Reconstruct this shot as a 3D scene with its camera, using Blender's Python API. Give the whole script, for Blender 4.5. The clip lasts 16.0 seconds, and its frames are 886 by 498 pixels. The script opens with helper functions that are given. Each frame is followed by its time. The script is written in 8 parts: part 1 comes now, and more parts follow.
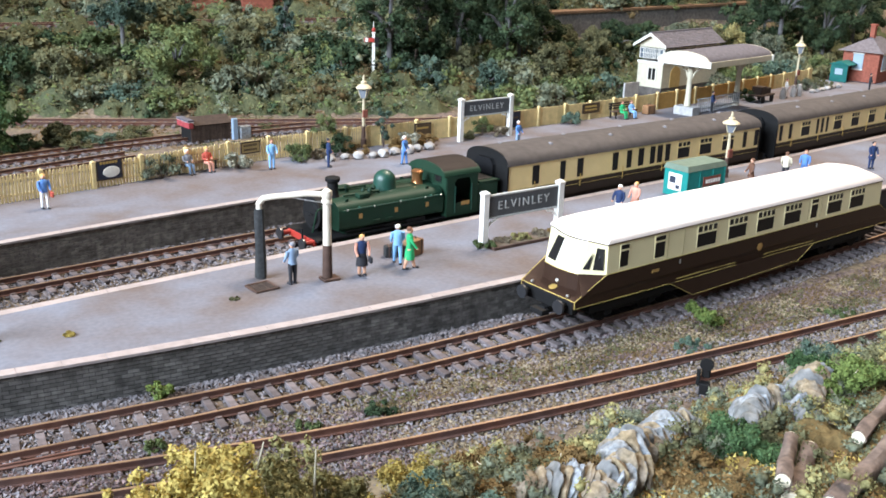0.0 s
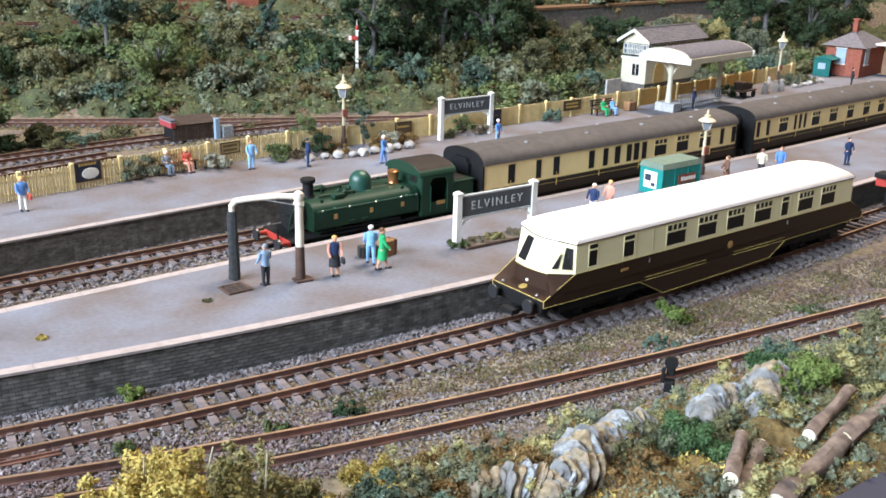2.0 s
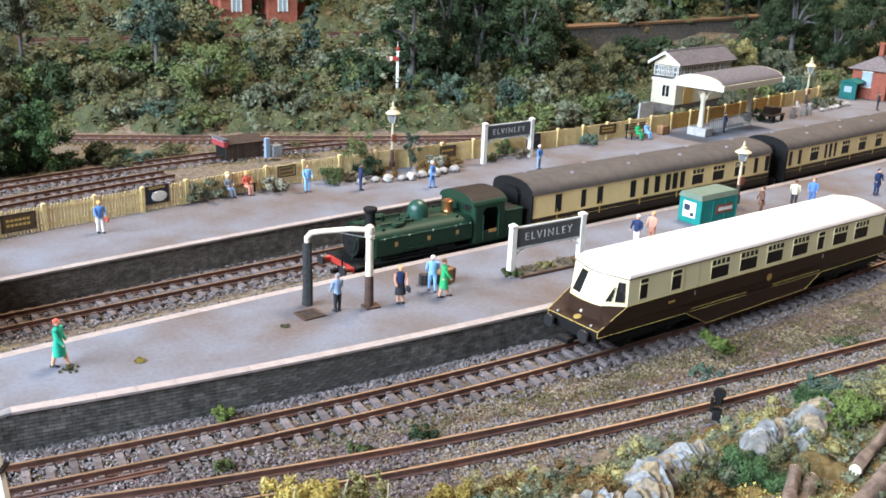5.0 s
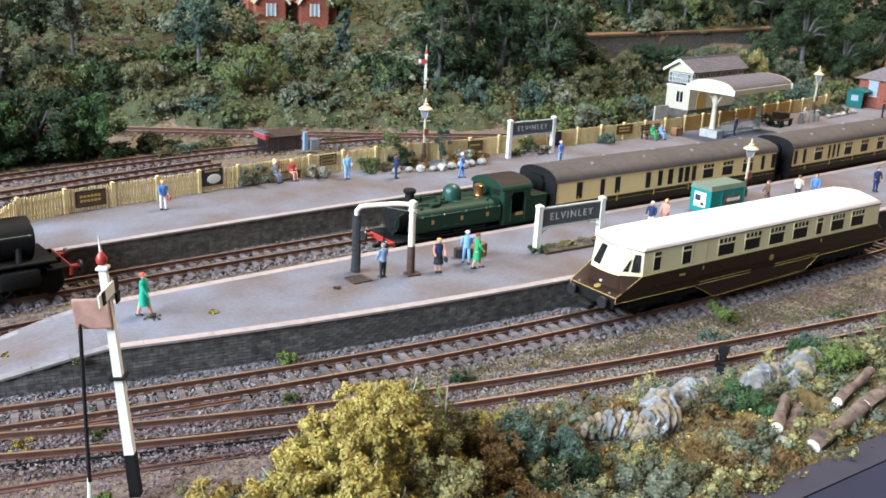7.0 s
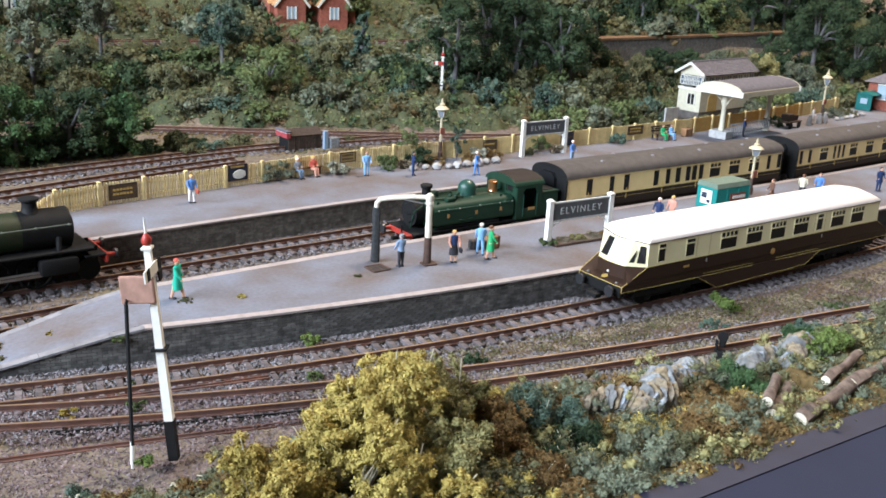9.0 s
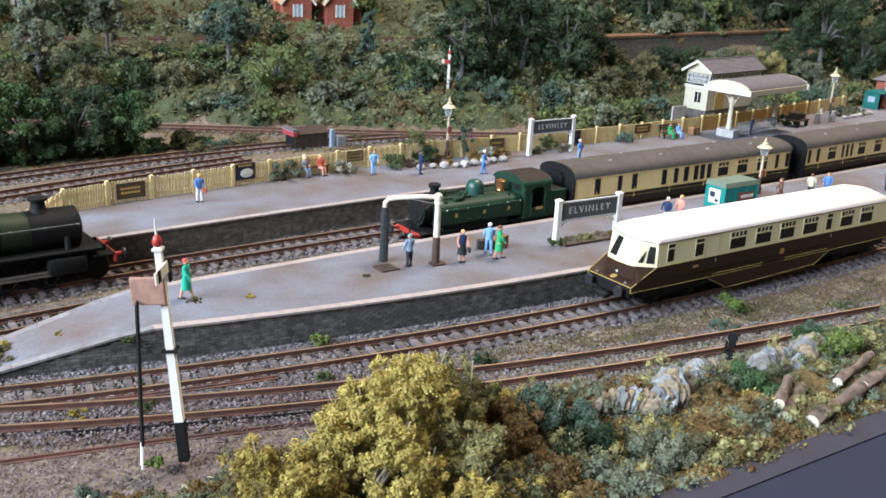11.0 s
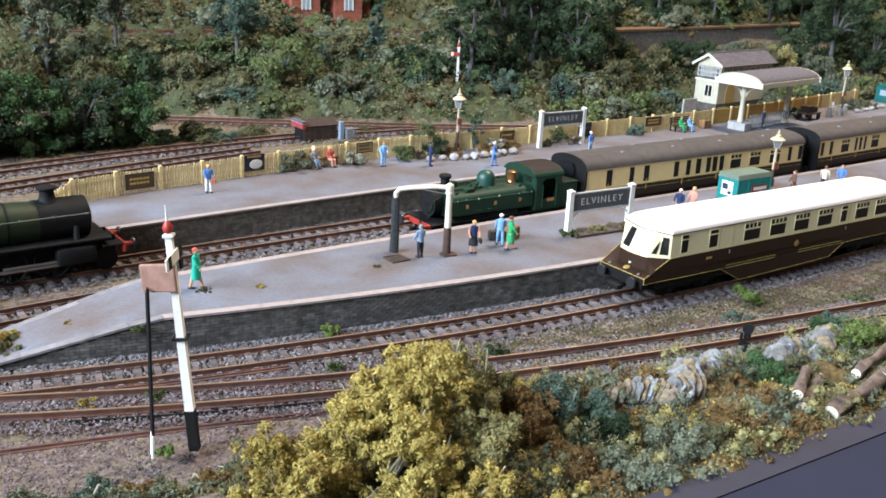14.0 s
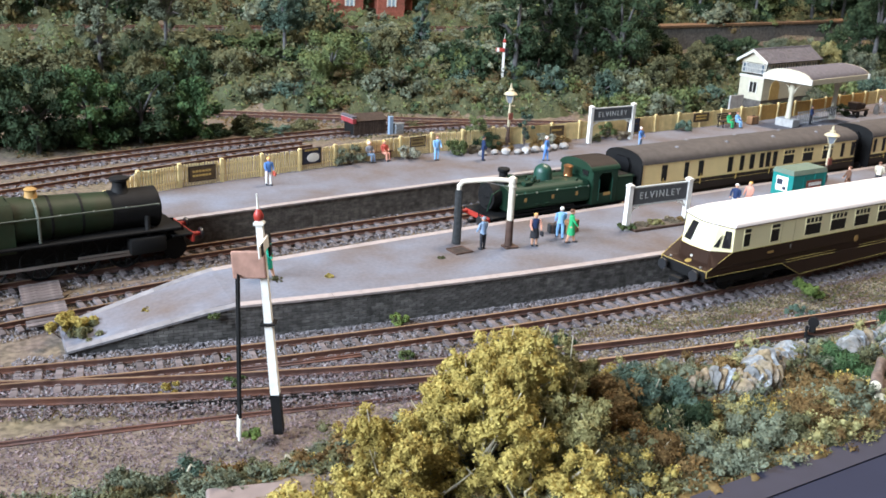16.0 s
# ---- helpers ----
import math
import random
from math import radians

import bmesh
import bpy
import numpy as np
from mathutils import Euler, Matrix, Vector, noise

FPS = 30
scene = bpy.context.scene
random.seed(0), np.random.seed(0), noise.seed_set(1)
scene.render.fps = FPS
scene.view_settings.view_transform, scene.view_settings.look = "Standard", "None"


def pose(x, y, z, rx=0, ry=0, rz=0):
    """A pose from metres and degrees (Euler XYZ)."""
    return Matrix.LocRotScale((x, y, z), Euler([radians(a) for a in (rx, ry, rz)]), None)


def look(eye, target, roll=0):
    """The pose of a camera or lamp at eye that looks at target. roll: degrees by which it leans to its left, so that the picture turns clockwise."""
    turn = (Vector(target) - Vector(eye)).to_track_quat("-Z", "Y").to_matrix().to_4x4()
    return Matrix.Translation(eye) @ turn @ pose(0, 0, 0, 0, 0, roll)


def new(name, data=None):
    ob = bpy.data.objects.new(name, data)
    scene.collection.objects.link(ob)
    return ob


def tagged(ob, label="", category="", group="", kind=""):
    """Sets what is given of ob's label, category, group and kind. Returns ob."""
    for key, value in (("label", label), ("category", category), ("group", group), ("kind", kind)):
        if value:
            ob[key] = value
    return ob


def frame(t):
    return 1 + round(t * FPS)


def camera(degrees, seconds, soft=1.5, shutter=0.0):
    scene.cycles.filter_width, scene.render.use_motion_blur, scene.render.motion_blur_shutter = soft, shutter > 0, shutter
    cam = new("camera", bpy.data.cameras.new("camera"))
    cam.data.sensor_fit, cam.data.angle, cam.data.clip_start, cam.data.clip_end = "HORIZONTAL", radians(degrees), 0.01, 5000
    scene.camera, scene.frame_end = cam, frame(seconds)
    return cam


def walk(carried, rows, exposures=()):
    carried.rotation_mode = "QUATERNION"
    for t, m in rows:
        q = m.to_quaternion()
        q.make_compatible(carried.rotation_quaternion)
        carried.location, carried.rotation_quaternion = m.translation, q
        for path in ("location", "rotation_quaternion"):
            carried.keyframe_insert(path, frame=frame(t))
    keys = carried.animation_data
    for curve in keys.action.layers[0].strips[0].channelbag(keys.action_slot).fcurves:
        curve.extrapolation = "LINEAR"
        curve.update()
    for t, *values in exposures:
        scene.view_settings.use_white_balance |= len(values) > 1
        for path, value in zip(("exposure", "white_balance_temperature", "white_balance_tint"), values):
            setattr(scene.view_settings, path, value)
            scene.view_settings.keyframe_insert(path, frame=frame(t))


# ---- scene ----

# All sizes below are scale metres; S brings them to the true size of a 1:76 model railway.
S = 1 / 76.2
cam = camera(49.7, 16.0, soft=1.7, shutter=0.0)
PATH = [
    (0, (-18.797, -23.36, 12.354), (-17.796, -21.744, 11.731), 1.8),
    (0.5, (-18.146, -23.78, 12.656), (-17.142, -22.168, 12.03), 1.6),
    (1, (-17.712, -24.038, 12.695), (-16.706, -22.428, 12.066), 1.4),
    (1.5, (-17.715, -24.038, 12.649), (-16.707, -22.431, 12.015), 1.4),
    (2, (-18.252, -24.026, 12.712), (-17.245, -22.419, 12.077), 1.5),
    (2.5, (-18.633, -23.766, 12.726), (-17.63, -22.157, 12.089), 1.6),
    (3, (-19.104, -23.313, 12.627), (-18.11, -21.699, 11.987), 1.7),
    (3.5, (-20.425, -23.075, 12.317), (-19.44, -21.458, 11.674), 1.9),
    (4, (-20.301, -23.191, 12.807), (-19.329, -21.565, 12.166), 1.9),
    (4.2, (-20.351, -23.507, 13.302), (-19.375, -21.883, 12.663), 1.9),
    (6.3, (-22.371, -26.731, 14.834), (-21.387, -25.106, 14.209), 2.5),
    (6.5, (-22.786, -27.229, 14.865), (-21.805, -25.6, 14.246), 2.6),
    (7, (-23.775, -27.988, 14.26), (-22.808, -26.348, 13.647), 2.9),
    (7.5, (-24.543, -28.819, 14.245), (-23.588, -27.171, 13.635), 3),
    (8, (-24.519, -29.449, 14.451), (-23.572, -27.796, 13.842), 2.9),
    (8.5, (-24.608, -29.709, 14.512), (-23.663, -28.054, 13.904), 3),
    (9, (-24.855, -29.847, 14.403), (-23.914, -28.19, 13.795), 3),
    (9.5, (-24.784, -29.689, 14.298), (-23.844, -28.032, 13.69), 3),
    (10, (-25.027, -29.7, 14.526), (-24.089, -28.041, 13.917), 3),
    (12.5, (-24.879, -29.417, 14.332), (-23.955, -27.756, 13.71), 3),
    (13, (-24.901, -29.334, 14.283), (-23.98, -27.67, 13.662), 3),
    (13.5, (-24.869, -29.371, 14.234), (-23.947, -27.708, 13.613), 3),
    (14, (-25.012, -29.344, 14.134), (-24.092, -27.681, 13.512), 3),
    (14.5, (-25.45, -29.153, 14.026), (-24.538, -27.487, 13.4), 3),
    (15, (-25.897, -28.981, 14.041), (-24.996, -27.309, 13.414), 2.9),
    (15.5, (-26.249, -28.986, 13.915), (-25.361, -27.307, 13.287), 2.9),
    (16, (-26.665, -29.115, 14.0), (-25.793, -27.429, 13.37), 2.9),
]
walk(cam, [(t, look([v * S for v in e], [v * S for v in g], r)) for t, e, g, r in PATH], [(0, 0.48), (4.0, 0.47), (6.6, 0.40), (8.0, 0.29), (12.5, 0.25), (16.0, 0.35)])

# ---- light ----
LIGHT_WINDOW, LIGHT_CEILING, AMBIENT = 272.0, 84.0, 0.05
world = bpy.data.worlds.new("world")
scene.world = world
world.use_nodes = True
bg = world.node_tree.nodes["Background"]
bg.inputs["Color"].default_value = (0.80, 0.86, 1.0, 1)
bg.inputs["Strength"].default_value = AMBIENT


def area(name, eye, target, sx, sy, power, color):
    lamp = bpy.data.lights.new(name, "AREA")
    lamp.shape, lamp.size, lamp.size_y, lamp.energy, lamp.color = "RECTANGLE", sx, sy, power, color
    ob = new(name, lamp)
    ob.matrix_world = look(eye, target)
    return ob


area("window_light", (-2.58, -0.25, 1.45), (0.2, 0.05, 0.0), 2.5, 1.2, LIGHT_WINDOW, (0.725, 0.845, 1.0))
area("ceiling_light", (1.0, 0.55, 2.26), (0.7, 0.5, 0), 1.0, 0.25, LIGHT_CEILING, (1.0, 0.84, 0.68))

# ---- materials ----


def material(name, color, rough=0.7, metal=0.0, grain=0.0, wave=0.3, stain=0.0, stain_color=None, stain_wave=3.0, bump=0.0,
             bump_wave=None, spread=0.0, emit=0.0, coat=0.0):
    """A procedural surface: grain and stains vary the colour at two sizes (scale metres), spread varies it piece by piece."""
    m = bpy.data.materials.new(name)
    m.use_nodes = True
    nt = m.node_tree
    p = nt.nodes["Principled BSDF"]
    p.inputs["Roughness"].default_value, p.inputs["Metallic"].default_value = rough, metal
    p.inputs["Coat Weight"].default_value = coat
    p.inputs["Specular IOR Level"].default_value = 0.5 if rough < 0.5 else 0.2
    rgb = nt.nodes.new("ShaderNodeRGB")
    rgb.outputs[0].default_value = (*color, 1)
    out = rgb.outputs[0]
    geo = nt.nodes.new("ShaderNodeTexCoord")

    def noise_of(w, detail=3.0):
        n = nt.nodes.new("ShaderNodeTexNoise")
        n.inputs["Scale"].default_value = 76.2 / w
        n.inputs["Detail"].default_value = detail
        nt.links.new(geo.outputs["Object"], n.inputs["Vector"])
        return n

    def scaled(value, lo, hi):
        r = nt.nodes.new("ShaderNodeMapRange")
        r.inputs["From Min"].default_value, r.inputs["From Max"].default_value = 0.3, 0.7
        r.inputs["To Min"].default_value, r.inputs["To Max"].default_value = lo, hi
        nt.links.new(value, r.inputs["Value"])
        return r.outputs["Result"]

    def times(a, v):
        x = nt.nodes.new("ShaderNodeVectorMath")
        x.operation = "SCALE"
        nt.links.new(a, x.inputs[0])
        nt.links.new(v, x.inputs["Scale"])
        return x.outputs["Vector"]
    if stain and stain_color:
        mix = nt.nodes.new("ShaderNodeMix")
        mix.data_type = "RGBA"
        nt.links.new(scaled(noise_of(stain_wave, 5.0).outputs["Fac"], 0, stain), mix.inputs["Factor"])
        nt.links.new(out, mix.inputs["A"])
        mix.inputs["B"].default_value = (*stain_color, 1)
        out = mix.outputs["Result"]
    if grain:
        out = times(out, scaled(noise_of(wave).outputs["Fac"], 1 - grain, 1 + grain))
    if spread:
        info, isl = nt.nodes.new("ShaderNodeObjectInfo"), nt.nodes.new("ShaderNodeNewGeometry")
        add = nt.nodes.new("ShaderNodeMath")
        add.operation = "ADD"
        nt.links.new(info.outputs["Random"], add.inputs[0])
        nt.links.new(isl.outputs["Random Per Island"], add.inputs[1])
        fr = nt.nodes.new("ShaderNodeMath")
        fr.operation = "FRACT"
        nt.links.new(add.outputs[0], fr.inputs[0])
        r = nt.nodes.new("ShaderNodeMapRange")
        r.inputs["To Min"].default_value, r.inputs["To Max"].default_value = 1 - spread, 1 + spread
        nt.links.new(fr.outputs[0], r.inputs["Value"])
        out = times(out, r.outputs["Result"])
    nt.links.new(out, p.inputs["Base Color"])
    if bump:
        b = nt.nodes.new("ShaderNodeBump")
        b.inputs["Strength"].default_value = bump
        b.inputs["Distance"].default_value = 0.03 * S
        nt.links.new(noise_of(bump_wave or wave).outputs["Fac"], b.inputs["Height"])
        nt.links.new(b.outputs["Normal"], p.inputs["Normal"])
    if emit:
        p.inputs["Emission Color"].default_value = (*color, 1)
        p.inputs["Emission Strength"].default_value = emit
    return m


M = {}
M["soil"] = material("soil", (0.115, 0.088, 0.078), 0.95, grain=0.45, wave=0.25, stain=0.8, stain_color=(0.15, 0.125, 0.075), stain_wave=2.2, bump=0.8, bump_wave=0.2)
M["ballast"] = material("ballast", (0.165, 0.150, 0.156), 0.95, grain=0.3, wave=0.2, spread=0.3, bump=0.4)
M["grit"] = material("grit", (0.135, 0.102, 0.106), 0.95, grain=0.35, wave=0.2, spread=0.5)
M["rail"] = material("rail", (0.125, 0.054, 0.035), 0.75, grain=0.25, wave=0.4, stain=0.8, stain_color=(0.066, 0.044, 0.042), stain_wave=1.6)
M["rail_top"] = material("rail_top", (0.46, 0.31, 0.20), 0.42, 0.75, grain=0.2, wave=1.0)
M["sleeper"] = material("sleeper", (0.115, 0.098, 0.10), 0.9, grain=0.35, wave=0.25, stain=0.7, stain_color=(0.065, 0.05, 0.048), stain_wave=1.2, spread=0.3)
M["chair"] = material("chair", (0.125, 0.095, 0.09), 0.85, grain=0.3, wave=0.2, spread=0.2)
M["tarmac"] = material("tarmac", (0.166, 0.181, 0.225), 0.85, grain=0.09, wave=0.16, stain=0.9, stain_color=(0.115, 0.084, 0.068), stain_wave=3.0, bump=0.2, bump_wave=0.14)
M["edging"] = material("edging", (0.31, 0.262, 0.25), 0.8, grain=0.12, wave=0.3, stain=0.5, stain_color=(0.30, 0.26, 0.24), stain_wave=1.6, spread=0.06)
M["edging_grey"] = material("edging_grey", (0.21, 0.20, 0.21), 0.85, grain=0.15, wave=0.3, stain=0.6, stain_color=(0.12, 0.11, 0.11), stain_wave=1.4, spread=0.1)
M["wall_brick"] = material("wall_brick", (0.135, 0.126, 0.118), 0.9, grain=0.35, wave=0.3, stain=0.7, stain_color=(0.055, 0.052, 0.05), stain_wave=2.2, spread=0.28)
M["wall_brick_brown"] = material("wall_brick_brown", (0.165, 0.142, 0.122), 0.9, grain=0.35, wave=0.3, stain=0.6, stain_color=(0.085, 0.07, 0.06), stain_wave=2.5, spread=0.2)
M["mortar_brown"] = material("mortar_brown", (0.115, 0.10, 0.088), 0.95, grain=0.3, wave=0.3)
M["mortar"] = material("mortar", (0.07, 0.066, 0.063), 0.95, grain=0.3, wave=0.3, stain=0.6, stain_color=(0.05, 0.05, 0.05))
# Fence paint with warm lamplight put into its colour.
M["fence_warm_lit"] = material("fence_warm_lit", (0.50, 0.29, 0.085), 0.75, grain=0.12, wave=0.3, stain=0.35, stain_color=(0.34, 0.20, 0.08), stain_wave=1.5, spread=0.08)
M["cream_fence"] = material("cream_fence", (0.68, 0.53, 0.26), 0.75, grain=0.12, wave=0.3, stain=0.35, stain_color=(0.42, 0.30, 0.14), stain_wave=1.5, spread=0.08)

# ---- helpers ----


def finish(name, bm, mat, smooth=False):
    """A mesh from a bmesh in scale metres, brought to its true size."""
    me = bpy.data.meshes.new(name)
    bmesh.ops.scale(bm, vec=(S, S, S), verts=bm.verts)
    bmesh.ops.recalc_face_normals(bm, faces=bm.faces)
    bm.to_mesh(me)
    bm.free()
    me.materials.append(M[mat])
    if smooth:
        me.shade_smooth()
        me.set_sharp_from_angle(angle=radians(40))
    return me


def part(name, bm, mat, parent=None, label="", smooth=False):
    ob = new(name, finish(name, bm, mat, smooth))
    ob.parent = parent
    if label:
        tagged(ob, label)
    return ob


def place(x, y, z, rz=0, rx=0, ry=0):
    return pose(x * S, y * S, z * S, rx, ry, rz)


def thing(name, label, category, at=(0, 0, 0), rz=0, group="", kind="", rx=0, ry=0):
    ob = new(name)
    ob.empty_display_size = 0.005
    ob.matrix_basis = place(*at, rz, rx, ry)
    return tagged(ob, label, category, group, kind)


def box(bm, c, s, bevel=0.0, m=None):
    """A box by its centre and size."""
    r = bmesh.ops.create_cube(bm, size=1.0)
    vs = r["verts"]
    bmesh.ops.scale(bm, vec=s, verts=vs)
    if bevel:
        es = list({e for v in vs for e in v.link_edges})
        n = bmesh.ops.bevel(bm, geom=es, offset=bevel, segments=2, affect="EDGES", profile=0.5)
        vs = list({v for f in n["faces"] for v in f.verts} | {v for v in vs if v.is_valid})
    if m:
        bmesh.ops.transform(bm, matrix=m, verts=vs)
    bmesh.ops.translate(bm, vec=c, verts=vs)
    return bm


def rod(bm, a, b, r0, r1=None, seg=10):
    """A round bar from a to b."""
    a, b = Vector(a), Vector(b)
    d = b - a
    m = Matrix.Translation((a + b) / 2) @ d.to_track_quat("Z", "Y").to_matrix().to_4x4()
    bmesh.ops.create_cone(bm, cap_ends=True, segments=seg, radius1=r0, radius2=r0 if r1 is None else r1, depth=d.length, matrix=m)
    return bm


def lathe(bm, prof, c=(0, 0, 0), seg=16, m=None):
    """A turned body: prof is (radius, height) from the bottom up."""
    rings = []
    for r, z in prof:
        rings.append([bm.verts.new((r * math.cos(2 * math.pi * i / seg), r * math.sin(2 * math.pi * i / seg), z)) for i in range(seg)])
    for a, b in zip(rings, rings[1:]):
        for i in range(seg):
            bm.faces.new((a[i], a[(i + 1) % seg], b[(i + 1) % seg], b[i]))
    bm.faces.new(rings[0][::-1])
    bm.faces.new(rings[-1])
    vs = [v for r in rings for v in r]
    if m:
        bmesh.ops.transform(bm, matrix=m, verts=vs)
    bmesh.ops.translate(bm, vec=c, verts=vs)
    return bm


def ball(bm, c, r, sx=1, sy=1, sz=1, sub=2):
    q = bmesh.ops.create_icosphere(bm, subdivisions=sub, radius=r)
    bmesh.ops.scale(bm, vec=(sx, sy, sz), verts=q["verts"])
    bmesh.ops.translate(bm, vec=c, verts=q["verts"])
    return bm


def loft(bm, sections, close=True, caps=True):
    """A skin over cross-sections, each a list of points with the same count."""
    rows = [[bm.verts.new(p) for p in s] for s in sections]
    n = len(rows[0])
    for a, b in zip(rows, rows[1:]):
        for i in range(n if close else n - 1):
            bm.faces.new((a[i], a[(i + 1) % n], b[(i + 1) % n], b[i]))
    if caps:
        bm.faces.new(rows[0][::-1])
        bm.faces.new(rows[-1])
    return bm


def B():
    return bmesh.new()


def smooth_line(pts, deg=3):
    x, y = zip(*pts)
    return np.poly1d(np.polyfit(x, y, deg))


def arrays(name, verts, faces, mat, parent=None, label=""):
    me = bpy.data.meshes.new(name)
    me.from_pydata([tuple(v) for v in np.asarray(verts) * S], [], faces)
    me.materials.append(M[mat])
    ob = new(name, me)
    ob.parent = parent
    if label:
        tagged(ob, label)
    return ob


# ---- plan: lines along x ----
T1 = smooth_line([(-30, 2.03), (-24, 0.96), (-20.5, 0.53), (-17, 0.31), (-14, 0.14), (-10, 0.0), (-4, 0.03), (2, 0.22), (10, 1.0), (18, 2.05), (22, 2.55), (30, 3.7)], 4)
T2 = smooth_line([(-32, 5.2), (-26, 6.4), (-18.7, 7.7), (-11.6, 8.9), (-3.5, 9.75), (3, 10.85), (9, 11.6), (14.5, 12.1), (26.5, 13.3), (37, 15.1), (50, 17.8), (62, 20.6)], 4)
T3 = smooth_line([(-32, 9.5), (-26, 10.6), (-20, 11.35), (-15.4, 12.1), (-12.4, 12.55), (-9, 12.95), (-3, 13.85), (9, 15.4), (26, 17.2), (37, 19.0), (62, 24.5)], 4)
P1N = lambda x: T1(x) + 1.62
P1F = lambda x: T2(x) - 1.65
P2N = smooth_line([(-24, 11.9), (-19, 12.8), (-15.1, 13.6), (-13, 14.0), (-10.9, 14.3), (-8.5, 14.68), (-4.5, 15.35), (-1.2, 15.95), (9, 17.3), (26, 19.2), (37, 21.0), (62, 26.4)], 4)
FENCE = [(-22.9, 14.3), (-19.35, 17.5), (-17.0, 18.5), (-14.9, 19.0), (-12.7, 19.55), (-10.5, 20.1), (-8.1, 20.75), (-5, 21.6), (0, 22.7), (5, 23.3), (10, 23.7), (16, 24.3), (22, 25.1), (29, 26.2), (36, 27.6), (46, 30.2), (53, 32)]
fx, fy = [p[0] for p in FENCE], [p[1] for p in FENCE]
fence_y = lambda x: float(np.interp(x, fx, fy))
PZ = 1.1

# ---- ground ----
T0 = smooth_line([(-30, 1.6), (-24.8, -0.15), (-23, -0.68), (-20.7, -1.35), (-16.2, -2.4), (-14.3, -2.75), (-9.2, -3.5), (-5.7, -4.0), (-1.9, -4.25), (2.2, -4.5), (7, -4.75), (12, -5.0), (20, -5.3)], 4)
T4 = smooth_line([(-40, 24.0), (-30, 27.6), (-21.4, 30.4), (-18.2, 31.4), (-12.8, 33.1), (-5, 34.7), (0, 35.4), (8, 35.9)], 3)
T4B = smooth_line([(-40, 19.5), (-30, 23.2), (-21.7, 26.4), (-17.1, 28.0), (-12, 29.8), (-6, 31.6)], 3)
T5 = smooth_line([(-30, 51.5), (-11, 44.6), (-4.5, 41.8), (2.3, 39.0), (9.3, 36.3), (20, 33.0)], 3)
T6 = lambda x: 61.5 - 0.02 * x
hill_base = lambda x: np.interp(x, [-60, -30, -11, -4.5, 9, 16, 24, 40, 60, 90], [60, 53.5, 47, 44, 39.5, 36.5, 36, 40, 44, 48])


def ground_z(x, y):
    """Height of the scenery at a place."""
    x, y = float(x), float(y)
    n = noise.noise(Vector((x * 0.35, y * 0.35, 0.3)))
    n2 = noise.noise(Vector((x * 1.7, y * 1.7, 4.0)))
    n3 = noise.noise(Vector((x * 0.12, y * 0.12, 9.0)))
    z = -0.32 + 0.05 * n2
    if y < -5.7:
        k = min(1.0, (-5.7 - y) / 4.9)
        z += float(np.interp(x, [-26, -21, -17], [1.3, 1.6, 2.25])) * k * k * (3 - 2 * k) * (1 + 0.08 * n) + 0.12 * n * k + 0.08 * n2 * k
    fy_ = fence_y(x) if y > 15 else 1e9
    if y > fy_ - 0.3:
        z = 0.05 * n2 + 0.1 * n - 0.28 + 0.5 * max(0, min(1, (fy_ + 2.5 - y) / 2.5))
        hb = float(hill_base(x))
        if y > hb:
            left = float(np.interp(y, [hb, hb + 3, 58.5, 64, 67, 80, 105, 130], [0, 0.8, 4.2, 4.35, 5.2, 9.5, 15.0, 19.0]))
            right = float(np.interp(y, [hb, hb + 4, 55.2, 56.6, 66, 80, 105, 130], [0, 0.9, 2.4, 5.2, 5.6, 10.5, 16.0, 19.0]))
            m = max(0.0, min(1.0, (x - 34) / 5))
            u_ = min(1, (y - hb) / 4)
            flat = 0.25 if 58 < y < 65 else 1.0
            z += left * (1 - m) + right * m + (0.5 * n * u_ + 0.25 * n2 * u_ + 0.5 * n3 * u_) * flat
    return z


gx = np.concatenate([np.arange(-110, -32, 3.0), np.arange(-32, 30, 0.42), np.arange(30, 64, 0.9), np.arange(64, 150, 4.0)])
gy = np.concatenate([np.arange(-15.6, 14, 0.35), np.arange(14, 50, 0.6), np.arange(50, 72, 1.0), np.arange(72, 130, 4.0)])
gv = [(x, y, ground_z(x, y)) for x in gx for y in gy]
ny = len(gy)
gf = [(i * ny + j, (i + 1) * ny + j, (i + 1) * ny + j + 1, i * ny + j + 1) for i in range(len(gx) - 1) for j in range(ny - 1)]
ground = tagged(arrays("ground", gv, gf, "soil"), "brown earth and scatter scenery base of a model railway", "ground", kind="structure")
ground.data.shade_smooth()


# ---- tracks ----
def rail_bm(line, offset, x0, x1, z, w=0.10, h=0.20, step=0.6):
    """One flat-bottomed rail along a line of the plan."""
    bm = B()
    secs = []
    n = max(2, int((x1 - x0) / step))
    d = np.polyder(line) if isinstance(line, np.poly1d) else None
    for i in range(n + 1):
        x = x0 + (x1 - x0) * i / n
        s = float(d(x)) if d is not None else -0.05
        nx_, ny_ = -s / math.hypot(1, s), 1 / math.hypot(1, s)
        c = Vector((x + nx_ * offset, float(line(x)) + ny_ * offset, z))
        side = Vector((nx_, ny_, 0))
        prof = [(-0.10, -h), (0.10, -h), (0.10, -h + 0.03), (0.035, -h + 0.05), (0.035, -0.06), (w / 2, -0.045), (w / 2, 0), (-w / 2, 0), (-w / 2, -0.045), (-0.035, -0.06), (-0.035, -h + 0.05), (-0.10, -h + 0.03)]
        secs.append([c + side * a + Vector((0, 0, b)) for a, b in prof])
    return loft(bm, secs)


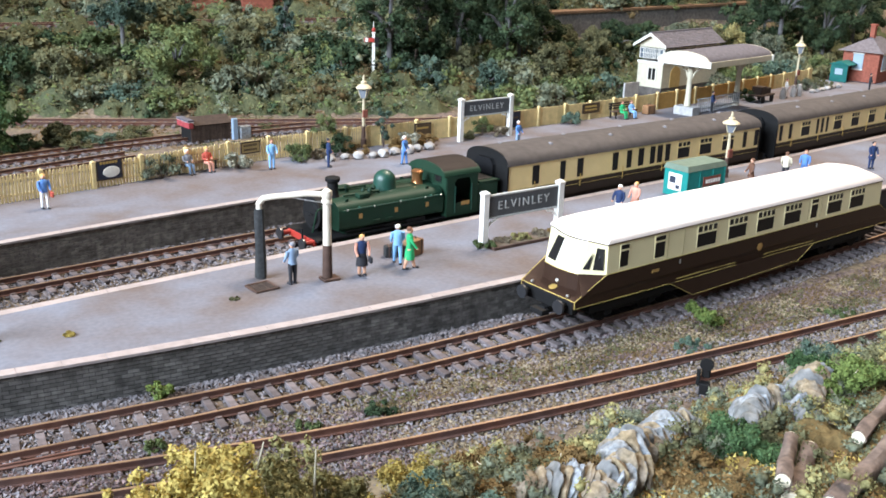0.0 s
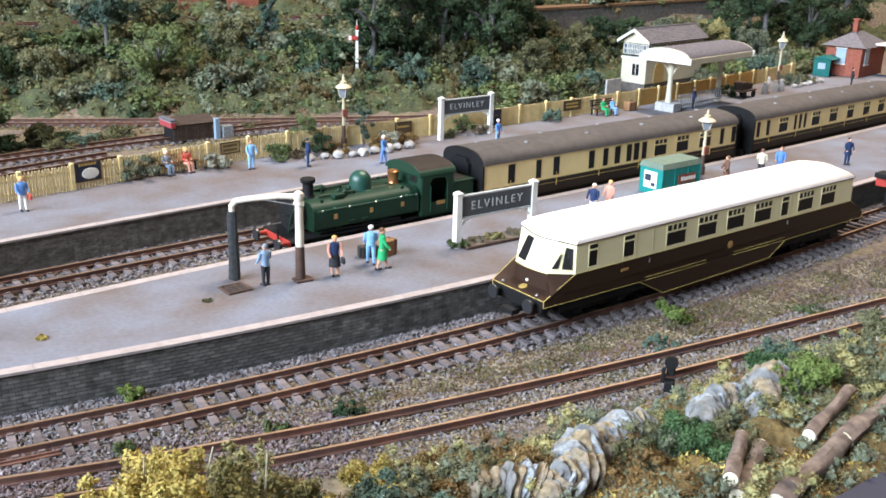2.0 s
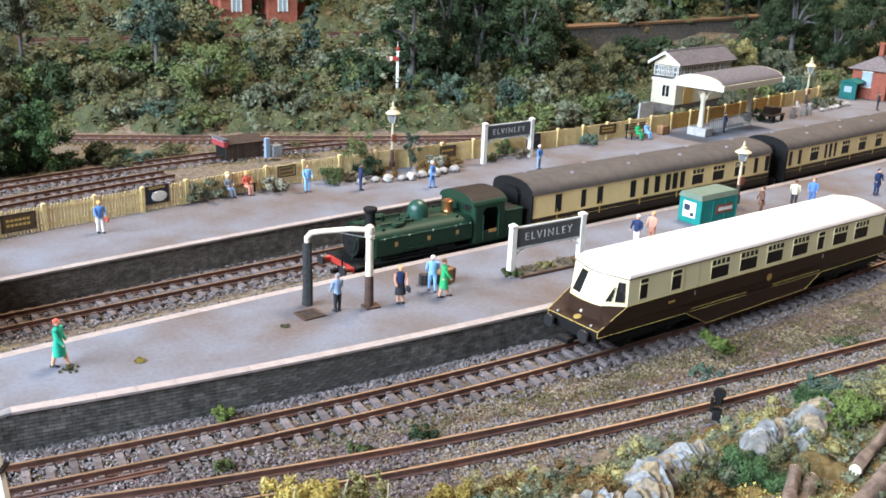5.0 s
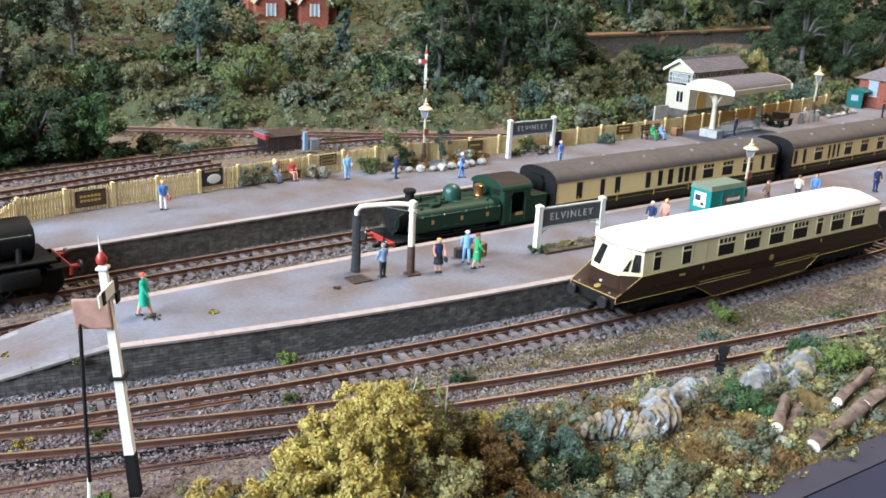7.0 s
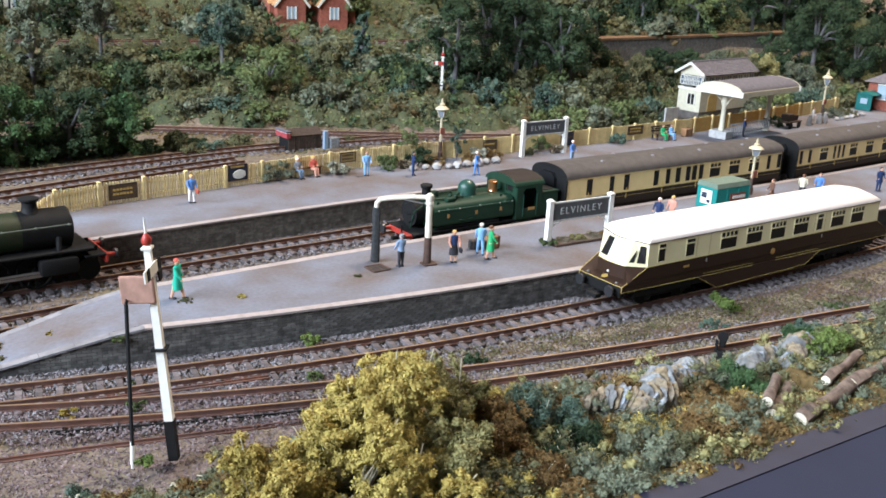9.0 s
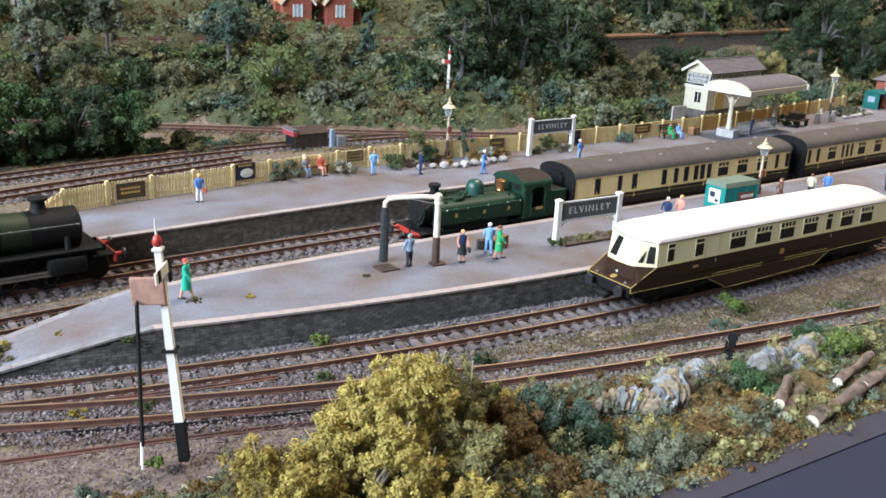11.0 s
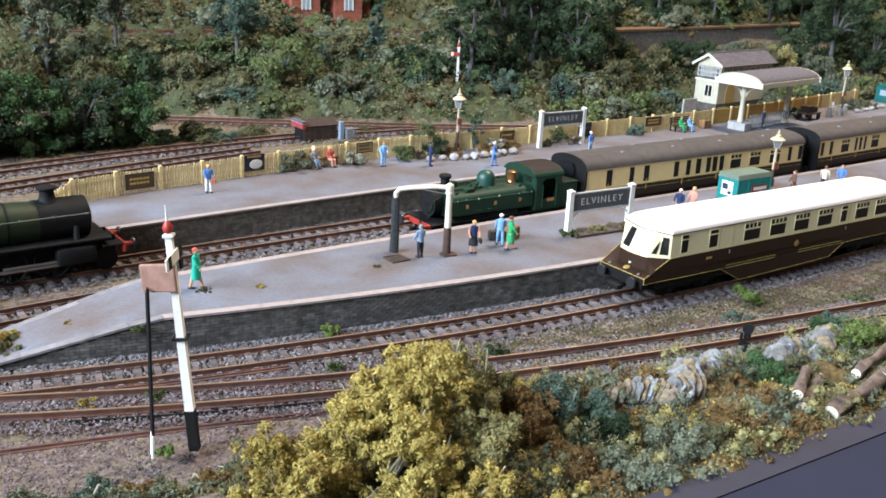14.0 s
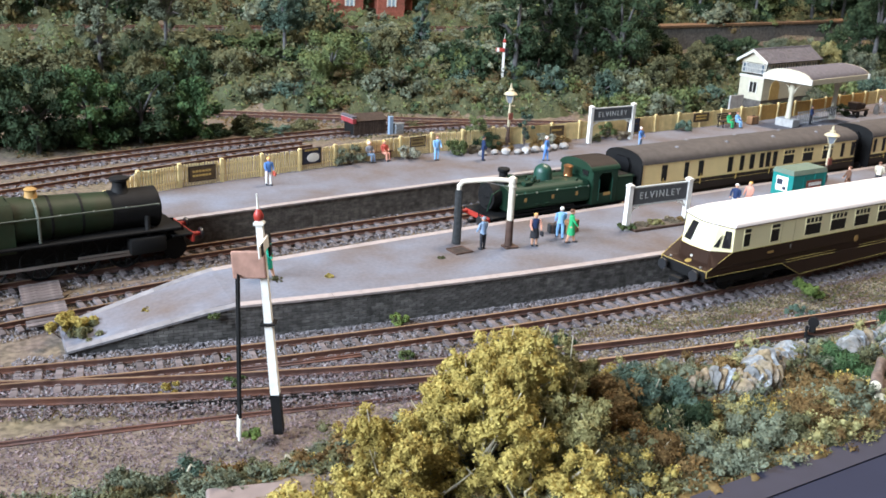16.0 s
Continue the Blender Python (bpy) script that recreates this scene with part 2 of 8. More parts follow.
def strip_bm(line, offset, x0, x1, z, w, step=0.6):
    """The worn top of a rail: a thin bar on the head."""
    bm = B()
    n = max(2, int((x1 - x0) / step))
    d = np.polyder(line) if isinstance(line, np.poly1d) else None
    secs = []
    for i in range(n + 1):
        x = x0 + (x1 - x0) * i / n
        s = float(d(x)) if d is not None else -0.05
        side = Vector((-s, 1, 0)).normalized()
        c = Vector((x, float(line(x)), z)) + side * offset
        secs.append([c + side * a + Vector((0, 0, b)) for a, b in ((-w / 2, 0), (w / 2, 0), (w / 2, 0.012), (-w / 2, 0.012))])
    return loft(bm, secs)


sleeper_mesh = finish("sleeper", box(B(), (0, 0, 0), (0.23, 2.5, 0.16), 0.02), "sleeper")
chair_bm = B()
for yy in (-0.62, 0.62):
    for dy in (-0.12, 0.12):
        box(chair_bm, (0, yy + dy, 0.085), (0.16, 0.10, 0.07))
chair_mesh = finish("chair", chair_bm, "chair")


def track(line, x0, x1, label, spacing=0.62, zt=0.0, upto=1e9, sunk=0.0):
    ob = thing("track", label, "railway track", kind="structure")
    for off in (-0.62, 0.62):
        part("rail", rail_bm(line, off, x0, x1, zt), "rail", ob)
        part("rail_head", strip_bm(line, off, x0, x1, zt, 0.075), "rail_top", ob, "polished metal rail head")
    d = np.polyder(line) if isinstance(line, np.poly1d) else (lambda x: -0.05)
    x = x0
    while x < min(x1, upto):
        a = math.degrees(math.atan(float(d(x)))) + random.uniform(-1.2, 1.2)
        m = place(x, float(line(x)), zt - 0.24 - sunk + random.uniform(-0.015, 0.01), a)
        for nm, me in (("sleeper", sleeper_mesh), ("rail_chair", chair_mesh)):
            o = new(nm, me)
            o.parent = ob
            o.matrix_basis = m
        x += spacing
    return ob


track(T1, -34, 32, "near platform track with rusty rails and weathered sleepers in ballast")
track(T0, -33, 22, "siding track with rusty rails half buried in earth and weeds", upto=-11.5, sunk=0.09)
track(T2, -40, 8, "loop track of rusty rail in grey ballast beside the island platform")
track(T3, -40, 40, "through track of rusty rail in grey ballast below the far platform")
track(T4, -40, 8, "background track of rusty rail behind the fence")
track(T4B, -40, -6, "second background track of rusty rail behind the fence")
track(T5, -30, 20, "curving background track at the foot of the wooded bank")
track(T6, -60, 40, "upper track of rusty rail on a ledge of the hillside", zt=4.62)


# ---- platforms ----
def slab(name, near, far, x0, x1, label, ramp=0.0, step=0.8):
    """A platform surface between two lines, with its ramp down to the left."""
    ob = thing(name, label, "platform", kind="structure")
    n = int((x1 - x0) / step)
    xs = [x0 + (x1 - x0) * i / n for i in range(n + 1)]
    z = lambda x: PZ if x > x0 + ramp else PZ - (x0 + ramp - x) / ramp * 1.15 if ramp else PZ
    bm = B()
    loft(bm, [[(x, near(x) + 0.31, z(x)), (x, far(x) - 0.31, z(x)), (x, far(x) - 0.31, z(x) - 0.35), (x, near(x) + 0.31, z(x) - 0.35)] for x in xs])
    part("surface", bm, "tarmac", ob, "grey weathered tarmac platform surface")
    return ob, xs, z


plat1, xs1, z1 = slab("platform", P1N, P1F, -24.3, 48, "grey island platform with pale edging slabs and dark brick wall", ramp=5.4)
plat2, xs2, z2 = slab("platform", P2N, lambda x: fence_y(x) + 0.5, -23.2, 62, "grey far platform backed by a cream picket fence", ramp=3.6)

# ---- rolling stock ----
M["black"] = material("black", (0.007, 0.0068, 0.007), 0.7, grain=0.2, wave=0.3)
M["black_gloss"] = material("black_gloss", (0.02, 0.02, 0.022), 0.35)
M["brown_gloss"] = material("brown_gloss", (0.030, 0.015, 0.0095), 0.5, grain=0.06, wave=0.5)
M["cream_gloss"] = material("cream_gloss", (0.68, 0.60, 0.365), 0.32, grain=0.03, wave=0.6)
M["coach_cream"] = material("coach_cream", (0.70, 0.53, 0.245), 0.4, grain=0.05, wave=0.5)
M["coach_brown"] = material("coach_brown", (0.024, 0.015, 0.010), 0.5, grain=0.1, wave=0.5)
M["roof_white"] = material("roof_white", (0.82, 0.73, 0.68), 0.45, grain=0.03, wave=0.8)
M["roof_grey"] = material("roof_grey", (0.072, 0.062, 0.058), 0.8, grain=0.15, wave=0.4, stain=0.5, stain_color=(0.10, 0.085, 0.075), stain_wave=2.5)
M["window_dark"] = material("window_dark", (0.009, 0.008, 0.008), 0.5)
# White room glare is put into this glass colour.
M["window_glare"] = material("window_glare", (0.66, 0.65, 0.60), 0.10, stain=0.3, stain_color=(0.48, 0.50, 0.50), stain_wave=1.2)
M["door_seam"] = material("door_seam", (0.42, 0.36, 0.21), 0.5)
M["yellow_line"] = material("yellow_line", (0.46, 0.34, 0.11), 0.5)
M["loco_green"] = material("loco_green", (0.0085, 0.032, 0.018), 0.54, grain=0.1, wave=0.5, stain=0.25, stain_color=(0.02, 0.036, 0.02), stain_wave=1.2)
M["loco_green_dull"] = material("loco_green_dull", (0.015, 0.030, 0.014), 0.5, grain=0.14, wave=0.5, stain=0.6, stain_color=(0.034, 0.026, 0.014), stain_wave=1.5)
M["pipe_dull"] = material("pipe_dull", (0.11, 0.12, 0.10), 0.6, 0.2, grain=0.15, wave=0.3)
M["dome_green"] = material("dome_green", (0.010, 0.052, 0.036), 0.42)
M["copper"] = material("copper", (0.62, 0.28, 0.12), 0.28, 0.9)
M["red_paint"] = material("red_paint", (0.33, 0.03, 0.02), 0.45, grain=0.1, wave=0.3)
M["steel"] = material("steel", (0.42, 0.41, 0.40), 0.35, 0.9)
M["coal"] = material("coal", (0.018, 0.018, 0.020), 0.5, spread=0.5)
M["roof_brown"] = material("roof_brown", (0.024, 0.0165, 0.013), 0.7, grain=0.15, wave=0.4)
M["rubber"] = material("rubber", (0.005, 0.005, 0.006), 0.8)
M["van_brown"] = material("van_brown", (0.13, 0.042, 0.034), 0.6, grain=0.12, wave=0.4, stain=0.3, stain_color=(0.07, 0.03, 0.03), stain_wave=1.5)
M["van_grey"] = material("van_grey", (0.065, 0.062, 0.066), 0.6, grain=0.12, wave=0.4)
M["white_paint"] = material("white_paint", (0.62, 0.60, 0.55), 0.55, grain=0.06, wave=0.3, stain=0.3, stain_color=(0.55, 0.48, 0.38), stain_wave=0.8)
M["gilt"] = material("gilt", (0.34, 0.20, 0.07), 0.5)
M["gold"] = material("gold", (0.60, 0.40, 0.12), 0.4, 0.4)


def along(line, xc, half, off=0.0):
    """Where a vehicle stands on a line: its place and its turn."""
    a, b = xc - half, xc + half
    ang = math.degrees(math.atan2(float(line(b) - line(a)), b - a))
    return (xc, float(line(a) + line(b)) / 2 + off), ang


def plan_ring(half_len, nose, cx, cy, sx, sy, z, n=5):
    """An outline seen from above, streamlined at both ends: nose tip, corner and start of the straight side, measured from the end."""
    e = half_len
    q = []
    for t in np.linspace(-1, 1, n):
        q.append((-e + nose + (cx - nose) * t * t, cy * t, z))
    left = [(-e + sx, -sy, z)] + q + [(-e + sx, sy, z)]
    right = [(-x, -y, z) for x, y, z in left]
    return left + right


def buffer(bm_head, bm_stock, x, y, z, d):
    rod(bm_stock, (x, y, z), (x + d * 0.42, y, z), 0.11, 0.09, 10)
    rod(bm_head, (x + d * 0.40, y, z), (x + d * 0.50, y, z), 0.24, 0.24, 14)


def wheelset(parent, x, r, gauge=1.25, mat="black", spokes=0):
    for y in (-gauge / 2, gauge / 2):
        bm = B()
        rod(bm, (x, y - 0.07, r), (x, y + 0.07, r), r, r, 22)
        s = -1 if y < 0 else 1
        rod(bm, (x, y + s * 0.02, r), (x, y + s * 0.10, r), r * 0.93, r * 0.93, 22)
        w = part("wheel", bm, mat, parent)
        bm = B()
        for i in range(22):
            a, b = 2 * math.pi * i / 22, 2 * math.pi * (i + 1) / 22
            rod(bm, (x + r * 1.0 * math.cos(a), y, r + r * math.sin(a)), (x + r * math.cos(b), y, r + r * math.sin(b)), 0.05, 0.05, 4)
        part("tyre", bm, "steel", w, "worn steel tyre")


def window(parent, x0, x1, z0, z1, y, mat="window_dark", frame="cream_gloss", s=-1, name="window", toplights=0, fmat_w=0.045):
    """A framed pane set into a vehicle's side; toplights: small panes above it."""
    w = part(name, box(B(), ((x0 + x1) / 2, y - s * 0.02, (z0 + z1) / 2), (x1 - x0, 0.05, z1 - z0)), mat, parent)
    bm = B()
    for c, d in ((((x0 + x1) / 2, y - s * 0.014, z0 - 0.015), (x1 - x0 + 0.06, 0.05, 0.03)), (((x0 + x1) / 2, y - s * 0.014, z1 + 0.015), (x1 - x0 + 0.06, 0.05, 0.03)),
                 ((x0 - 0.015, y - s * 0.014, (z0 + z1) / 2), (0.03, 0.05, z1 - z0)), ((x1 + 0.015, y - s * 0.014, (z0 + z1) / 2), (0.03, 0.05, z1 - z0))):
        box(bm, c, d, 0.006)
    if toplights:
        zt = z1 - 0.24
        box(bm, ((x0 + x1) / 2, y - s * 0.012, zt), (x1 - x0, 0.05, 0.07))
        for i in range(1, toplights):
            xx = x0 + (x1 - x0) * i / toplights
            box(bm, (xx, y - s * 0.012, (zt + z1) / 2), (0.06, 0.05, z1 - zt))
    part("window_frame", bm, frame, w)
    return w


def bars(parent, x, z, y, w, h, n, mat, gap=0.35, s=-1, name="lettering", label="small painted characters"):
    """Unreadable or withheld writing: plain bars."""
    bm = B()
    for i in range(n):
        box(bm, (x + i * w * (1 + gap), y + s * 0.006, z), (w, 0.02, h))
    return part(name, bm, mat, parent, label)


def railcar():
    (px, py), a = along(T1, 9.6, 9.3)
    r = thing("diesel_railcar", "streamlined chocolate and cream diesel railcar with white roof beside the platform", "railcar", (px - 0.05, py, 0), a)
    H = 9.55
    low = [plan_ring(H, -0.13, -0.13, 1.15, -0.13, 1.27, 0.97), plan_ring(H, -0.15, -0.15, 1.15, -0.15, 1.28, 1.22), plan_ring(H, 0.28, 0.40, 0.80, 0.10, 1.34, 1.37), plan_ring(H, 0.30, 0.42, 0.80, 1.15, 1.37, 1.94)]
    part("lower_body", loft(B(), low), "brown_gloss", r, "glossy chocolate brown lower body")
    up = [plan_ring(H, 0.31, 0.43, 0.79, 1.15, 1.365, 1.945), plan_ring(H, 0.80, 0.92, 0.68, 1.16, 1.34, 2.98)]
    part("upper_body", loft(B(), up), "cream_gloss", r, "cream upper body panels")
    roof = [plan_ring(H, 0.76, 0.96, 0.82, 1.12, 1.37, 2.985), plan_ring(H, 0.80, 1.0, 0.82, 1.15, 1.36, 3.06), plan_ring(H, 0.98, 1.2, 0.74, 1.45, 1.20, 3.24), plan_ring(H, 1.35, 1.6, 0.60, 1.9, 0.90, 3.39),
            plan_ring(H, 2.0, 2.2, 0.38, 2.6, 0.50, 3.47), plan_ring(H, 2.8, 3.0, 0.15, 3.3, 0.20, 3.495)]
    roof_ob = part("roof", loft(B(), roof), "roof_white", r, "bright white rounded roof", True)
    for i in range(6):
        bm = B()
        lathe(bm, [(0.06, 0), (0.09, 0.02), (0.08, 0.06), (0.03, 0.09)], (-6.6 + 2.6 * i, -0.55 if i % 2 else 0.5, 3.40), 10)
        part("roof_vent", bm, "roof_white", roof_ob, smooth=True)
    part("gutter", loft(B(), [plan_ring(H, 0.73, 0.93, 0.84, 1.10, 1.385, 2.965), plan_ring(H, 0.73, 0.93, 0.84, 1.10, 1.385, 2.99)]), "brown_gloss", r, "thin dark gutter line")
    # skirts between the bogies
    for s in (-1, 1):
        bm = B()
        pr = [(-5.1, 0.99), (-3.75, 0.30), (2.75, 0.42), (3.75, 1.0)]
        loft(bm, [[(x, s * 1.37, z) for x, z in pr], [(x, s * 1.31, z) for x, z in pr]])
        sk = part("skirt", bm, "brown_gloss", r, "chocolate valance between the bogies")
        bm = B()
        for (xa, za), (xb, zb) in zip(pr, pr[1:]):
            rod(bm, (xa, s * 1.375, za), (xb, s * 1.375, zb), 0.013, None, 6)
        part("lining", bm, "yellow_line", sk)
        for x0, x1, z0 in ((-4.8, -1.4, 1.0), (0.3, 3.6, 1.0)):
            for dz in (0, 0.12):
                part("lining", rod(B(), (x0, s * 1.38, z0 + dz), (x1, s * 1.38, z0 + dz), 0.012, None, 6), "yellow_line", r, "thin yellow lining")
        for x0, x1 in ((-9.69, -5.1), (3.75, 9.69)):
            part("lining", rod(B(), (x0, s * (1.278 if x0 < 0 else 1.345), 0.98), (x1, s * (1.345 if x0 < 0 else 1.278), 0.98), 0.013, None, 6), "yellow_line", r, "thin yellow lining")
        part("lining", rod(B(), (-8.4, s * 1.375, 1.95), (8.4, s * 1.375, 1.95), 0.012, None, 6), "yellow_line", r, "thin yellow lining")
        for e in (-1, 1):
            part("lining", rod(B(), (e * 8.4, s * 1.375, 1.95), (e * 9.71, s * 1.285, 1.225), 0.014, None, 6), "yellow_line", r, "thin yellow lining")
            part("lining", rod(B(), (e * 9.70, s * 1.285, 1.225), (e * 9.69, s * 1.275, 0.98), 0.014, None, 6), "yellow_line", r, "thin yellow lining")
        W = [(-7.79, -7.40, 0), (-6.08, -5.57, 0), (-3.83, -2.78, 4), (-2.06, -1.0, 4), (-0.33, 0.70, 4), (1.40, 2.46, 4), (3.18, 3.62, 0), (4.35, 5.36, 4), (6.0, 7.02, 4)]
        for x0, x1, tl in W:
            w = window(r, x0, x1, 2.10, 2.86, s * 1.362, s=s, toplights=tl)
            if not tl:
                part("glazing_bar", box(B(), ((x0 + x1) / 2, s * 1.36, 2.68), (x1 - x0, 0.03, 0.06)), "cream_gloss", w)
        for xd in (-5.0, 3.4):
            bm = B()
            for dx in (-0.42, 0.42):
                box(bm, (xd + dx, s * 1.372, 2.43), (0.018, 0.01, 0.95))
            dr = part("door", bm, "door_seam", r, "fine outline of a flush door")
            part("handle", box(B(), (xd + 0.3, s * 1.39, 1.75), (0.05, 0.04, 0.16), 0.01), "steel", dr, "small steel door handle")
        bars(r, -6.1, 1.64, s * 1.366, 0.07, 0.1, 4, "gilt", s=s, label="small yellow painted running number")
        em = part("crest", lathe(B(), [(0.15, 0), (0.16, 0.02), (0.05, 0.03)], (0.0, s * 1.37, 1.48), 14, pose(0, 0, 0, 90 * -s)), "gilt", r, "small round gold emblem")
    # ends: windscreen panes, lamps, buffers
    for e in (-1, 1):
        def F(u, v, out=0.012):
            """A place on the sloping front: u across, v up from the waist (0 to 1)."""
            ring = lambda n, cx, cy: -H + n + (cx - n) * min(1, abs(u) / cy) ** 2
            x = (1 - v) * ring(0.31, 0.43, 0.79) + v * ring(0.80, 0.92, 0.68)
            return ((x - out) if e < 0 else -(x - out), u, 1.945 + v * 1.035)

        def pane(pts, mat, label="", out=0.04):
            bm = B()
            loft(bm, [[F(u, v, out) for u, v in pts], [F(u, v, out - 0.05) for u, v in pts]])
            return part("windscreen", bm, mat, r, label)
        # Two panes carry painted glare, the third stays dark.
        pane([(-0.72, 0.16), (-0.27, 0.16), (-0.27, 0.88), (-0.64, 0.88)], "window_glare", "windscreen pane with room glare put into its colour")
        pane([(-0.22, 0.16), (0.22, 0.16), (0.22, 0.88), (-0.22, 0.88)], "window_glare", "windscreen pane with room glare put into its colour")
        pane([(0.27, 0.16), (0.72, 0.16), (0.64, 0.88), (0.27, 0.88)], "window_dark", "dark windscreen pane")

        def C(s, u, z, out=0.01):
            """A place on the corner panel between front and side."""
            k = (z - 1.945) / 1.035
            x0, y0 = -H + 0.43 + 0.49 * k, 0.79 - 0.11 * k
            x1, y1 = -H + 1.15 + 0.01 * k, 1.365 - 0.02 * k
            x, y = x0 + (x1 - x0) * u, y0 + (y1 - y0) * u
            n = Vector((-(y1 - y0), (x1 - x0))).normalized() * out
            return ((x + n.x) * -e, s * (y + n.y), z)
        for s in (-1, 1):
            for pts in ([(0.10, 2.10), (0.34, 2.10), (0.34, 2.62)], [(0.48, 2.10), (0.86, 2.10), (0.84, 2.80), (0.48, 2.80)]):
                bm = B()
                loft(bm, [[C(s, u, z, 0.012) for u, z in pts], [C(s, u, z, -0.03) for u, z in pts]])
                part("quarter_light", bm, "window_dark", r)
        part("lining", rod(B(), (e * (H + 0.155), -1.28, 1.225), (e * (H + 0.155), 1.28, 1.225), 0.013, None, 6), "yellow_line", r, "thin yellow lining")
        bm = B()
        for t0, t1 in zip(np.linspace(-1, 1, 9), np.linspace(-1, 1, 9)[1:]):
            rod(bm, (e * (H - (0.30 + 0.12 * t0 * t0) + 0.012), 0.80 * t0, 1.945), (e * (H - (0.30 + 0.12 * t1 * t1) + 0.012), 0.80 * t1, 1.945), 0.011, None, 6)
        part("lining", bm, "yellow_line", r, "thin curved yellow lining")
        for yy in (-0.85, 0.85):
            part("lamp", lathe(B(), [(0.05, 0), (0.07, 0.05), (0.04, 0.09)], (e * (H + 0.05), yy, 1.25), 10), "steel", r, "tiny lamp bracket", True)
        part("crest", lathe(B(), [(0.14, 0), (0.15, 0.02), (0.05, 0.03)], (e * (H - 0.10), 0.0, 1.32), 14, pose(0, 0, 0, 0, 18 * e)), "gold", r, "small gold emblem on the nose")
        part("headlamp", ball(B(), (e * (H - 0.27), 0.0, 1.52), 0.06), "white_paint", r, "small white headlamp", True)
        for yy in (-0.88, 0.88):
            hd, st = B(), B()
            buffer(hd, st, e * (H + 0.10), yy, 1.0, e * 0.82)
            part("buffer_stock", st, "black", r)
            part("buffer", hd, "black_gloss", r, "round black buffers", True)
        bm = B()
        box(bm, (e * (H + 0.1), 0, 0.62), (0.6, 0.35, 0.24), 0.03)
        box(bm, (e * (H + 0.45), 0, 0.6), (0.35, 0.6, 0.2), 0.03)
        part("coupling", bm, "black", r, "chunky black coupling")
        box_bm = B()
        box(box_bm, (e * (H + 0.03), 0, 0.96), (0.26, 2.4, 0.44), 0.03)
        part("buffer_beam", box_bm, "black", r)
        bo = part("bogie", box(box(B(), (e * 6.7, -0.95, 0.55), (3.3, 0.12, 0.32), 0.03), (e * 6.7, 0.95, 0.55), (3.3, 0.12, 0.32), 0.03), "black", r, "black bogie frame")
        for dx in (-1.1, 1.1):
            bm = B()
            for yy in (-0.66, 0.66):
                rod(bm, (e * 6.7 + dx, yy - 0.08, 0.45), (e * 6.7 + dx, yy + 0.08, 0.45), 0.45, None, 20)
            rod(bm, (e * 6.7 + dx, -0.6, 0.45), (e * 6.7 + dx, 0.6, 0.45), 0.07)
            part("wheelset", bm, "black", bo)
            for yy in (-1.02, 1.02):
                part("axlebox", box(B(), (e * 6.7 + dx, yy, 0.47), (0.3, 0.12, 0.28), 0.03), "black", bo)
    part("underframe", box(B(), (0, 0, 0.75), (17.6, 2.3, 0.36), 0.04), "black", r, "dark underframe")
    return r


railcar()


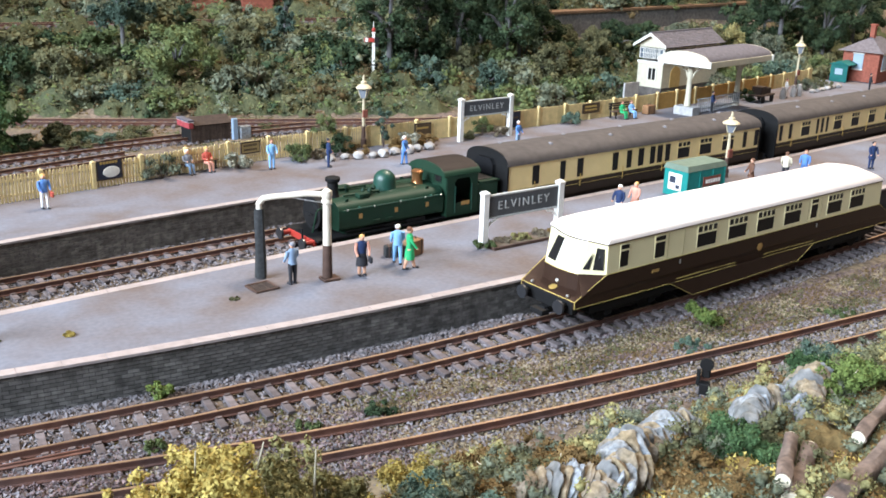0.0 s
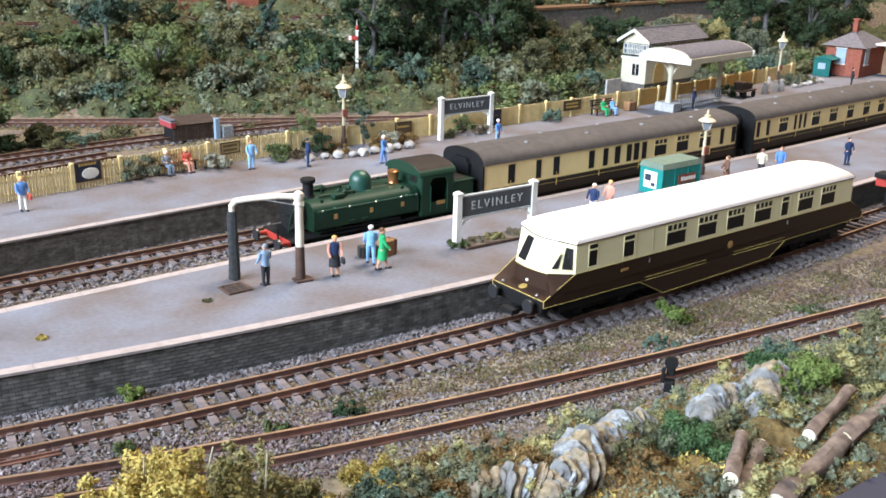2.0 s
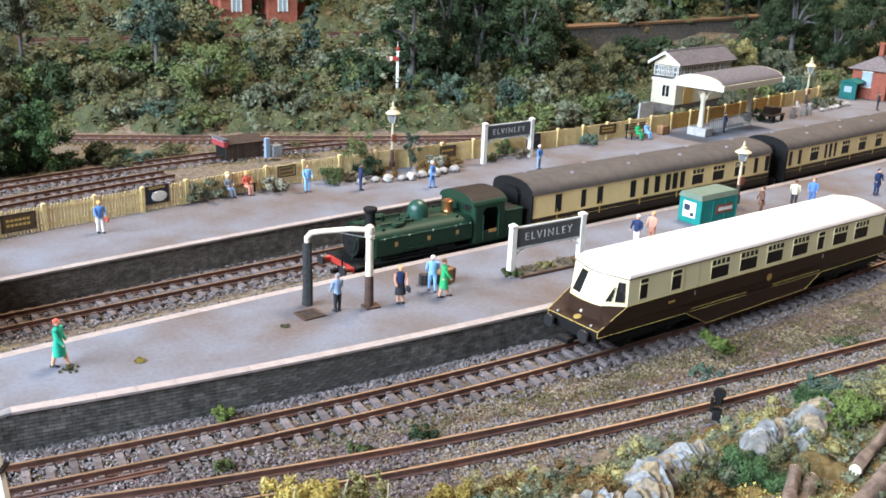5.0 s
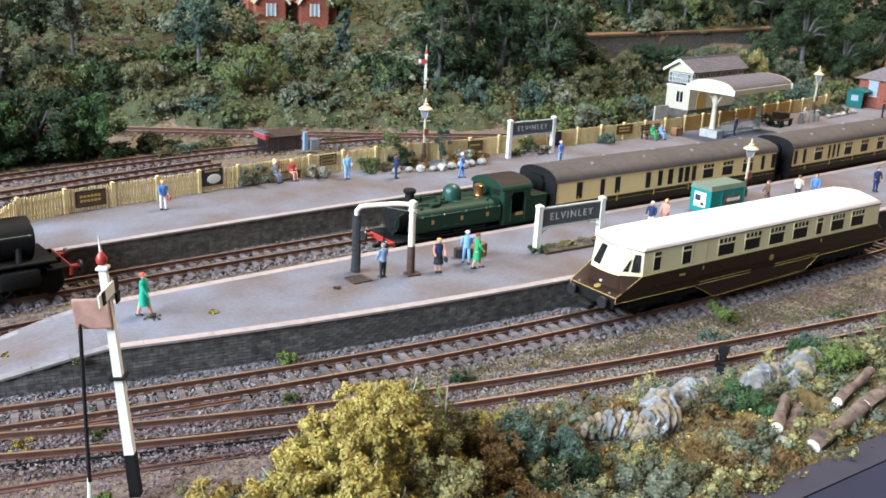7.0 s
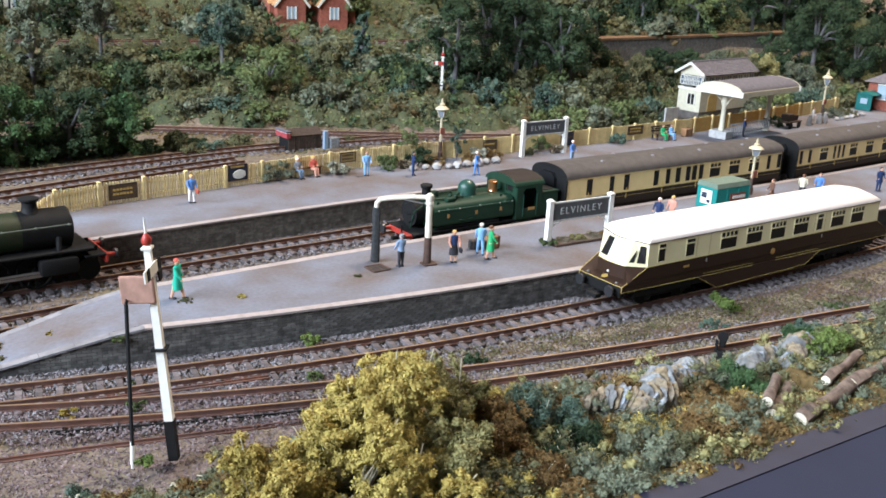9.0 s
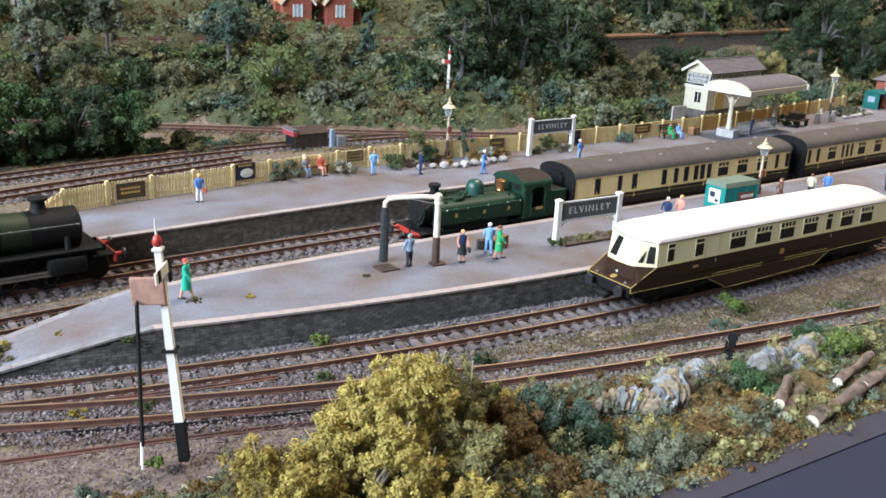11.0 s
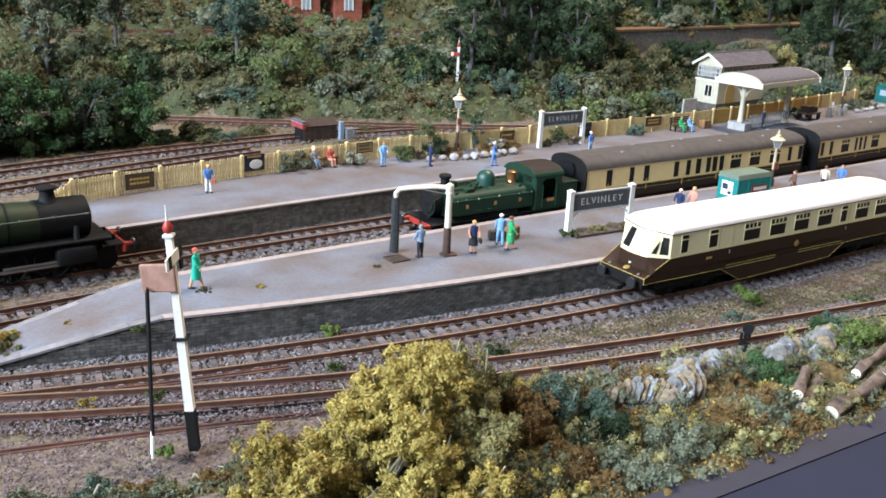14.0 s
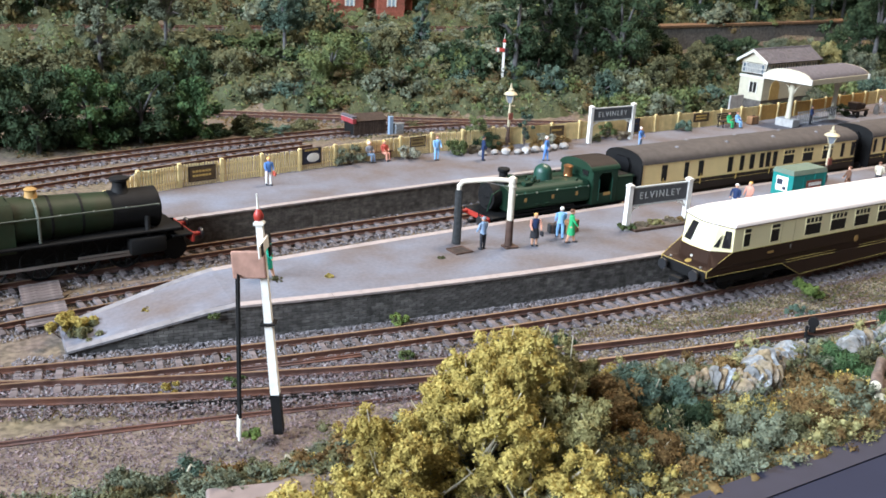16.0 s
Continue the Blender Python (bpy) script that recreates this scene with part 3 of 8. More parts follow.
def coach(xc, wins, half, label):
    (px, py), a = along(T2, xc, 8)
    c = thing("passenger_coach", label, "coach", (px, py, 0), a, group="coaches of the passenger train")
    low = [[(x, y, z) for y, z in ((-1.37, 1.82), (-1.36, 1.2), (-1.28, 0.95), (1.28, 0.95), (1.36, 1.2), (1.37, 1.82))] for x in (-half, half)]
    part("lower_body", loft(B(), low), "coach_brown", c, "chocolate brown lower panels")
    up = [[(x, y, z) for y, z in ((-1.37, 1.82), (-1.35, 2.95), (1.35, 2.95), (1.37, 1.82))] for x in (-half, half)]
    part("upper_body", loft(B(), up), "coach_cream", c, "cream upper panels")
    arc = [(1.42 * math.cos(t), 2.93 + 0.62 * math.sin(t) ** 0.8) for t in np.linspace(0.0, math.pi, 15)]
    rf = part("roof", loft(B(), [[(x, y, z) for y, z in arc] for x in (-half - 0.05, half + 0.05)]), "roof_grey", c, "dark grey arched roof", True)
    for i in range(9):
        bm = B()
        lathe(bm, [(0.1, 0), (0.13, 0.06), (0.1, 0.13), (0.03, 0.15)], (-half + 1.2 + i * (2 * half - 2.4) / 8, -0.62 if i % 2 else 0.55, 3.42), 8)
        part("roof_vent", bm, "edging_grey", rf, "small pale roof vent")
    for s in (-1, 1):
        bm = B()
        for z in (1.84, 1.62, 2.93):
            rod(bm, (-half, s * 1.374, z), (half, s * 1.374, z), 0.009, None, 5)
        part("lining", bm, "black" if s > 0 else "yellow_line", c, "thin painted lining")
        for x0, x1, tl in wins:
            window(c, x0, x1, 1.98, 2.78, s * 1.365, s=s, frame="roof_brown" if not tl else "coach_cream", toplights=tl)
        bm = B()
        box(bm, (0, s * 1.42, 0.95), (2 * half - 0.6, 0.16, 0.05))
        part("step_board", bm, "black", c)
        for i in range(6):
            part("grab_rail", rod(B(), (-half + 1.6 + i * 2.9, s * 1.40, 1.5), (-half + 1.6 + i * 2.9, s * 1.40, 2.1), 0.018, None, 5), "gold", c)
    for e in (-1, 1):
        bm = B()
        loft(bm, [[(e * x, y * 0.99, z + 0.004) for y, z in [(1.42, 1.0)] + arc + [(-1.42, 1.0)]] for x in (half - 0.02, half + 0.065)])
        part("end_panel", bm, "black", c, "black coach end")
        bm = B()
        secs = []
        for k in range(4):
            g = 0.62 if k % 2 else 0.56
            x = e * (half + 0.04 + k * 0.07)
            secs.append([(x, y, z) for y, z in ((-g, 1.1), (g, 1.1), (g, 2.9), (g * 0.7, 3.15), (-g * 0.7, 3.15), (-g, 2.9))])
        part("gangway", loft(bm, secs), "rubber", c, "black corridor connection bellows")
        for yy in (-0.87, 0.87):
            hd, st = B(), B()
            buffer(hd, st, e * (half + 0.02), yy, 1.05, e * 0.9)
            part("buffer_stock", st, "black", c)
            part("buffer", hd, "black_gloss", c)
        bm = B()
        for yy in (-1.0, 1.0):
            box(bm, (e * (half - 2.8), yy, 0.62), (3.4, 0.12, 0.3), 0.03)
            for dx in (-1.2, 1.2):
                box(bm, (e * (half - 2.8) + dx, yy * 1.06, 0.55), (0.3, 0.14, 0.3), 0.03)
        bo = part("bogie", bm, "black", c, "black bogie frame")
        for dx in (-1.2, 1.2):
            bm = B()
            for yy in (-0.66, 0.66):
                rod(bm, (e * (half - 2.8) + dx, yy - 0.07, 0.5), (e * (half - 2.8) + dx, yy + 0.07, 0.5), 0.5, None, 18)
            part("wheelset", bm, "black", bo)
    part("underframe", box(B(), (0, 0, 0.86), (2 * half - 0.3, 2.2, 0.26), 0.03), "black", c)
    for x0, x1 in ((-2.6, -0.6), (0.4, 2.4)):
        part("battery_box", box(B(), ((x0 + x1) / 2, -0.8, 0.55), (x1 - x0, 0.5, 0.42), 0.03), "black", c)
    return c


M["stone_grey"] = material("stone_grey", (0.40, 0.39, 0.38), 0.85, grain=0.2, wave=0.3, spread=0.15)
coach(13.75, [(-7.7, -7.35, 0), (-5.98, -5.72, 0), (-4.88, -4.55, 0), (-2.5, -2.18, 0), (-1.5, -1.22, 0), (-0.67, -0.34, 0), (0.2, 0.5, 0), (0.74, 1.06, 0), (1.35, 1.64, 0), (2.3, 3.22, 3), (4.06, 5.0, 3), (5.95, 6.92, 3), (7.78, 8.03, 0), (8.8, 9.1, 0)], 9.2,
      "chocolate and cream brake coach behind the tank engine")
coach(33.4, [(-8.69, -8.45, 0), (-7.7, -7.45, 0), (-6.4, -5.5, 3), (-4.73, -4.55, 0), (-4.2, -4.0, 0), (-3.64, -3.46, 0), (-2.75, -1.86, 3), (-0.66, 0.24, 3), (1.5, 2.3, 3), (3.6, 4.4, 3), (5.6, 6.4, 3), (7.4, 7.7, 0), (8.4, 8.7, 0)], 9.0,
      "chocolate and cream corridor coach with grey roof coupled to another coach")


def circle(n, r, cy, cz, a0=0.0, a1=2 * math.pi):
    return [(cy + r * math.cos(a0 + (a1 - a0) * i / n), cz + r * math.sin(a0 + (a1 - a0) * i / n)) for i in range(n)]


def tank_engine():
    (px, py), a = along(T2, -0.3, 4)
    e = thing("tank_engine", "dark green pannier tank steam engine waiting at the platform", "steam locomotive", (px, py, 0), a)
    # pannier tanks: rounded boxes on both sides of the boiler
    for s in (-1, 1):
        prof = [(0.42, 1.36), (1.08, 1.36), (1.17, 1.42), (1.2, 1.55), (1.2, 2.06), (1.17, 2.2), (1.08, 2.33), (0.94, 2.42), (0.74, 2.46), (0.42, 2.46)]
        tk = part("tank", loft(B(), [[(x, s * y, z) for y, z in prof] for x in (-3.55, 1.55)]), "loco_green", e, "green side tank", True)
        bm = B()
        for x in (-2.6, -0.6, 0.9):
            rod(bm, (x, s * 1.17, 2.2), (x, s * 1.27, 2.2), 0.05)
        rod(bm, (-3.4, s * 1.27, 2.2), (1.45, s * 1.27, 2.2), 0.022)
        part("handrail", bm, "dome_green", tk, "thin green handrail")
        for x in (-3.2, -1.95, -0.7, 0.55, 1.35):
            part("rail_knob", ball(B(), (x, s * 1.28, 2.2), 0.045, sub=1), "steel", tk, "tiny bright rail knob", True)
        for x in (-3.52, 1.5):
            part("tank_band", loft(B(), [[(x + d, s * (y + 0.012), z + 0.008 * (z > 2)) for y, z in prof] for d in (-0.03, 0.03)]), "loco_green", tk)
        bm = B()
        for x in np.linspace(-3.3, 1.3, 19):
            box(bm, (x, s * 1.203, 1.50), (0.035, 0.02, 0.035))
        tagged(part("rivet", bm, "loco_green", tk), "row of small rivets", kind="stuff")
        box_ = part("tank_filler", box(B(), (-2.15, s * 0.72, 2.54), (0.5, 0.34, 0.18), 0.04), "loco_green", tk, "square tank filler lid", True)
        bm = B()
        rod(bm, (-2.9, s * 0.5, 2.55), (-1.25, s * 0.5, 2.55), 0.05, None, 8)
        rod(bm, (-1.25, s * 0.5, 2.55), (-1.2, s * 0.5, 2.4), 0.05, None, 8)
        part("tank_pipe", bm, "loco_green", tk, "", True)
        bm = B()
        box(bm, (0.2, s * 1.12, 1.26), (0.9, 0.1, 0.16), 0.02)
        box(bm, (-1.0, s * 1.1, 1.27), (0.5, 0.12, 0.14), 0.02)
        rod(bm, (-3.2, s * 1.12, 1.28), (-0.2, s * 1.12, 1.28), 0.04, None, 8)
        part("injector", bm, "black", tk, "dark pipes and injector under the tank")
        for x in (-2.15, -0.45, 1.1):
            bars(tk, x - 0.4, 1.86, s * 1.20, 0.15, 0.19, 1, "gilt", s=s, label="faded gilt company initial as a plain bar")
        bm = B()
        for x in (-1.8, -1.2):
            box(bm, (x, s * 1.24, 1.60), (0.26, 0.1, 0.06), 0.02)
        part("tank_step", bm, "loco_green", tk)
        part("lifting_ring", box(box(B(), (-3.0, s * 0.9, 2.48), (0.14, 0.05, 0.12), 0.01), (0.9, s * 0.9, 2.48), (0.14, 0.05, 0.12), 0.01), "loco_green", tk)
    part("boiler", rod(B(), (-3.6, 0, 1.92), (1.7, 0, 1.92), 0.58, None, 24), "loco_green", e, "", True)
    part("tank_top", box(B(), (-1.0, 0, 2.42), (5.0, 0.9, 0.06), 0.02), "loco_green", e)
    bm = rod(B(), (-4.05, 0, 1.92), (-3.55, 0, 1.92), 0.66, None, 26)
    sb = part("smokebox", bm, "black", e, "matt black smokebox", True)
    bm = B()
    rod(bm, (-4.14, 0, 1.92), (-4.04, 0, 1.92), 0.46, 0.52, 24)
    rod(bm, (-4.2, -0.02, 1.92), (-4.12, 0.02, 1.92), 0.07)
    rod(bm, (-4.17, -0.3, 1.93), (-4.17, 0.3, 1.93), 0.025)
    part("smokebox_door", bm, "black", sb)
    part("chimney", lathe(B(), [(0.34, 2.36), (0.26, 2.48), (0.22, 2.62), (0.215, 3.02), (0.28, 3.06), (0.30, 3.12), (0.30, 3.2), (0.25, 3.24), (0.18, 3.22)], (-3.08, 0, 0), 20), "black", e, "black chimney with a flared lip", True)
    part("dome", lathe(B(), [(0.58, 2.4), (0.48, 2.48), (0.46, 2.6), (0.46, 2.82), (0.42, 2.98), (0.31, 3.12), (0.16, 3.2), (0.02, 3.22)], (-0.6, 0, 0), 24), "dome_green", e, "shiny green dome", True)
    part("safety_valve", lathe(B(), [(0.30, 2.4), (0.24, 2.48), (0.22, 2.62), (0.22, 2.86), (0.26, 2.96), (0.19, 3.02), (0.12, 3.0)], (1.06, 0, 0), 18), "copper", e, "polished copper safety valve bonnet", True)
    bm = B()
    for x, y in ((-1.95, -0.45), (-1.75, -0.62), (-1.35, -0.3), (-2.3, 0.2)):
        lathe(bm, [(0.09, 2.42), (0.07, 2.6), (0.11, 2.64), (0.05, 2.75)], (x, y, 0), 8)
    rod(bm, (-1.95, -0.45, 2.65), (-1.35, -0.3, 2.65), 0.035)
    part("filler_cap", bm, "loco_green", e, "tank fillers and pipes", True)
    # cab
    for s in (-1, 1):
        side = [(1.68, 1.15), (3.35, 1.15), (3.35, 2.86), (1.68, 2.86)]
        hole = [(2.08, 1.7), (3.0, 1.7), (3.02, 2.5), (2.88, 2.74), (2.24, 2.74), (2.08, 2.55)]
        bm = B()
        for pr in ([side[0], side[1], hole[1], hole[0]], [side[1], side[2], hole[3], hole[2], hole[1]], [side[2], side[3], hole[4], hole[3]], [side[3], side[0], hole[0], hole[5], hole[4]]):
            loft(bm, [[(x, s * y, z) for x, z in pr] for y in (1.21, 1.26)])
        part("cab_side", bm, "loco_green", e, "green cab side with arched opening")
        bm = B()
        for x in (2.1, 3.0):
            rod(bm, (x, s * 1.29, 1.3), (x, s * 1.29, 2.45), 0.022, None, 6)
        part("handrail", bm, "dome_green", e, "thin green cab handrail")
    arch = [(1.22 * math.cos(t), 2.86 + 0.44 * math.sin(t)) for t in np.linspace(0, math.pi, 13)]
    for x, nm in ((1.68, "cab_front"), (3.36, "cab_back")):
        part(nm, loft(B(), [[(x + d, y, z) for y, z in [(1.22, 1.15)] + arch + [(-1.22, 1.15)]] for d in (-0.025, 0.025)]), "loco_green", e, "green cab end plate")
        for yy in (-0.66, 0.66):
            w = part("cab_window", box(B(), (x, yy, 2.74), (0.09, 0.5, 0.44), 0.1), "window_dark", e, "dark rounded cab window")
    part("cab_interior", box(B(), (2.5, 0, 1.35), (1.5, 2.2, 0.5)), "black", e)
    arc = [(1.26 * math.cos(t), 2.88 + 0.46 * math.sin(t)) for t in np.linspace(0, math.pi, 15)]
    rim = part("cab_roof", loft(B(), [[(x, y, z) for y, z in arc] for x in (1.55, 3.5)]), "loco_green", e, "green edge of the cab roof", True)
    arc = [(1.235 * math.cos(t), 2.89 + 0.468 * math.sin(t)) for t in np.linspace(0.02, math.pi - 0.02, 15)]
    part("roof_sheet", loft(B(), [[(x, y, z) for y, z in arc] for x in (1.60, 3.46)]), "roof_brown", rim, "dark brown roof sheet", True)
    bk = part("bunker", box(B(), (3.95, 0, 1.75), (1.2, 2.42, 1.25), 0.06), "loco_green", e, "green coal bunker")
    part("bunker_rim", box(B(), (4.05, 0, 2.40), (1.15, 2.46, 0.1), 0.04), "loco_green", bk)
    part("coal", box(B(), (3.95, 0, 2.42), (0.9, 2.0, 0.14), 0.06), "coal", bk, "black coal in the bunker")
    part("footplate", box(B(), (0.0, 0, 1.12), (9.0, 2.45, 0.1), 0.02), "black", e, "black running plate")
    fr = B()
    for yy in (-0.62, 0.62):
        box(fr, (0, yy, 0.78), (8.6, 0.08, 0.62))
    part("frames", fr, "black", e)
    for x in (-2.6, -0.2, 2.4):
        bm = B()
        for yy in (-0.68, 0.68):
            rod(bm, (x, yy - 0.07, 0.7), (x, yy + 0.07, 0.7), 0.7, None, 24)
        part("driving_wheel", bm, "black", e)
        for s in (-1, 1):
            part("splasher", rod(B(), (x, s * 0.55, 0.7), (x, s * 1.0, 0.7), 0.76, None, 24), "loco_green", e, "curved green splasher over the wheel", True)
    rods = B()
    for s in (-1, 1):
        box(rods, (-0.1, s * 0.86, 0.52), (5.2, 0.06, 0.12), 0.02)
    part("coupling_rod", rods, "steel", e, "steel coupling rod")
    for d, nm in ((-1, "front"), (1, "rear")):
        bb = part("buffer_beam", box(B(), (d * 4.5, 0, 1.0), (0.1, 2.0, 0.26), 0.02), "red_paint", e, "bright red buffer beam")
        for yy in (-0.87, 0.87):
            hd, st = B(), B()
            buffer(hd, st, d * 4.55, yy, 1.02, d * 0.95)
            part("buffer_stock", st, "red_paint", bb, "red buffer housing")
            part("buffer", hd, "black_gloss", bb, "black buffer head", True)
        bm = B()
        box(bm, (d * 4.8, 0, 0.75), (0.4, 0.2, 0.16), 0.02)
        rod(bm, (d * 4.65, -0.35, 0.9), (d * 4.7, -0.35, 1.5), 0.04)
        rod(bm, (d * 4.62, -0.35, 0.9), (d * 4.8, -0.35, 0.4), 0.04)
        part("coupling_hook", bm, "black", bb)
    bm = B()
    rod(bm, (-3.7, -0.7, 2.4), (-4.25, -0.75, 2.2), 0.03)
    rod(bm, (-4.25, -0.75, 2.2), (-4.3, -0.5, 1.3), 0.03)
    part("pipe", bm, "loco_green", e, "thin green pipe beside the smokebox")
    bars(e, 2.5, 1.66, -1.27, 0.1, 0.16, 4, "gilt", gap=0.15, label="small brass number plate with withheld figures")
    return e


tank_engine()


def freight_engine(front_x):
    """A long boiler goods engine; its smokebox front stands at front_x."""
    (px, py), a = along(T3, front_x - 5, 4.5)
    e = thing("freight_engine", "weathered dark green goods steam engine on the far platform track", "steam locomotive", (px, py, 0), a)
    f = 5.0
    sec = []
    for x, r in ((f - 0.0, 0.86), (f - 1.9, 0.86)):
        sec.append([(x, y, z) for y, z in circle(26, r, 0, 2.28)])
    part("smokebox", loft(B(), sec), "black", e, "matt black smokebox", True)
    bm = B()
    rod(bm, (f, 0, 2.28), (f + 0.12, 0, 2.28), 0.7, 0.55, 24)
    rod(bm, (f + 0.1, 0, 2.28), (f + 0.25, 0, 2.28), 0.05)
    part("smokebox_door", bm, "black", e, "", True)
    sec = [[(x, y, z) for y, z in circle(26, r, 0, 2.28 + (r - 0.84) * 0.2)] for x, r in ((f - 1.9, 0.82), (f - 5.0, 0.95), (f - 5.9, 0.98))]
    bl = part("boiler", loft(B(), sec), "loco_green_dull", e, "tapered green boiler with weathering", True)
    bm = B()
    for x, r in ((f - 1.95, 0.835), (f - 3.2, 0.885), (f - 4.4, 0.94), (f - 5.85, 0.99)):
        rod(bm, (x - 0.05, 0, 2.28), (x + 0.05, 0, 2.28), r + 0.008, None, 28)
    part("boiler_band", bm, "black", bl)
    prof = [(-1.02, 1.3), (-1.05, 2.3), (-0.95, 2.95), (-0.7, 3.2), (0.7, 3.2), (0.95, 2.95), (1.05, 2.3), (1.02, 1.3)]
    part("firebox", loft(B(), [[(x, y, z) for y, z in prof] for x in (f - 8.3, f - 5.85)]), "loco_green_dull", e, "square-shouldered green firebox", True)
    part("chimney", lathe(B(), [(0.42, 3.05), (0.33, 3.18), (0.29, 3.35), (0.3, 3.5), (0.4, 3.58), (0.4, 3.66), (0.28, 3.7)], (f - 1.45, 0, 0), 20), "black", e, "short black chimney", True)
    part("safety_valve", lathe(B(), [(0.34, 3.1), (0.26, 3.2), (0.22, 3.48), (0.27, 3.55), (0.16, 3.62)], (f - 4.95, 0, 0), 16), "gilt", e, "tarnished brass safety valve bonnet", True)
    for s in (-1, 1):
        bm = B()
        pts = [(0.3 * s, 3.2), (0.75 * s, 2.95), (1.02 * s, 2.4), (1.05 * s, 1.6)]
        for (y0, z0), (y1, z1_) in zip(pts, pts[1:]):
            rod(bm, (f - 4.95, y0, z0), (f - 4.95, y1, z1_), 0.06, None, 8)
        part("feed_pipe", bm, "pipe_dull", e, "grey feed pipe down the boiler side")
    bm = B()
    for s in (-1, 1):
        rod(bm, (f - 0.1, s * 0.98, 2.62), (f - 8.2, s * 1.08, 2.62), 0.028)
        for x in np.arange(f - 8, f, 1.3):
            rod(bm, (x, s * 0.9, 2.62), (x, s * 1.08, 2.62), 0.03)
    part("handrail", bm, "pipe_dull", e)
    part("footplate", box(box(B(), (f - 3.8, 0, 1.52), (9.0, 2.5, 0.09), 0.02), (f + 0.75, 0, 1.18), (0.9, 2.5, 0.09), 0.02), "black", e, "raised black running plate")
    for s in (-1, 1):
        part("cylinder", box(B(), (f - 0.75, s * 1.05, 0.95), (1.6, 0.6, 0.75), 0.18), "black", e, "black outside cylinder", True)
        bm = B()
        box(bm, (f - 3.9, s * 1.05, 0.62), (6.2, 0.07, 0.13), 0.02)
        box(bm, (f - 2.2, s * 1.12, 0.78), (2.8, 0.06, 0.1), 0.02)
        part("coupling_rod", bm, "steel", e, "bright steel coupling rods")
        part("steam_pipe", rod(B(), (f - 0.6, s * 0.8, 2.1), (f - 0.7, s * 1.05, 1.3), 0.12), "black", e)
    for x in (-1.6, -3.3, -5.0, -6.9):
        bm = B()
        for yy in (-0.72, 0.72):
            ring = [(x + f + 0.71 * math.cos(t), yy, 0.71 + 0.71 * math.sin(t)) for t in np.linspace(0, 2 * math.pi, 25)[:-1]]
            for p, q in zip(ring, ring[1:] + ring[:1]):
                rod(bm, p, q, 0.06, None, 5)
            for t in np.linspace(0, 2 * math.pi, 13)[:-1]:
                rod(bm, (x + f, yy, 0.71), (x + f + 0.69 * math.cos(t), yy, 0.71 + 0.69 * math.sin(t)), 0.025, None, 4)
            rod(bm, (x + f, yy - 0.1, 0.71), (x + f, yy + 0.1, 0.71), 0.14, None, 10)
        part("driving_wheel", bm, "black", e, "spoked driving wheel")
    bm = B()
    for yy in (-0.7, 0.7):
        rod(bm, (f + 0.55, yy - 0.06, 0.5), (f + 0.55, yy + 0.06, 0.5), 0.5, None, 20)
    part("pony_wheel", bm, "black", e)
    fr = B()
    for yy in (-0.6, 0.6):
        box(fr, (f - 3.7, yy, 1.0), (9.4, 0.08, 0.9))
    part("frames", fr, "black", e)
    bb = part("buffer_beam", box(B(), (f + 1.2, 0, 1.02), (0.12, 2.5, 0.4), 0.02), "red_paint", e, "red buffer beam")
    for yy in (-0.87, 0.87):
        hd, st = B(), B()
        buffer(hd, st, f + 1.25, yy, 1.05, 0.95)
        part("buffer_stock", st, "red_paint", bb)
        part("buffer", hd, "black_gloss", bb, "", True)
    bm = B()
    for s in (-1, 1):
        box(bm, (f - 9.4, s * 1.28, 2.0), (2.0, 0.05, 1.0), 0.02)
        box(bm, (f - 8.65, s * 1.28, 2.8), (0.6, 0.05, 0.9), 0.02)
        box(bm, (f - 9.4, s * 1.28, 3.2), (2.0, 0.05, 0.2), 0.02)
    box(bm, (f - 8.35, 0, 2.4), (0.06, 2.5, 1.9), 0.01)
    part("cab", bm, "loco_green_dull", e, "dull green cab side")
    arc = [(1.42 * math.cos(t), 3.28 + 0.42 * math.sin(t)) for t in np.linspace(0, math.pi, 13)]
    part("cab_roof", loft(B(), [[(x, y, z) for y, z in arc] for x in (f - 10.7, f - 8.2)]), "roof_brown", e, "dark brown cab roof", True)
    return e


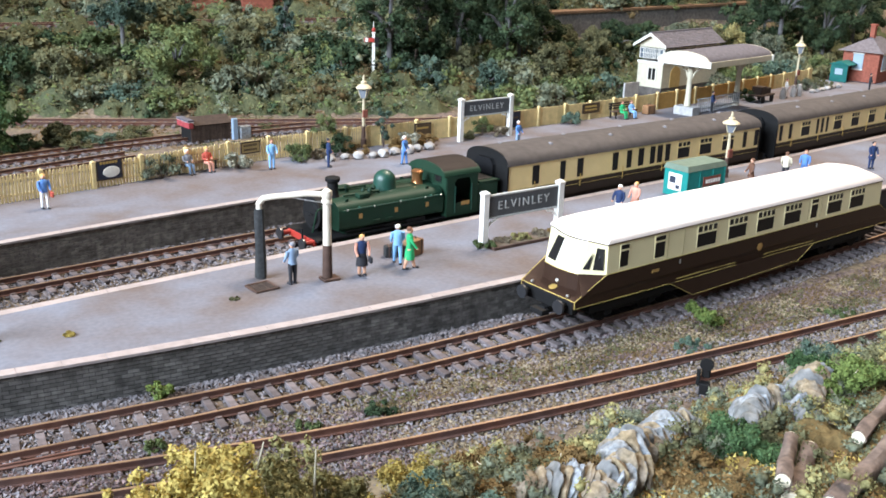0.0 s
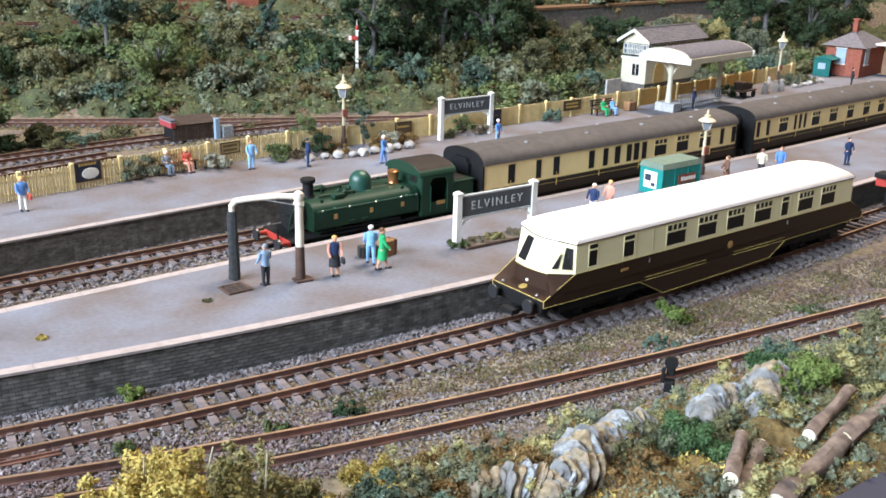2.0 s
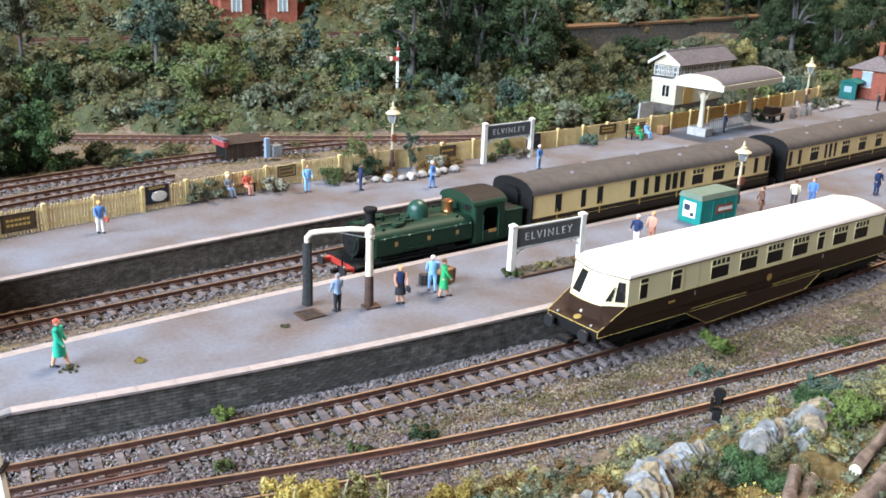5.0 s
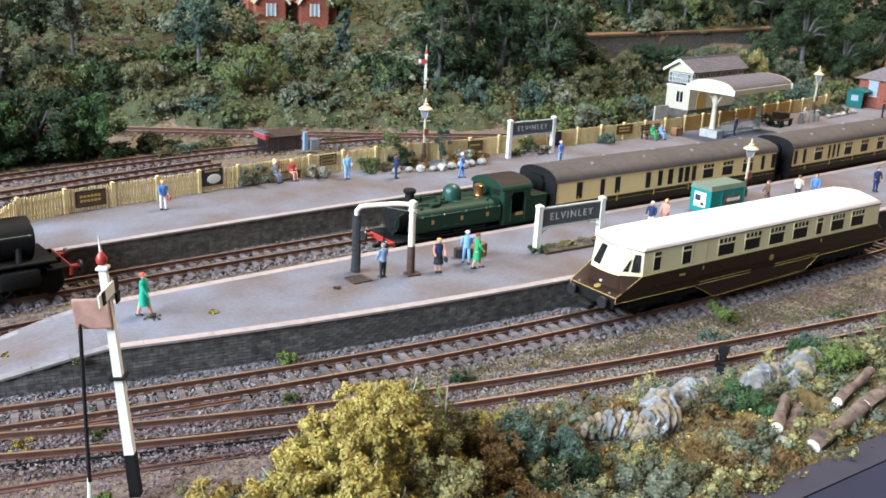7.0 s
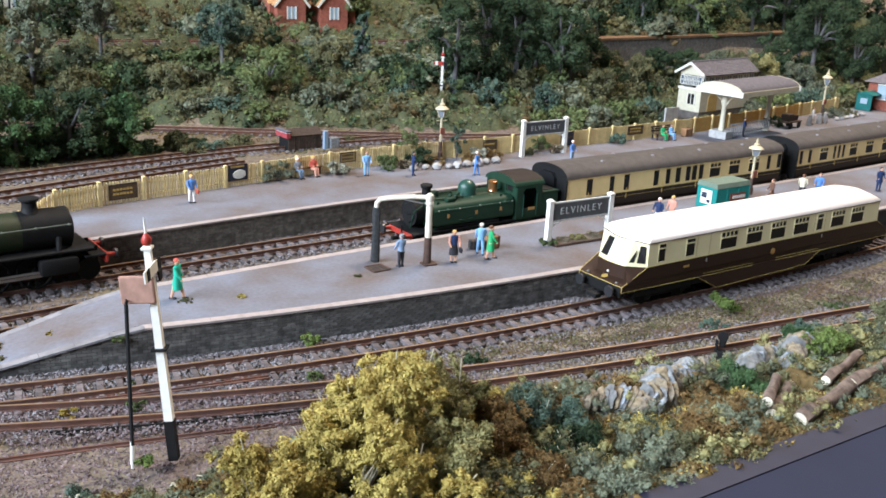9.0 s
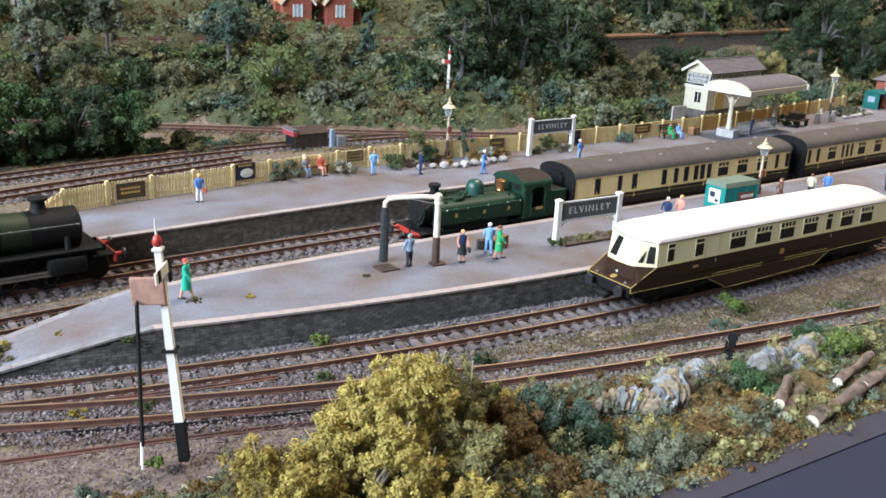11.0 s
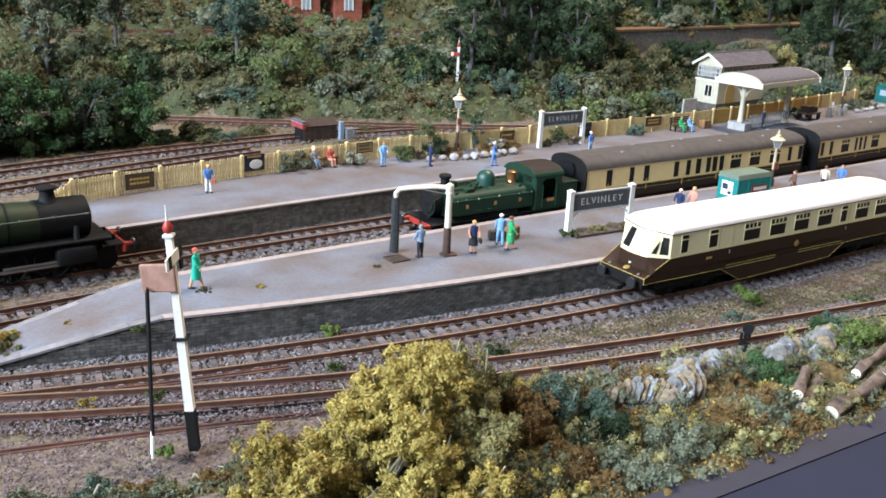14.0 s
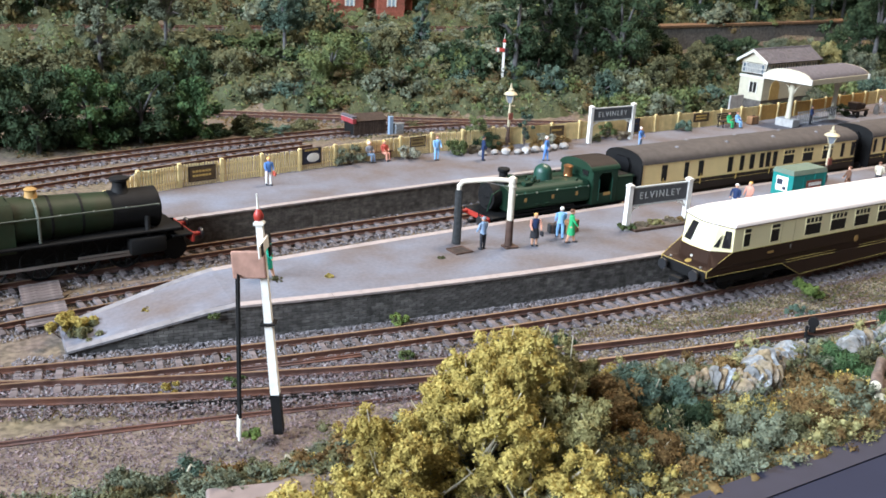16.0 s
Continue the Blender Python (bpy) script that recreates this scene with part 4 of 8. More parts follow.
def tender(back_of):
    xc = back_of - 14.2
    (px, py), a = along(T3, xc, 2.5)
    t = thing("tender", "dark green coal tender loaded with black coal", "tender", (px, py, 0), a)
    part("tank", box(B(), (0, 0, 1.9), (6.4, 2.5, 1.1), 0.05), "loco_green_dull", t, "green tender side")
    bm = B()
    for s in (-1, 1):
        loft(bm, [[(x, s * 1.22, 2.42), (x, s * 1.30, 2.62), (x, s * 1.36, 2.66), (x, s * 1.2, 2.42)] for x in (-3.1, 2.9)])
    part("flare", bm, "loco_green_dull", t)
    random.seed(5)
    bm = B()
    for i in range(320):
        x, y = random.uniform(-1.8, 2.7), random.uniform(-1.0, 1.0)
        h = 2.45 + 0.55 * (1 - (y / 1.1) ** 2) * (1 - ((x - 0.6) / 2.7) ** 2)
        q = bmesh.ops.create_icosphere(bm, subdivisions=1, radius=random.uniform(0.09, 0.2))
        m = Matrix.Translation((x, y, h)) @ Euler((random.random() * 6, random.random() * 6, 0)).to_matrix().to_4x4() @ Matrix.Diagonal((1, random.uniform(0.6, 1), random.uniform(0.5, 1), 1))
        bmesh.ops.transform(bm, matrix=m, verts=q["verts"])
    part("coal", bm, "coal", t, "heap of black coal lumps")
    part("footplate", box(B(), (0, 0, 1.28), (6.8, 2.5, 0.1), 0.02), "black", t)
    for x in (-2.3, 0.0, 2.2):
        bm = B()
        for yy in (-0.72, 0.72):
            rod(bm, (x, yy - 0.07, 0.62), (x, yy + 0.07, 0.62), 0.62, None, 20)
        part("wheel", bm, "black", t)
    bm = B()
    for s in (-1, 1):
        box(bm, (0, s * 1.05, 0.9), (6.4, 0.1, 0.55), 0.04)
    part("frames", bm, "black", t)
    bb = part("buffer_beam", box(B(), (-3.4, 0, 1.02), (0.12, 2.4, 0.4), 0.02), "red_paint", t, "red buffer beam")
    hd = B()
    for yy in (-0.87, 0.87):
        rod(hd, (-3.45, yy, 1.05), (-3.9, yy, 1.05), 0.16, 0.22, 12)
    part("buffer", hd, "black_gloss", bb)
    for x in (-1.2, 0.0, 1.2):
        bars(t, x, 1.95, -1.25, 0.2, 0.26, 1, "gold", label="gilt company initial as a plain bar")
    return t


def goods_van(xc, half, mat, roof, label):
    (px, py), a = along(T3, xc, half)
    v = thing("goods_van", label, "goods van", (px, py, 0), a, group="vans of the goods train")
    part("body", box(B(), (0, 0, 2.05), (2 * half, 2.4, 1.75), 0.02), mat, v)
    bm = B()
    for i in range(1, 9):
        for s in (-1, 1):
            box(bm, (0, s * 1.205, 1.2 + i * 0.19), (2 * half, 0.02, 0.03))
    part("plank_joint", bm, "black", v)
    bm = B()
    for s in (-1, 1):
        for x in np.linspace(-half + 0.06, half - 0.06, 7):
            box(bm, (x, s * 1.24, 2.05), (0.1, 0.06, 1.75), 0.01)
        for d in (-1, 1):
            rod(bm, (d * half * 0.92, s * 1.24, 1.25), (d * half * 0.4, s * 1.24, 2.8), 0.05, None, 6)
    part("framing", bm, mat, v, "raised framing and diagonal braces")
    part("door", box(B(), (0, -1.24, 2.0), (1.5, 0.05, 1.6), 0.02), mat, v)
    arc = [(1.32 * math.cos(t), 2.9 + 0.34 * math.sin(t)) for t in np.linspace(0, math.pi, 13)]
    part("roof", loft(B(), [[(x, y, z) for y, z in arc] for x in (-half - 0.08, half + 0.08)]), roof, v, "", True)
    part("underframe", box(B(), (0, 0, 1.05), (2 * half, 2.2, 0.2), 0.02), "black", v)
    for x in (-half * 0.6, half * 0.6):
        bm = B()
        for yy in (-0.7, 0.7):
            rod(bm, (x, yy - 0.07, 0.5), (x, yy + 0.07, 0.5), 0.5, None, 18)
        part("wheelset", bm, "black", v)
    for x in (-half * 0.62, half * 0.5):
        bars(v, x, 2.45, -1.26, 0.5, 0.55, 1, "white_paint", label="large white company initial as a plain bar")
    hd = B()
    for d in (-1, 1):
        for yy in (-0.87, 0.87):
            rod(hd, (d * half, yy, 1.05), (d * (half + 0.45), yy, 1.05), 0.12, 0.2, 12)
    part("buffer", hd, "black", v)
    return v


LOCO_X = -19.6
freight_engine(LOCO_X)
tender(LOCO_X)
goods_van(LOCO_X - 23.3, 4.6, "van_brown", "roof_grey", "maroon brown goods van with grey roof coupled to the tender")
goods_van(LOCO_X - 32.3, 2.9, "van_grey", "roof_white", "dark grey goods van with white roof in the goods train")
goods_van(LOCO_X - 39.8, 2.9, "van_grey", "roof_white", "dark grey goods van with white roof in the goods train")

# ---- platform walls and edging ----
def platform_edge(owner, line, out, x0, x1, zf, slab_len=1.15, wall="mortar"):
    """Edging slabs along one side and the wall below; out is -1 when the outside lies towards -y."""
    x = x0
    while x < x1 - 0.05:
        xe = min(x + slab_len, x1)
        bm = B()
        ya, yb = float(line(x)), float(line(xe))
        g = 0.005
        loft(bm, [[(x + g, ya - out * 0.32, zf(x) + 0.004), (x + g, ya + out * 0.06, zf(x) + 0.004), (x + g, ya + out * 0.06, zf(x) - 0.08), (x + g, ya - out * 0.32, zf(x) - 0.08)],
                  [(xe - g, yb - out * 0.32, zf(xe) + 0.004), (xe - g, yb + out * 0.06, zf(xe) + 0.004), (xe - g, yb + out * 0.06, zf(xe) - 0.08), (xe - g, yb - out * 0.32, zf(xe) - 0.08)]])
        part("edging_slab", bm, "edging" if x > -19.3 else "edging_grey", owner)
        x = xe
    bm = B()
    n = int((x1 - x0) / 0.8)
    xs = [x0 + (x1 - x0) * i / n for i in range(n + 1)]
    loft(bm, [[(q, float(line(q)) - out * 0.05, zf(q) - 0.07), (q, float(line(q)) - out * 0.4, zf(q) - 0.07), (q, float(line(q)) - out * 0.4, -0.6), (q, float(line(q)) - out * 0.05, -0.6)] for q in xs])
    part("retaining_wall", bm, wall, owner, "sooty mortar bed of the platform wall")


platform_edge(plat1, P1N, -1, -24.3, 48, z1)
platform_edge(plat1, P1F, 1, -24.3, 48, z1)
platform_edge(plat2, P2N, -1, -23.2, 62, z2, wall="mortar_brown")

brick_mesh = finish("brick", box(B(), (0, 0, 0), (0.31, 0.05, 0.098)), "wall_brick")


def bricks(owner, line, out, x0, x1, zf, z_low=-0.45, separate=300, mat="wall_brick"):
    """Brick courses on a platform wall: the nearest ones singly, the rest joined."""
    verts, faces = [], []
    count, row = 0, 0
    z = PZ - 0.19
    d = np.polyder(line) if isinstance(line, np.poly1d) else np.polyder(T1)
    cube = [(sx, sy, sz) for sx in (-1, 1) for sy in (-1, 1) for sz in (-1, 1)]
    quads = [(0, 1, 3, 2), (4, 6, 7, 5), (0, 4, 5, 1), (2, 3, 7, 6), (0, 2, 6, 4), (1, 5, 7, 3)]
    while z > z_low:
        x = x0 + (0.17 if row % 2 else 0.0)
        while x < x1:
            if z < zf(x) - 0.17:
                y = float(line(x)) - out * (0.045 + random.uniform(-0.006, 0.012))
                a = math.atan(float(d(x)))
                if -11.6 < x < -7.4 and row < 12 and count < separate:
                    o = new("brick", brick_mesh)
                    o.parent = owner
                    o.matrix_basis = place(x, y, z, math.degrees(a))
                    count += 1
                else:
                    k = len(verts)
                    ca, sa = math.cos(a), math.sin(a)
                    for sx, sy, sz in cube:
                        u, v = sx * 0.155, sy * 0.025
                        verts.append((x + u * ca - v * sa, y + u * sa + v * ca, z + sz * 0.049))
                    faces += [tuple(k + i for i in q) for q in quads]
            x += 0.335
        z -= 0.118
        row += 1
    ob = arrays("brickwork", verts, faces, mat, owner)
    tagged(ob, "courses of dark sooty brick", kind="stuff")


P1N_ = np.poly1d(np.polyfit(np.linspace(-30, 48, 80), [float(P1N(x)) for x in np.linspace(-30, 48, 80)], 5))
bricks(plat1, P1N_, -1, -22.5, 6, z1)
bricks(plat2, P2N, -1, -22.5, 2, z2, separate=0, mat="wall_brick_brown")

# ---- fence ----
picket_mesh = finish("picket", loft(B(), [[(-0.049, y, 0), (0.049, y, 0), (0.049, y, 1.12), (0, y, 1.17), (-0.049, y, 1.12)] for y in (-0.016, 0.016)]), "cream_fence")
post_mesh = finish("post", lathe(B(), [(0.12, 0), (0.12, 1.2), (0.135, 1.21), (0.135, 1.24), (0.05, 1.29)], (0, 0, 0), 4, pose(0, 0, 0, 0, 0, 45)), "cream_fence")
fence = thing("picket_fence", "cream painted picket fence with square posts behind the far platform", "fence")


def fence_run(pa, pb, singly):
    a = math.atan2(pb[1] - pa[1], pb[0] - pa[0])
    ln = math.hypot(pb[0] - pa[0], pb[1] - pa[1])
    bm = B()
    for z in (0.28, 0.92):
        box(bm, (ln / 2, 0.05, z), (ln, 0.06, 0.09), 0.01)
    r = part("rail", bm, "cream_fence", fence)
    za, zb = z2(pa[0]), z2(pb[0])
    r.matrix_basis = place(pa[0], pa[1], za, math.degrees(a), 0, -math.degrees(math.atan2(zb - za, ln)))
    n = int(ln / 0.148)
    verts, faces = [], []
    for i in range(n):
        u = (i + 0.5) * ln / n
        x, y = pa[0] + u * math.cos(a), pa[1] + u * math.sin(a)
        if singly:
            o = new("picket", picket_mesh)
            o.parent = fence
            o.matrix_basis = place(x, y, za + (zb - za) * u / ln + random.uniform(-0.015, 0.015), math.degrees(a), 0, random.uniform(-1.2, 1.2))
        else:
            k = len(verts)
            for dy in (-0.016, 0.016):
                for dx, dz in ((-0.066, 0), (0.066, 0), (0.066, 1.12), (0, 1.15), (-0.066, 1.12)):
                    verts.append((x + dx * math.cos(a) - dy * math.sin(a), y + dx * math.sin(a) + dy * math.cos(a), PZ + dz))
            faces += [(k, k + 1, k + 2, k + 3, k + 4), (k + 9, k + 8, k + 7, k + 6, k + 5)] + [(k + j, k + 5 + j, k + 5 + (j + 1) % 5, k + (j + 1) % 5) for j in range(5)]
    if verts:
        # Pickets past the canopy take the colour with warm light painted in.
        tagged(arrays("palisade", verts, faces, "fence_warm_lit" if 28 < pa[0] < 46 else "cream_fence", fence), "close-set pickets with warm light painted in as orange tan" if 28 < pa[0] < 46 else "close-set cream pickets", kind="stuff")


for pa, pb in zip(FENCE, FENCE[1:]):
    fence_run(pa, pb, pb[0] <= 6)
L = [0.0]
for pa, pb in zip(FENCE, FENCE[1:]):
    L.append(L[-1] + math.hypot(pb[0] - pa[0], pb[1] - pa[1]))
u = L[1] - 2.36
while u < L[-1]:
    x, y = float(np.interp(u, L, fx)), float(np.interp(u, L, fy))
    o = new("post", post_mesh)
    o.parent = fence
    o.matrix_basis = place(x, y - 0.02, z2(x) - 0.02, 10)
    u += 2.36

# ---- platform furniture ----
M["sign_black"] = material("sign_black", (0.075, 0.078, 0.082), 0.7, grain=0.1, wave=0.4)
M["sign_letter"] = material("sign_letter", (0.40, 0.41, 0.40), 0.7)
M["post_white"] = material("post_white", (0.74, 0.72, 0.68), 0.6, grain=0.08, wave=0.3, stain=0.35, stain_color=(0.50, 0.45, 0.38), stain_wave=0.7)
M["pipe_white"] = material("pipe_white", (0.70, 0.65, 0.55), 0.6, grain=0.1, wave=0.3, stain=0.5, stain_color=(0.42, 0.33, 0.22), stain_wave=0.6)
M["leather"] = material("leather", (0.03, 0.031, 0.032), 0.75, grain=0.3, wave=0.12, bump=0.6, bump_wave=0.1)
M["brown_post"] = material("brown_post", (0.075, 0.045, 0.035), 0.7, grain=0.2, wave=0.3)
M["lamp_cream"] = material("lamp_cream", (0.50, 0.43, 0.29), 0.6, grain=0.08, wave=0.3)
M["lamp_glass"] = material("lamp_glass", (0.18, 0.20, 0.23), 0.12)
M["enamel_red"] = material("enamel_red", (0.20, 0.065, 0.045), 0.6, grain=0.2, wave=0.3)
M["teal"] = material("teal", (0.012, 0.19, 0.17), 0.55, grain=0.08, wave=0.4)
M["teal_dark"] = material("teal_dark", (0.010, 0.11, 0.10), 0.6, grain=0.1, wave=0.4)
M["kiosk_roof"] = material("kiosk_roof", (0.13, 0.17, 0.13), 0.8, grain=0.1, wave=0.3)
M["paper"] = material("paper", (0.72, 0.70, 0.64), 0.8, grain=0.08, wave=0.2)
M["poster_dark"] = material("poster_dark", (0.030, 0.035, 0.055), 0.6)
M["poster_tan"] = material("poster_tan", (0.42, 0.30, 0.13), 0.7, grain=0.15, wave=0.3)
M["poster_brown"] = material("poster_brown", (0.10, 0.065, 0.035), 0.7, grain=0.2, wave=0.3)
M["wood_dark"] = material("wood_dark", (0.055, 0.038, 0.030), 0.8, grain=0.25, wave=0.3, spread=0.2)
M["wood_brown"] = material("wood_brown", (0.16, 0.095, 0.055), 0.8, grain=0.25, wave=0.3, spread=0.2)
M["stone_white"] = material("stone_white", (0.32, 0.30, 0.285), 0.85, grain=0.15, wave=0.3, spread=0.2)
M["case_brown"] = material("case_brown", (0.26, 0.14, 0.07), 0.6, grain=0.15, wave=0.2)


def text_mesh(words, size, mat, depth=0.012):
    cu = bpy.data.curves.new("lettering", "FONT")
    cu.body, cu.size, cu.extrude, cu.align_x, cu.align_y, cu.space_character = words, size, depth, "CENTER", "CENTER", 1.36
    tmp = bpy.data.objects.new("lettering", cu)
    me = bpy.data.meshes.new_from_object(tmp)
    bpy.data.objects.remove(tmp)
    me.transform(Matrix.Diagonal((S, S, S, 1)))
    me.materials.clear()
    me.materials.append(M[mat])
    return me


def running_in_board(at, rz, wide, high, label, letter=0.47):
    b = thing("station_sign", label, "station sign", at, rz, group="station name signs")
    for x in (-wide / 2, wide / 2):
        p = part("post", loft(B(), [[(x + dx, dy, z) for dx, dy in ((-w, -w), (w, -w), (w, w), (-w, w))] for z, w in ((0, 0.13), (high - 0.1, 0.12), (high - 0.04, 0.15), (high + 0.02, 0.15), (high + 0.1, 0.03))]), "post_white", b, "white painted square post")
        s = 1 if x < 0 else -1
        bm = B()
        pts = [(x + s * 0.1, high - 1.55), (x + s * 0.16, high - 1.32), (x + s * 0.36, high - 1.15), (x + s * 0.62, high - 1.08)]
        for (xa, za), (xb, zb) in zip(pts, pts[1:]):
            rod(bm, (xa, 0, za), (xb, 0, zb), 0.05, None, 6)
        part("bracket", bm, "post_white", p)
    w = wide - 0.24
    part("board", box(B(), (0, 0, high - 0.56), (w, 0.08, 0.80), 0.01), "sign_black", b, "dark grey name board")
    bm = B()
    for z in (high - 0.13, high - 0.99):
        box(bm, (0, 0, z), (w, 0.14, 0.07), 0.01)
    part("moulding", bm, "sign_letter", b, "pale grey top and bottom moulding")
    for f, y in ((90, -0.05), (90, 0.05)):
        o = new("lettering", text_mesh("ELVINLEY", letter, "sign_letter"))
        o.parent = b
        o.matrix_basis = pose(0, y * S, (high - 0.56) * S, f, 0, 0 if y < 0 else 180)
        tagged(o, "pale raised capital letters")
    return b


running_in_board((2.58, 5.38, PZ), 4.0, 3.75, 2.15, "dark station name sign on white posts above a planter")
running_in_board((12.3, 22.55, PZ), 6.5, 3.75, 2.42, "dark station name sign on white posts by the fence")


def water_crane(at, elbow):
    w = thing("water_crane", "white water crane column with black leather bag on the platform", "water crane", at)
    h = 3.12
    part("base", box(B(), (0.08, 0, 0.04), (0.62, 0.5, 0.1), 0.03), "brown_post", w, "square stone base plate")
    part("column_foot", rod(B(), (0, 0, 0.1), (0, 0, 1.25), 0.175, 0.155, 18), "brown_post", w, "brown lower column", True)
    part("column", lathe(B(), [(0.145, 1.24), (0.135, 2.7), (0.18, 2.72), (0.18, 2.8), (0.15, 2.85), (0.19, 2.98), (0.165, 3.12), (0.06, 3.2)], (0, 0, 0), 18), "pipe_white", w, "white painted column with rounded head", True)
    ex, ey = elbow
    d = Vector((ex, ey, 0)).normalized()
    bm = B()
    pts = [Vector((0, 0, 3.0)), Vector((0, 0, 3.0)) + d * 0.7, Vector((ex, ey, 2.86)) - d * 0.45, Vector((ex, ey, 2.80)) - d * 0.15, Vector((ex, ey, 2.62)), Vector((ex, ey, 2.42))]
    for p, q in zip(pts, pts[1:]):
        rod(bm, p, q, 0.10, None, 12)
    for p in pts[1:-1]:
        ball(bm, p, 0.102)
    part("arm", bm, "pipe_white", w, "stained white swinging pipe", True)
    bm = B()
    rod(bm, (0.1, -0.2, 2.7), (ex * 0.5, ey * 0.5, 2.85), 0.02)
    part("stay", bm, "steel", w)
    bag = []
    for z, r in ((2.44, 0.15), (2.3, 0.175), (1.6, 0.17), (0.9, 0.185), (0.2, 0.20), (0.03, 0.205)):
        bag.append([(ex + r * (1 + 0.09 * math.sin(3 * t + z * 3)) * math.cos(t), ey + r * (1 + 0.09 * math.sin(4 * t)) * math.sin(t), z) for t in np.linspace(0, 2 * math.pi, 15)[:-1]])
    part("leather_bag", loft(B(), bag), "leather", w, "crumpled black leather hose", True)


water_crane((-6.0, 4.70, PZ), (-1.93, 1.17))


def drain_cover(at, rz):
    d = thing("drain_grating", "dark square drain grating set into the platform", "drain", at, rz)
    bm = B()
    for y in (-0.38, 0.38):
        box(bm, (0, y, 0.03), (0.86, 0.07, 0.07), 0.01)
    for x in (-0.4, 0.4):
        box(bm, (x, 0, 0.03), (0.07, 0.76, 0.07), 0.01)
    part("frame", bm, "brown_post", d)
    bm = B()
    for i in range(7):
        box(bm, (-0.33 + i * 0.11, 0, 0.03), (0.055, 0.7, 0.04), 0.01)
    part("grid", bm, "wood_dark", d)
    part("sump", box(B(), (0, 0, 0.0), (0.8, 0.74, 0.02)), "black", d)


drain_cover((-8.25, 4.95, PZ), 8)


def platform_lamp(at, h, label, box_z=1.35):
    l = thing("platform_lamp", label, "lamp post", at, group="platform lamps")
    k = h / 4.0
    part("post_foot", lathe(B(), [(0.16, 0), (0.16, 0.5 * k), (0.11, 0.55 * k), (0.1, 1.2 * k)], (0, 0, 0), 12), "brown_post", l, "brown lower post", True)
    part("post", rod(B(), (0, 0, 1.2 * k), (0, 0, 2.75 * k), 0.095, 0.075, 12), "lamp_cream", l, "cream upper post", True)
    part("ladder_bar", rod(B(), (-0.36, 0, 2.55 * k), (0.36, 0, 2.55 * k), 0.03, None, 6), "lamp_cream", l)
    lan = []
    for z, w in ((2.75, 0.18), (3.28, 0.36)):
        lan.append([(w * math.cos(t), w * math.sin(t), z * k) for t in np.linspace(0, 2 * math.pi, 5)[:-1]])
    g = part("lantern", loft(B(), lan), "lamp_glass", l, "four-sided glass lantern")
    bm = B()
    for t in np.linspace(0, 2 * math.pi, 5)[:-1]:
        rod(bm, (0.185 * math.cos(t), 0.185 * math.sin(t), 2.75 * k), (0.365 * math.cos(t), 0.365 * math.sin(t), 3.28 * k), 0.025, None, 5)
    part("glazing_bar", bm, "lamp_cream", g)
    part("hood", lathe(B(), [(0.44, 3.27 * k), (0.44, 3.31 * k), (0.26, 3.46 * k), (0.16, 3.5 * k), (0.17, 3.62 * k), (0.07, 3.68 * k), (0.08, 3.8 * k), (0.02, 4.0 * k)], (0, 0, 0), 12), "lamp_cream", l, "cream hood with a finial", True)
    part("notice", box(B(), (0.02, -0.14, box_z), (0.3, 0.1, 0.42), 0.02), "enamel_red", l, "small dark red notice case")
    return l


platform_lamp((18.3, 9.55, PZ), 3.36, "cream and brown platform lamp with glass lantern by the kiosk", 1.25)
platform_lamp((4.62, 23.1, PZ), 4.0, "cream and brown platform lamp with glass lantern by the rockery", 1.9)
platform_lamp((46.2, 28.2, PZ), 4.5, "cream platform lamp with glass lantern by the far garden", 1.6)


def kiosk(at, rz):
    k = thing("kiosk", "teal green wooden platform kiosk with a grey lid roof", "kiosk", at, rz)
    part("body", box(B(), (0, 0, 0.72), (3.3, 1.5, 1.44), 0.03), "teal", k)
    part("lid", loft(B(), [[(-1.7, -0.8, 1.44), (1.7, -0.8, 1.44), (1.7, 0.8, 1.44), (-1.7, 0.8, 1.44)], [(-1.6, -0.7, 1.72), (1.6, -0.7, 1.72), (1.6, 0.7, 1.72), (-1.6, 0.7, 1.72)]]), "kiosk_roof", k, "grey green sloping lid")
    bm = B()
    for x in (-1.6, -0.55, 0.55, 1.6):
        box(bm, (x, -0.765, 0.72), (0.08, 0.04, 1.4), 0.01)
    part("panel_strip", bm, "teal", k)
    n = part("notice", box(B(), (-1.665, 0, 0.8), (0.03, 0.85, 0.9), 0.005), "paper", k, "white paper notice")
    bm = B()
    box(bm, (-1.685, 0.15, 0.9), (0.02, 0.4, 0.35))
    box(bm, (-1.685, -0.2, 0.55), (0.02, 0.25, 0.2))
    part("notice_print", bm, "poster_dark", n)
    r = part("advert", box(B(), (0.45, -0.785, 0.78), (1.5, 0.03, 0.5), 0.005), "enamel_red", k, "dark red enamel advertisement")
    bars(r, 0.0, 0.78, -0.80, 0.16, 0.2, 6, "paper", label="pale worn advertisement letters as bars")
    return k


kiosk((14.5, 8.0, PZ), 6).scale = (0.85, 0.9, 0.88)


def planter(at, rz):
    p = thing("planter", "long low planter with soil and dry flowers under the sign", "planter", at, rz)
    bm = B()
    for y in (-0.42, 0.42):
        box(bm, (0, y, 0.05), (3.7, 0.08, 0.13), 0.02)
    for x in (-1.85, 1.85):
        box(bm, (x, 0, 0.05), (0.08, 0.9, 0.13), 0.02)
    part("kerb", bm, "brown_post", p, "dark timber edging")
    part("soil", box(B(), (0, 0, 0.04), (3.6, 0.8, 0.12)), "soil", p)


planter((2.75, 5.35, PZ), 4)


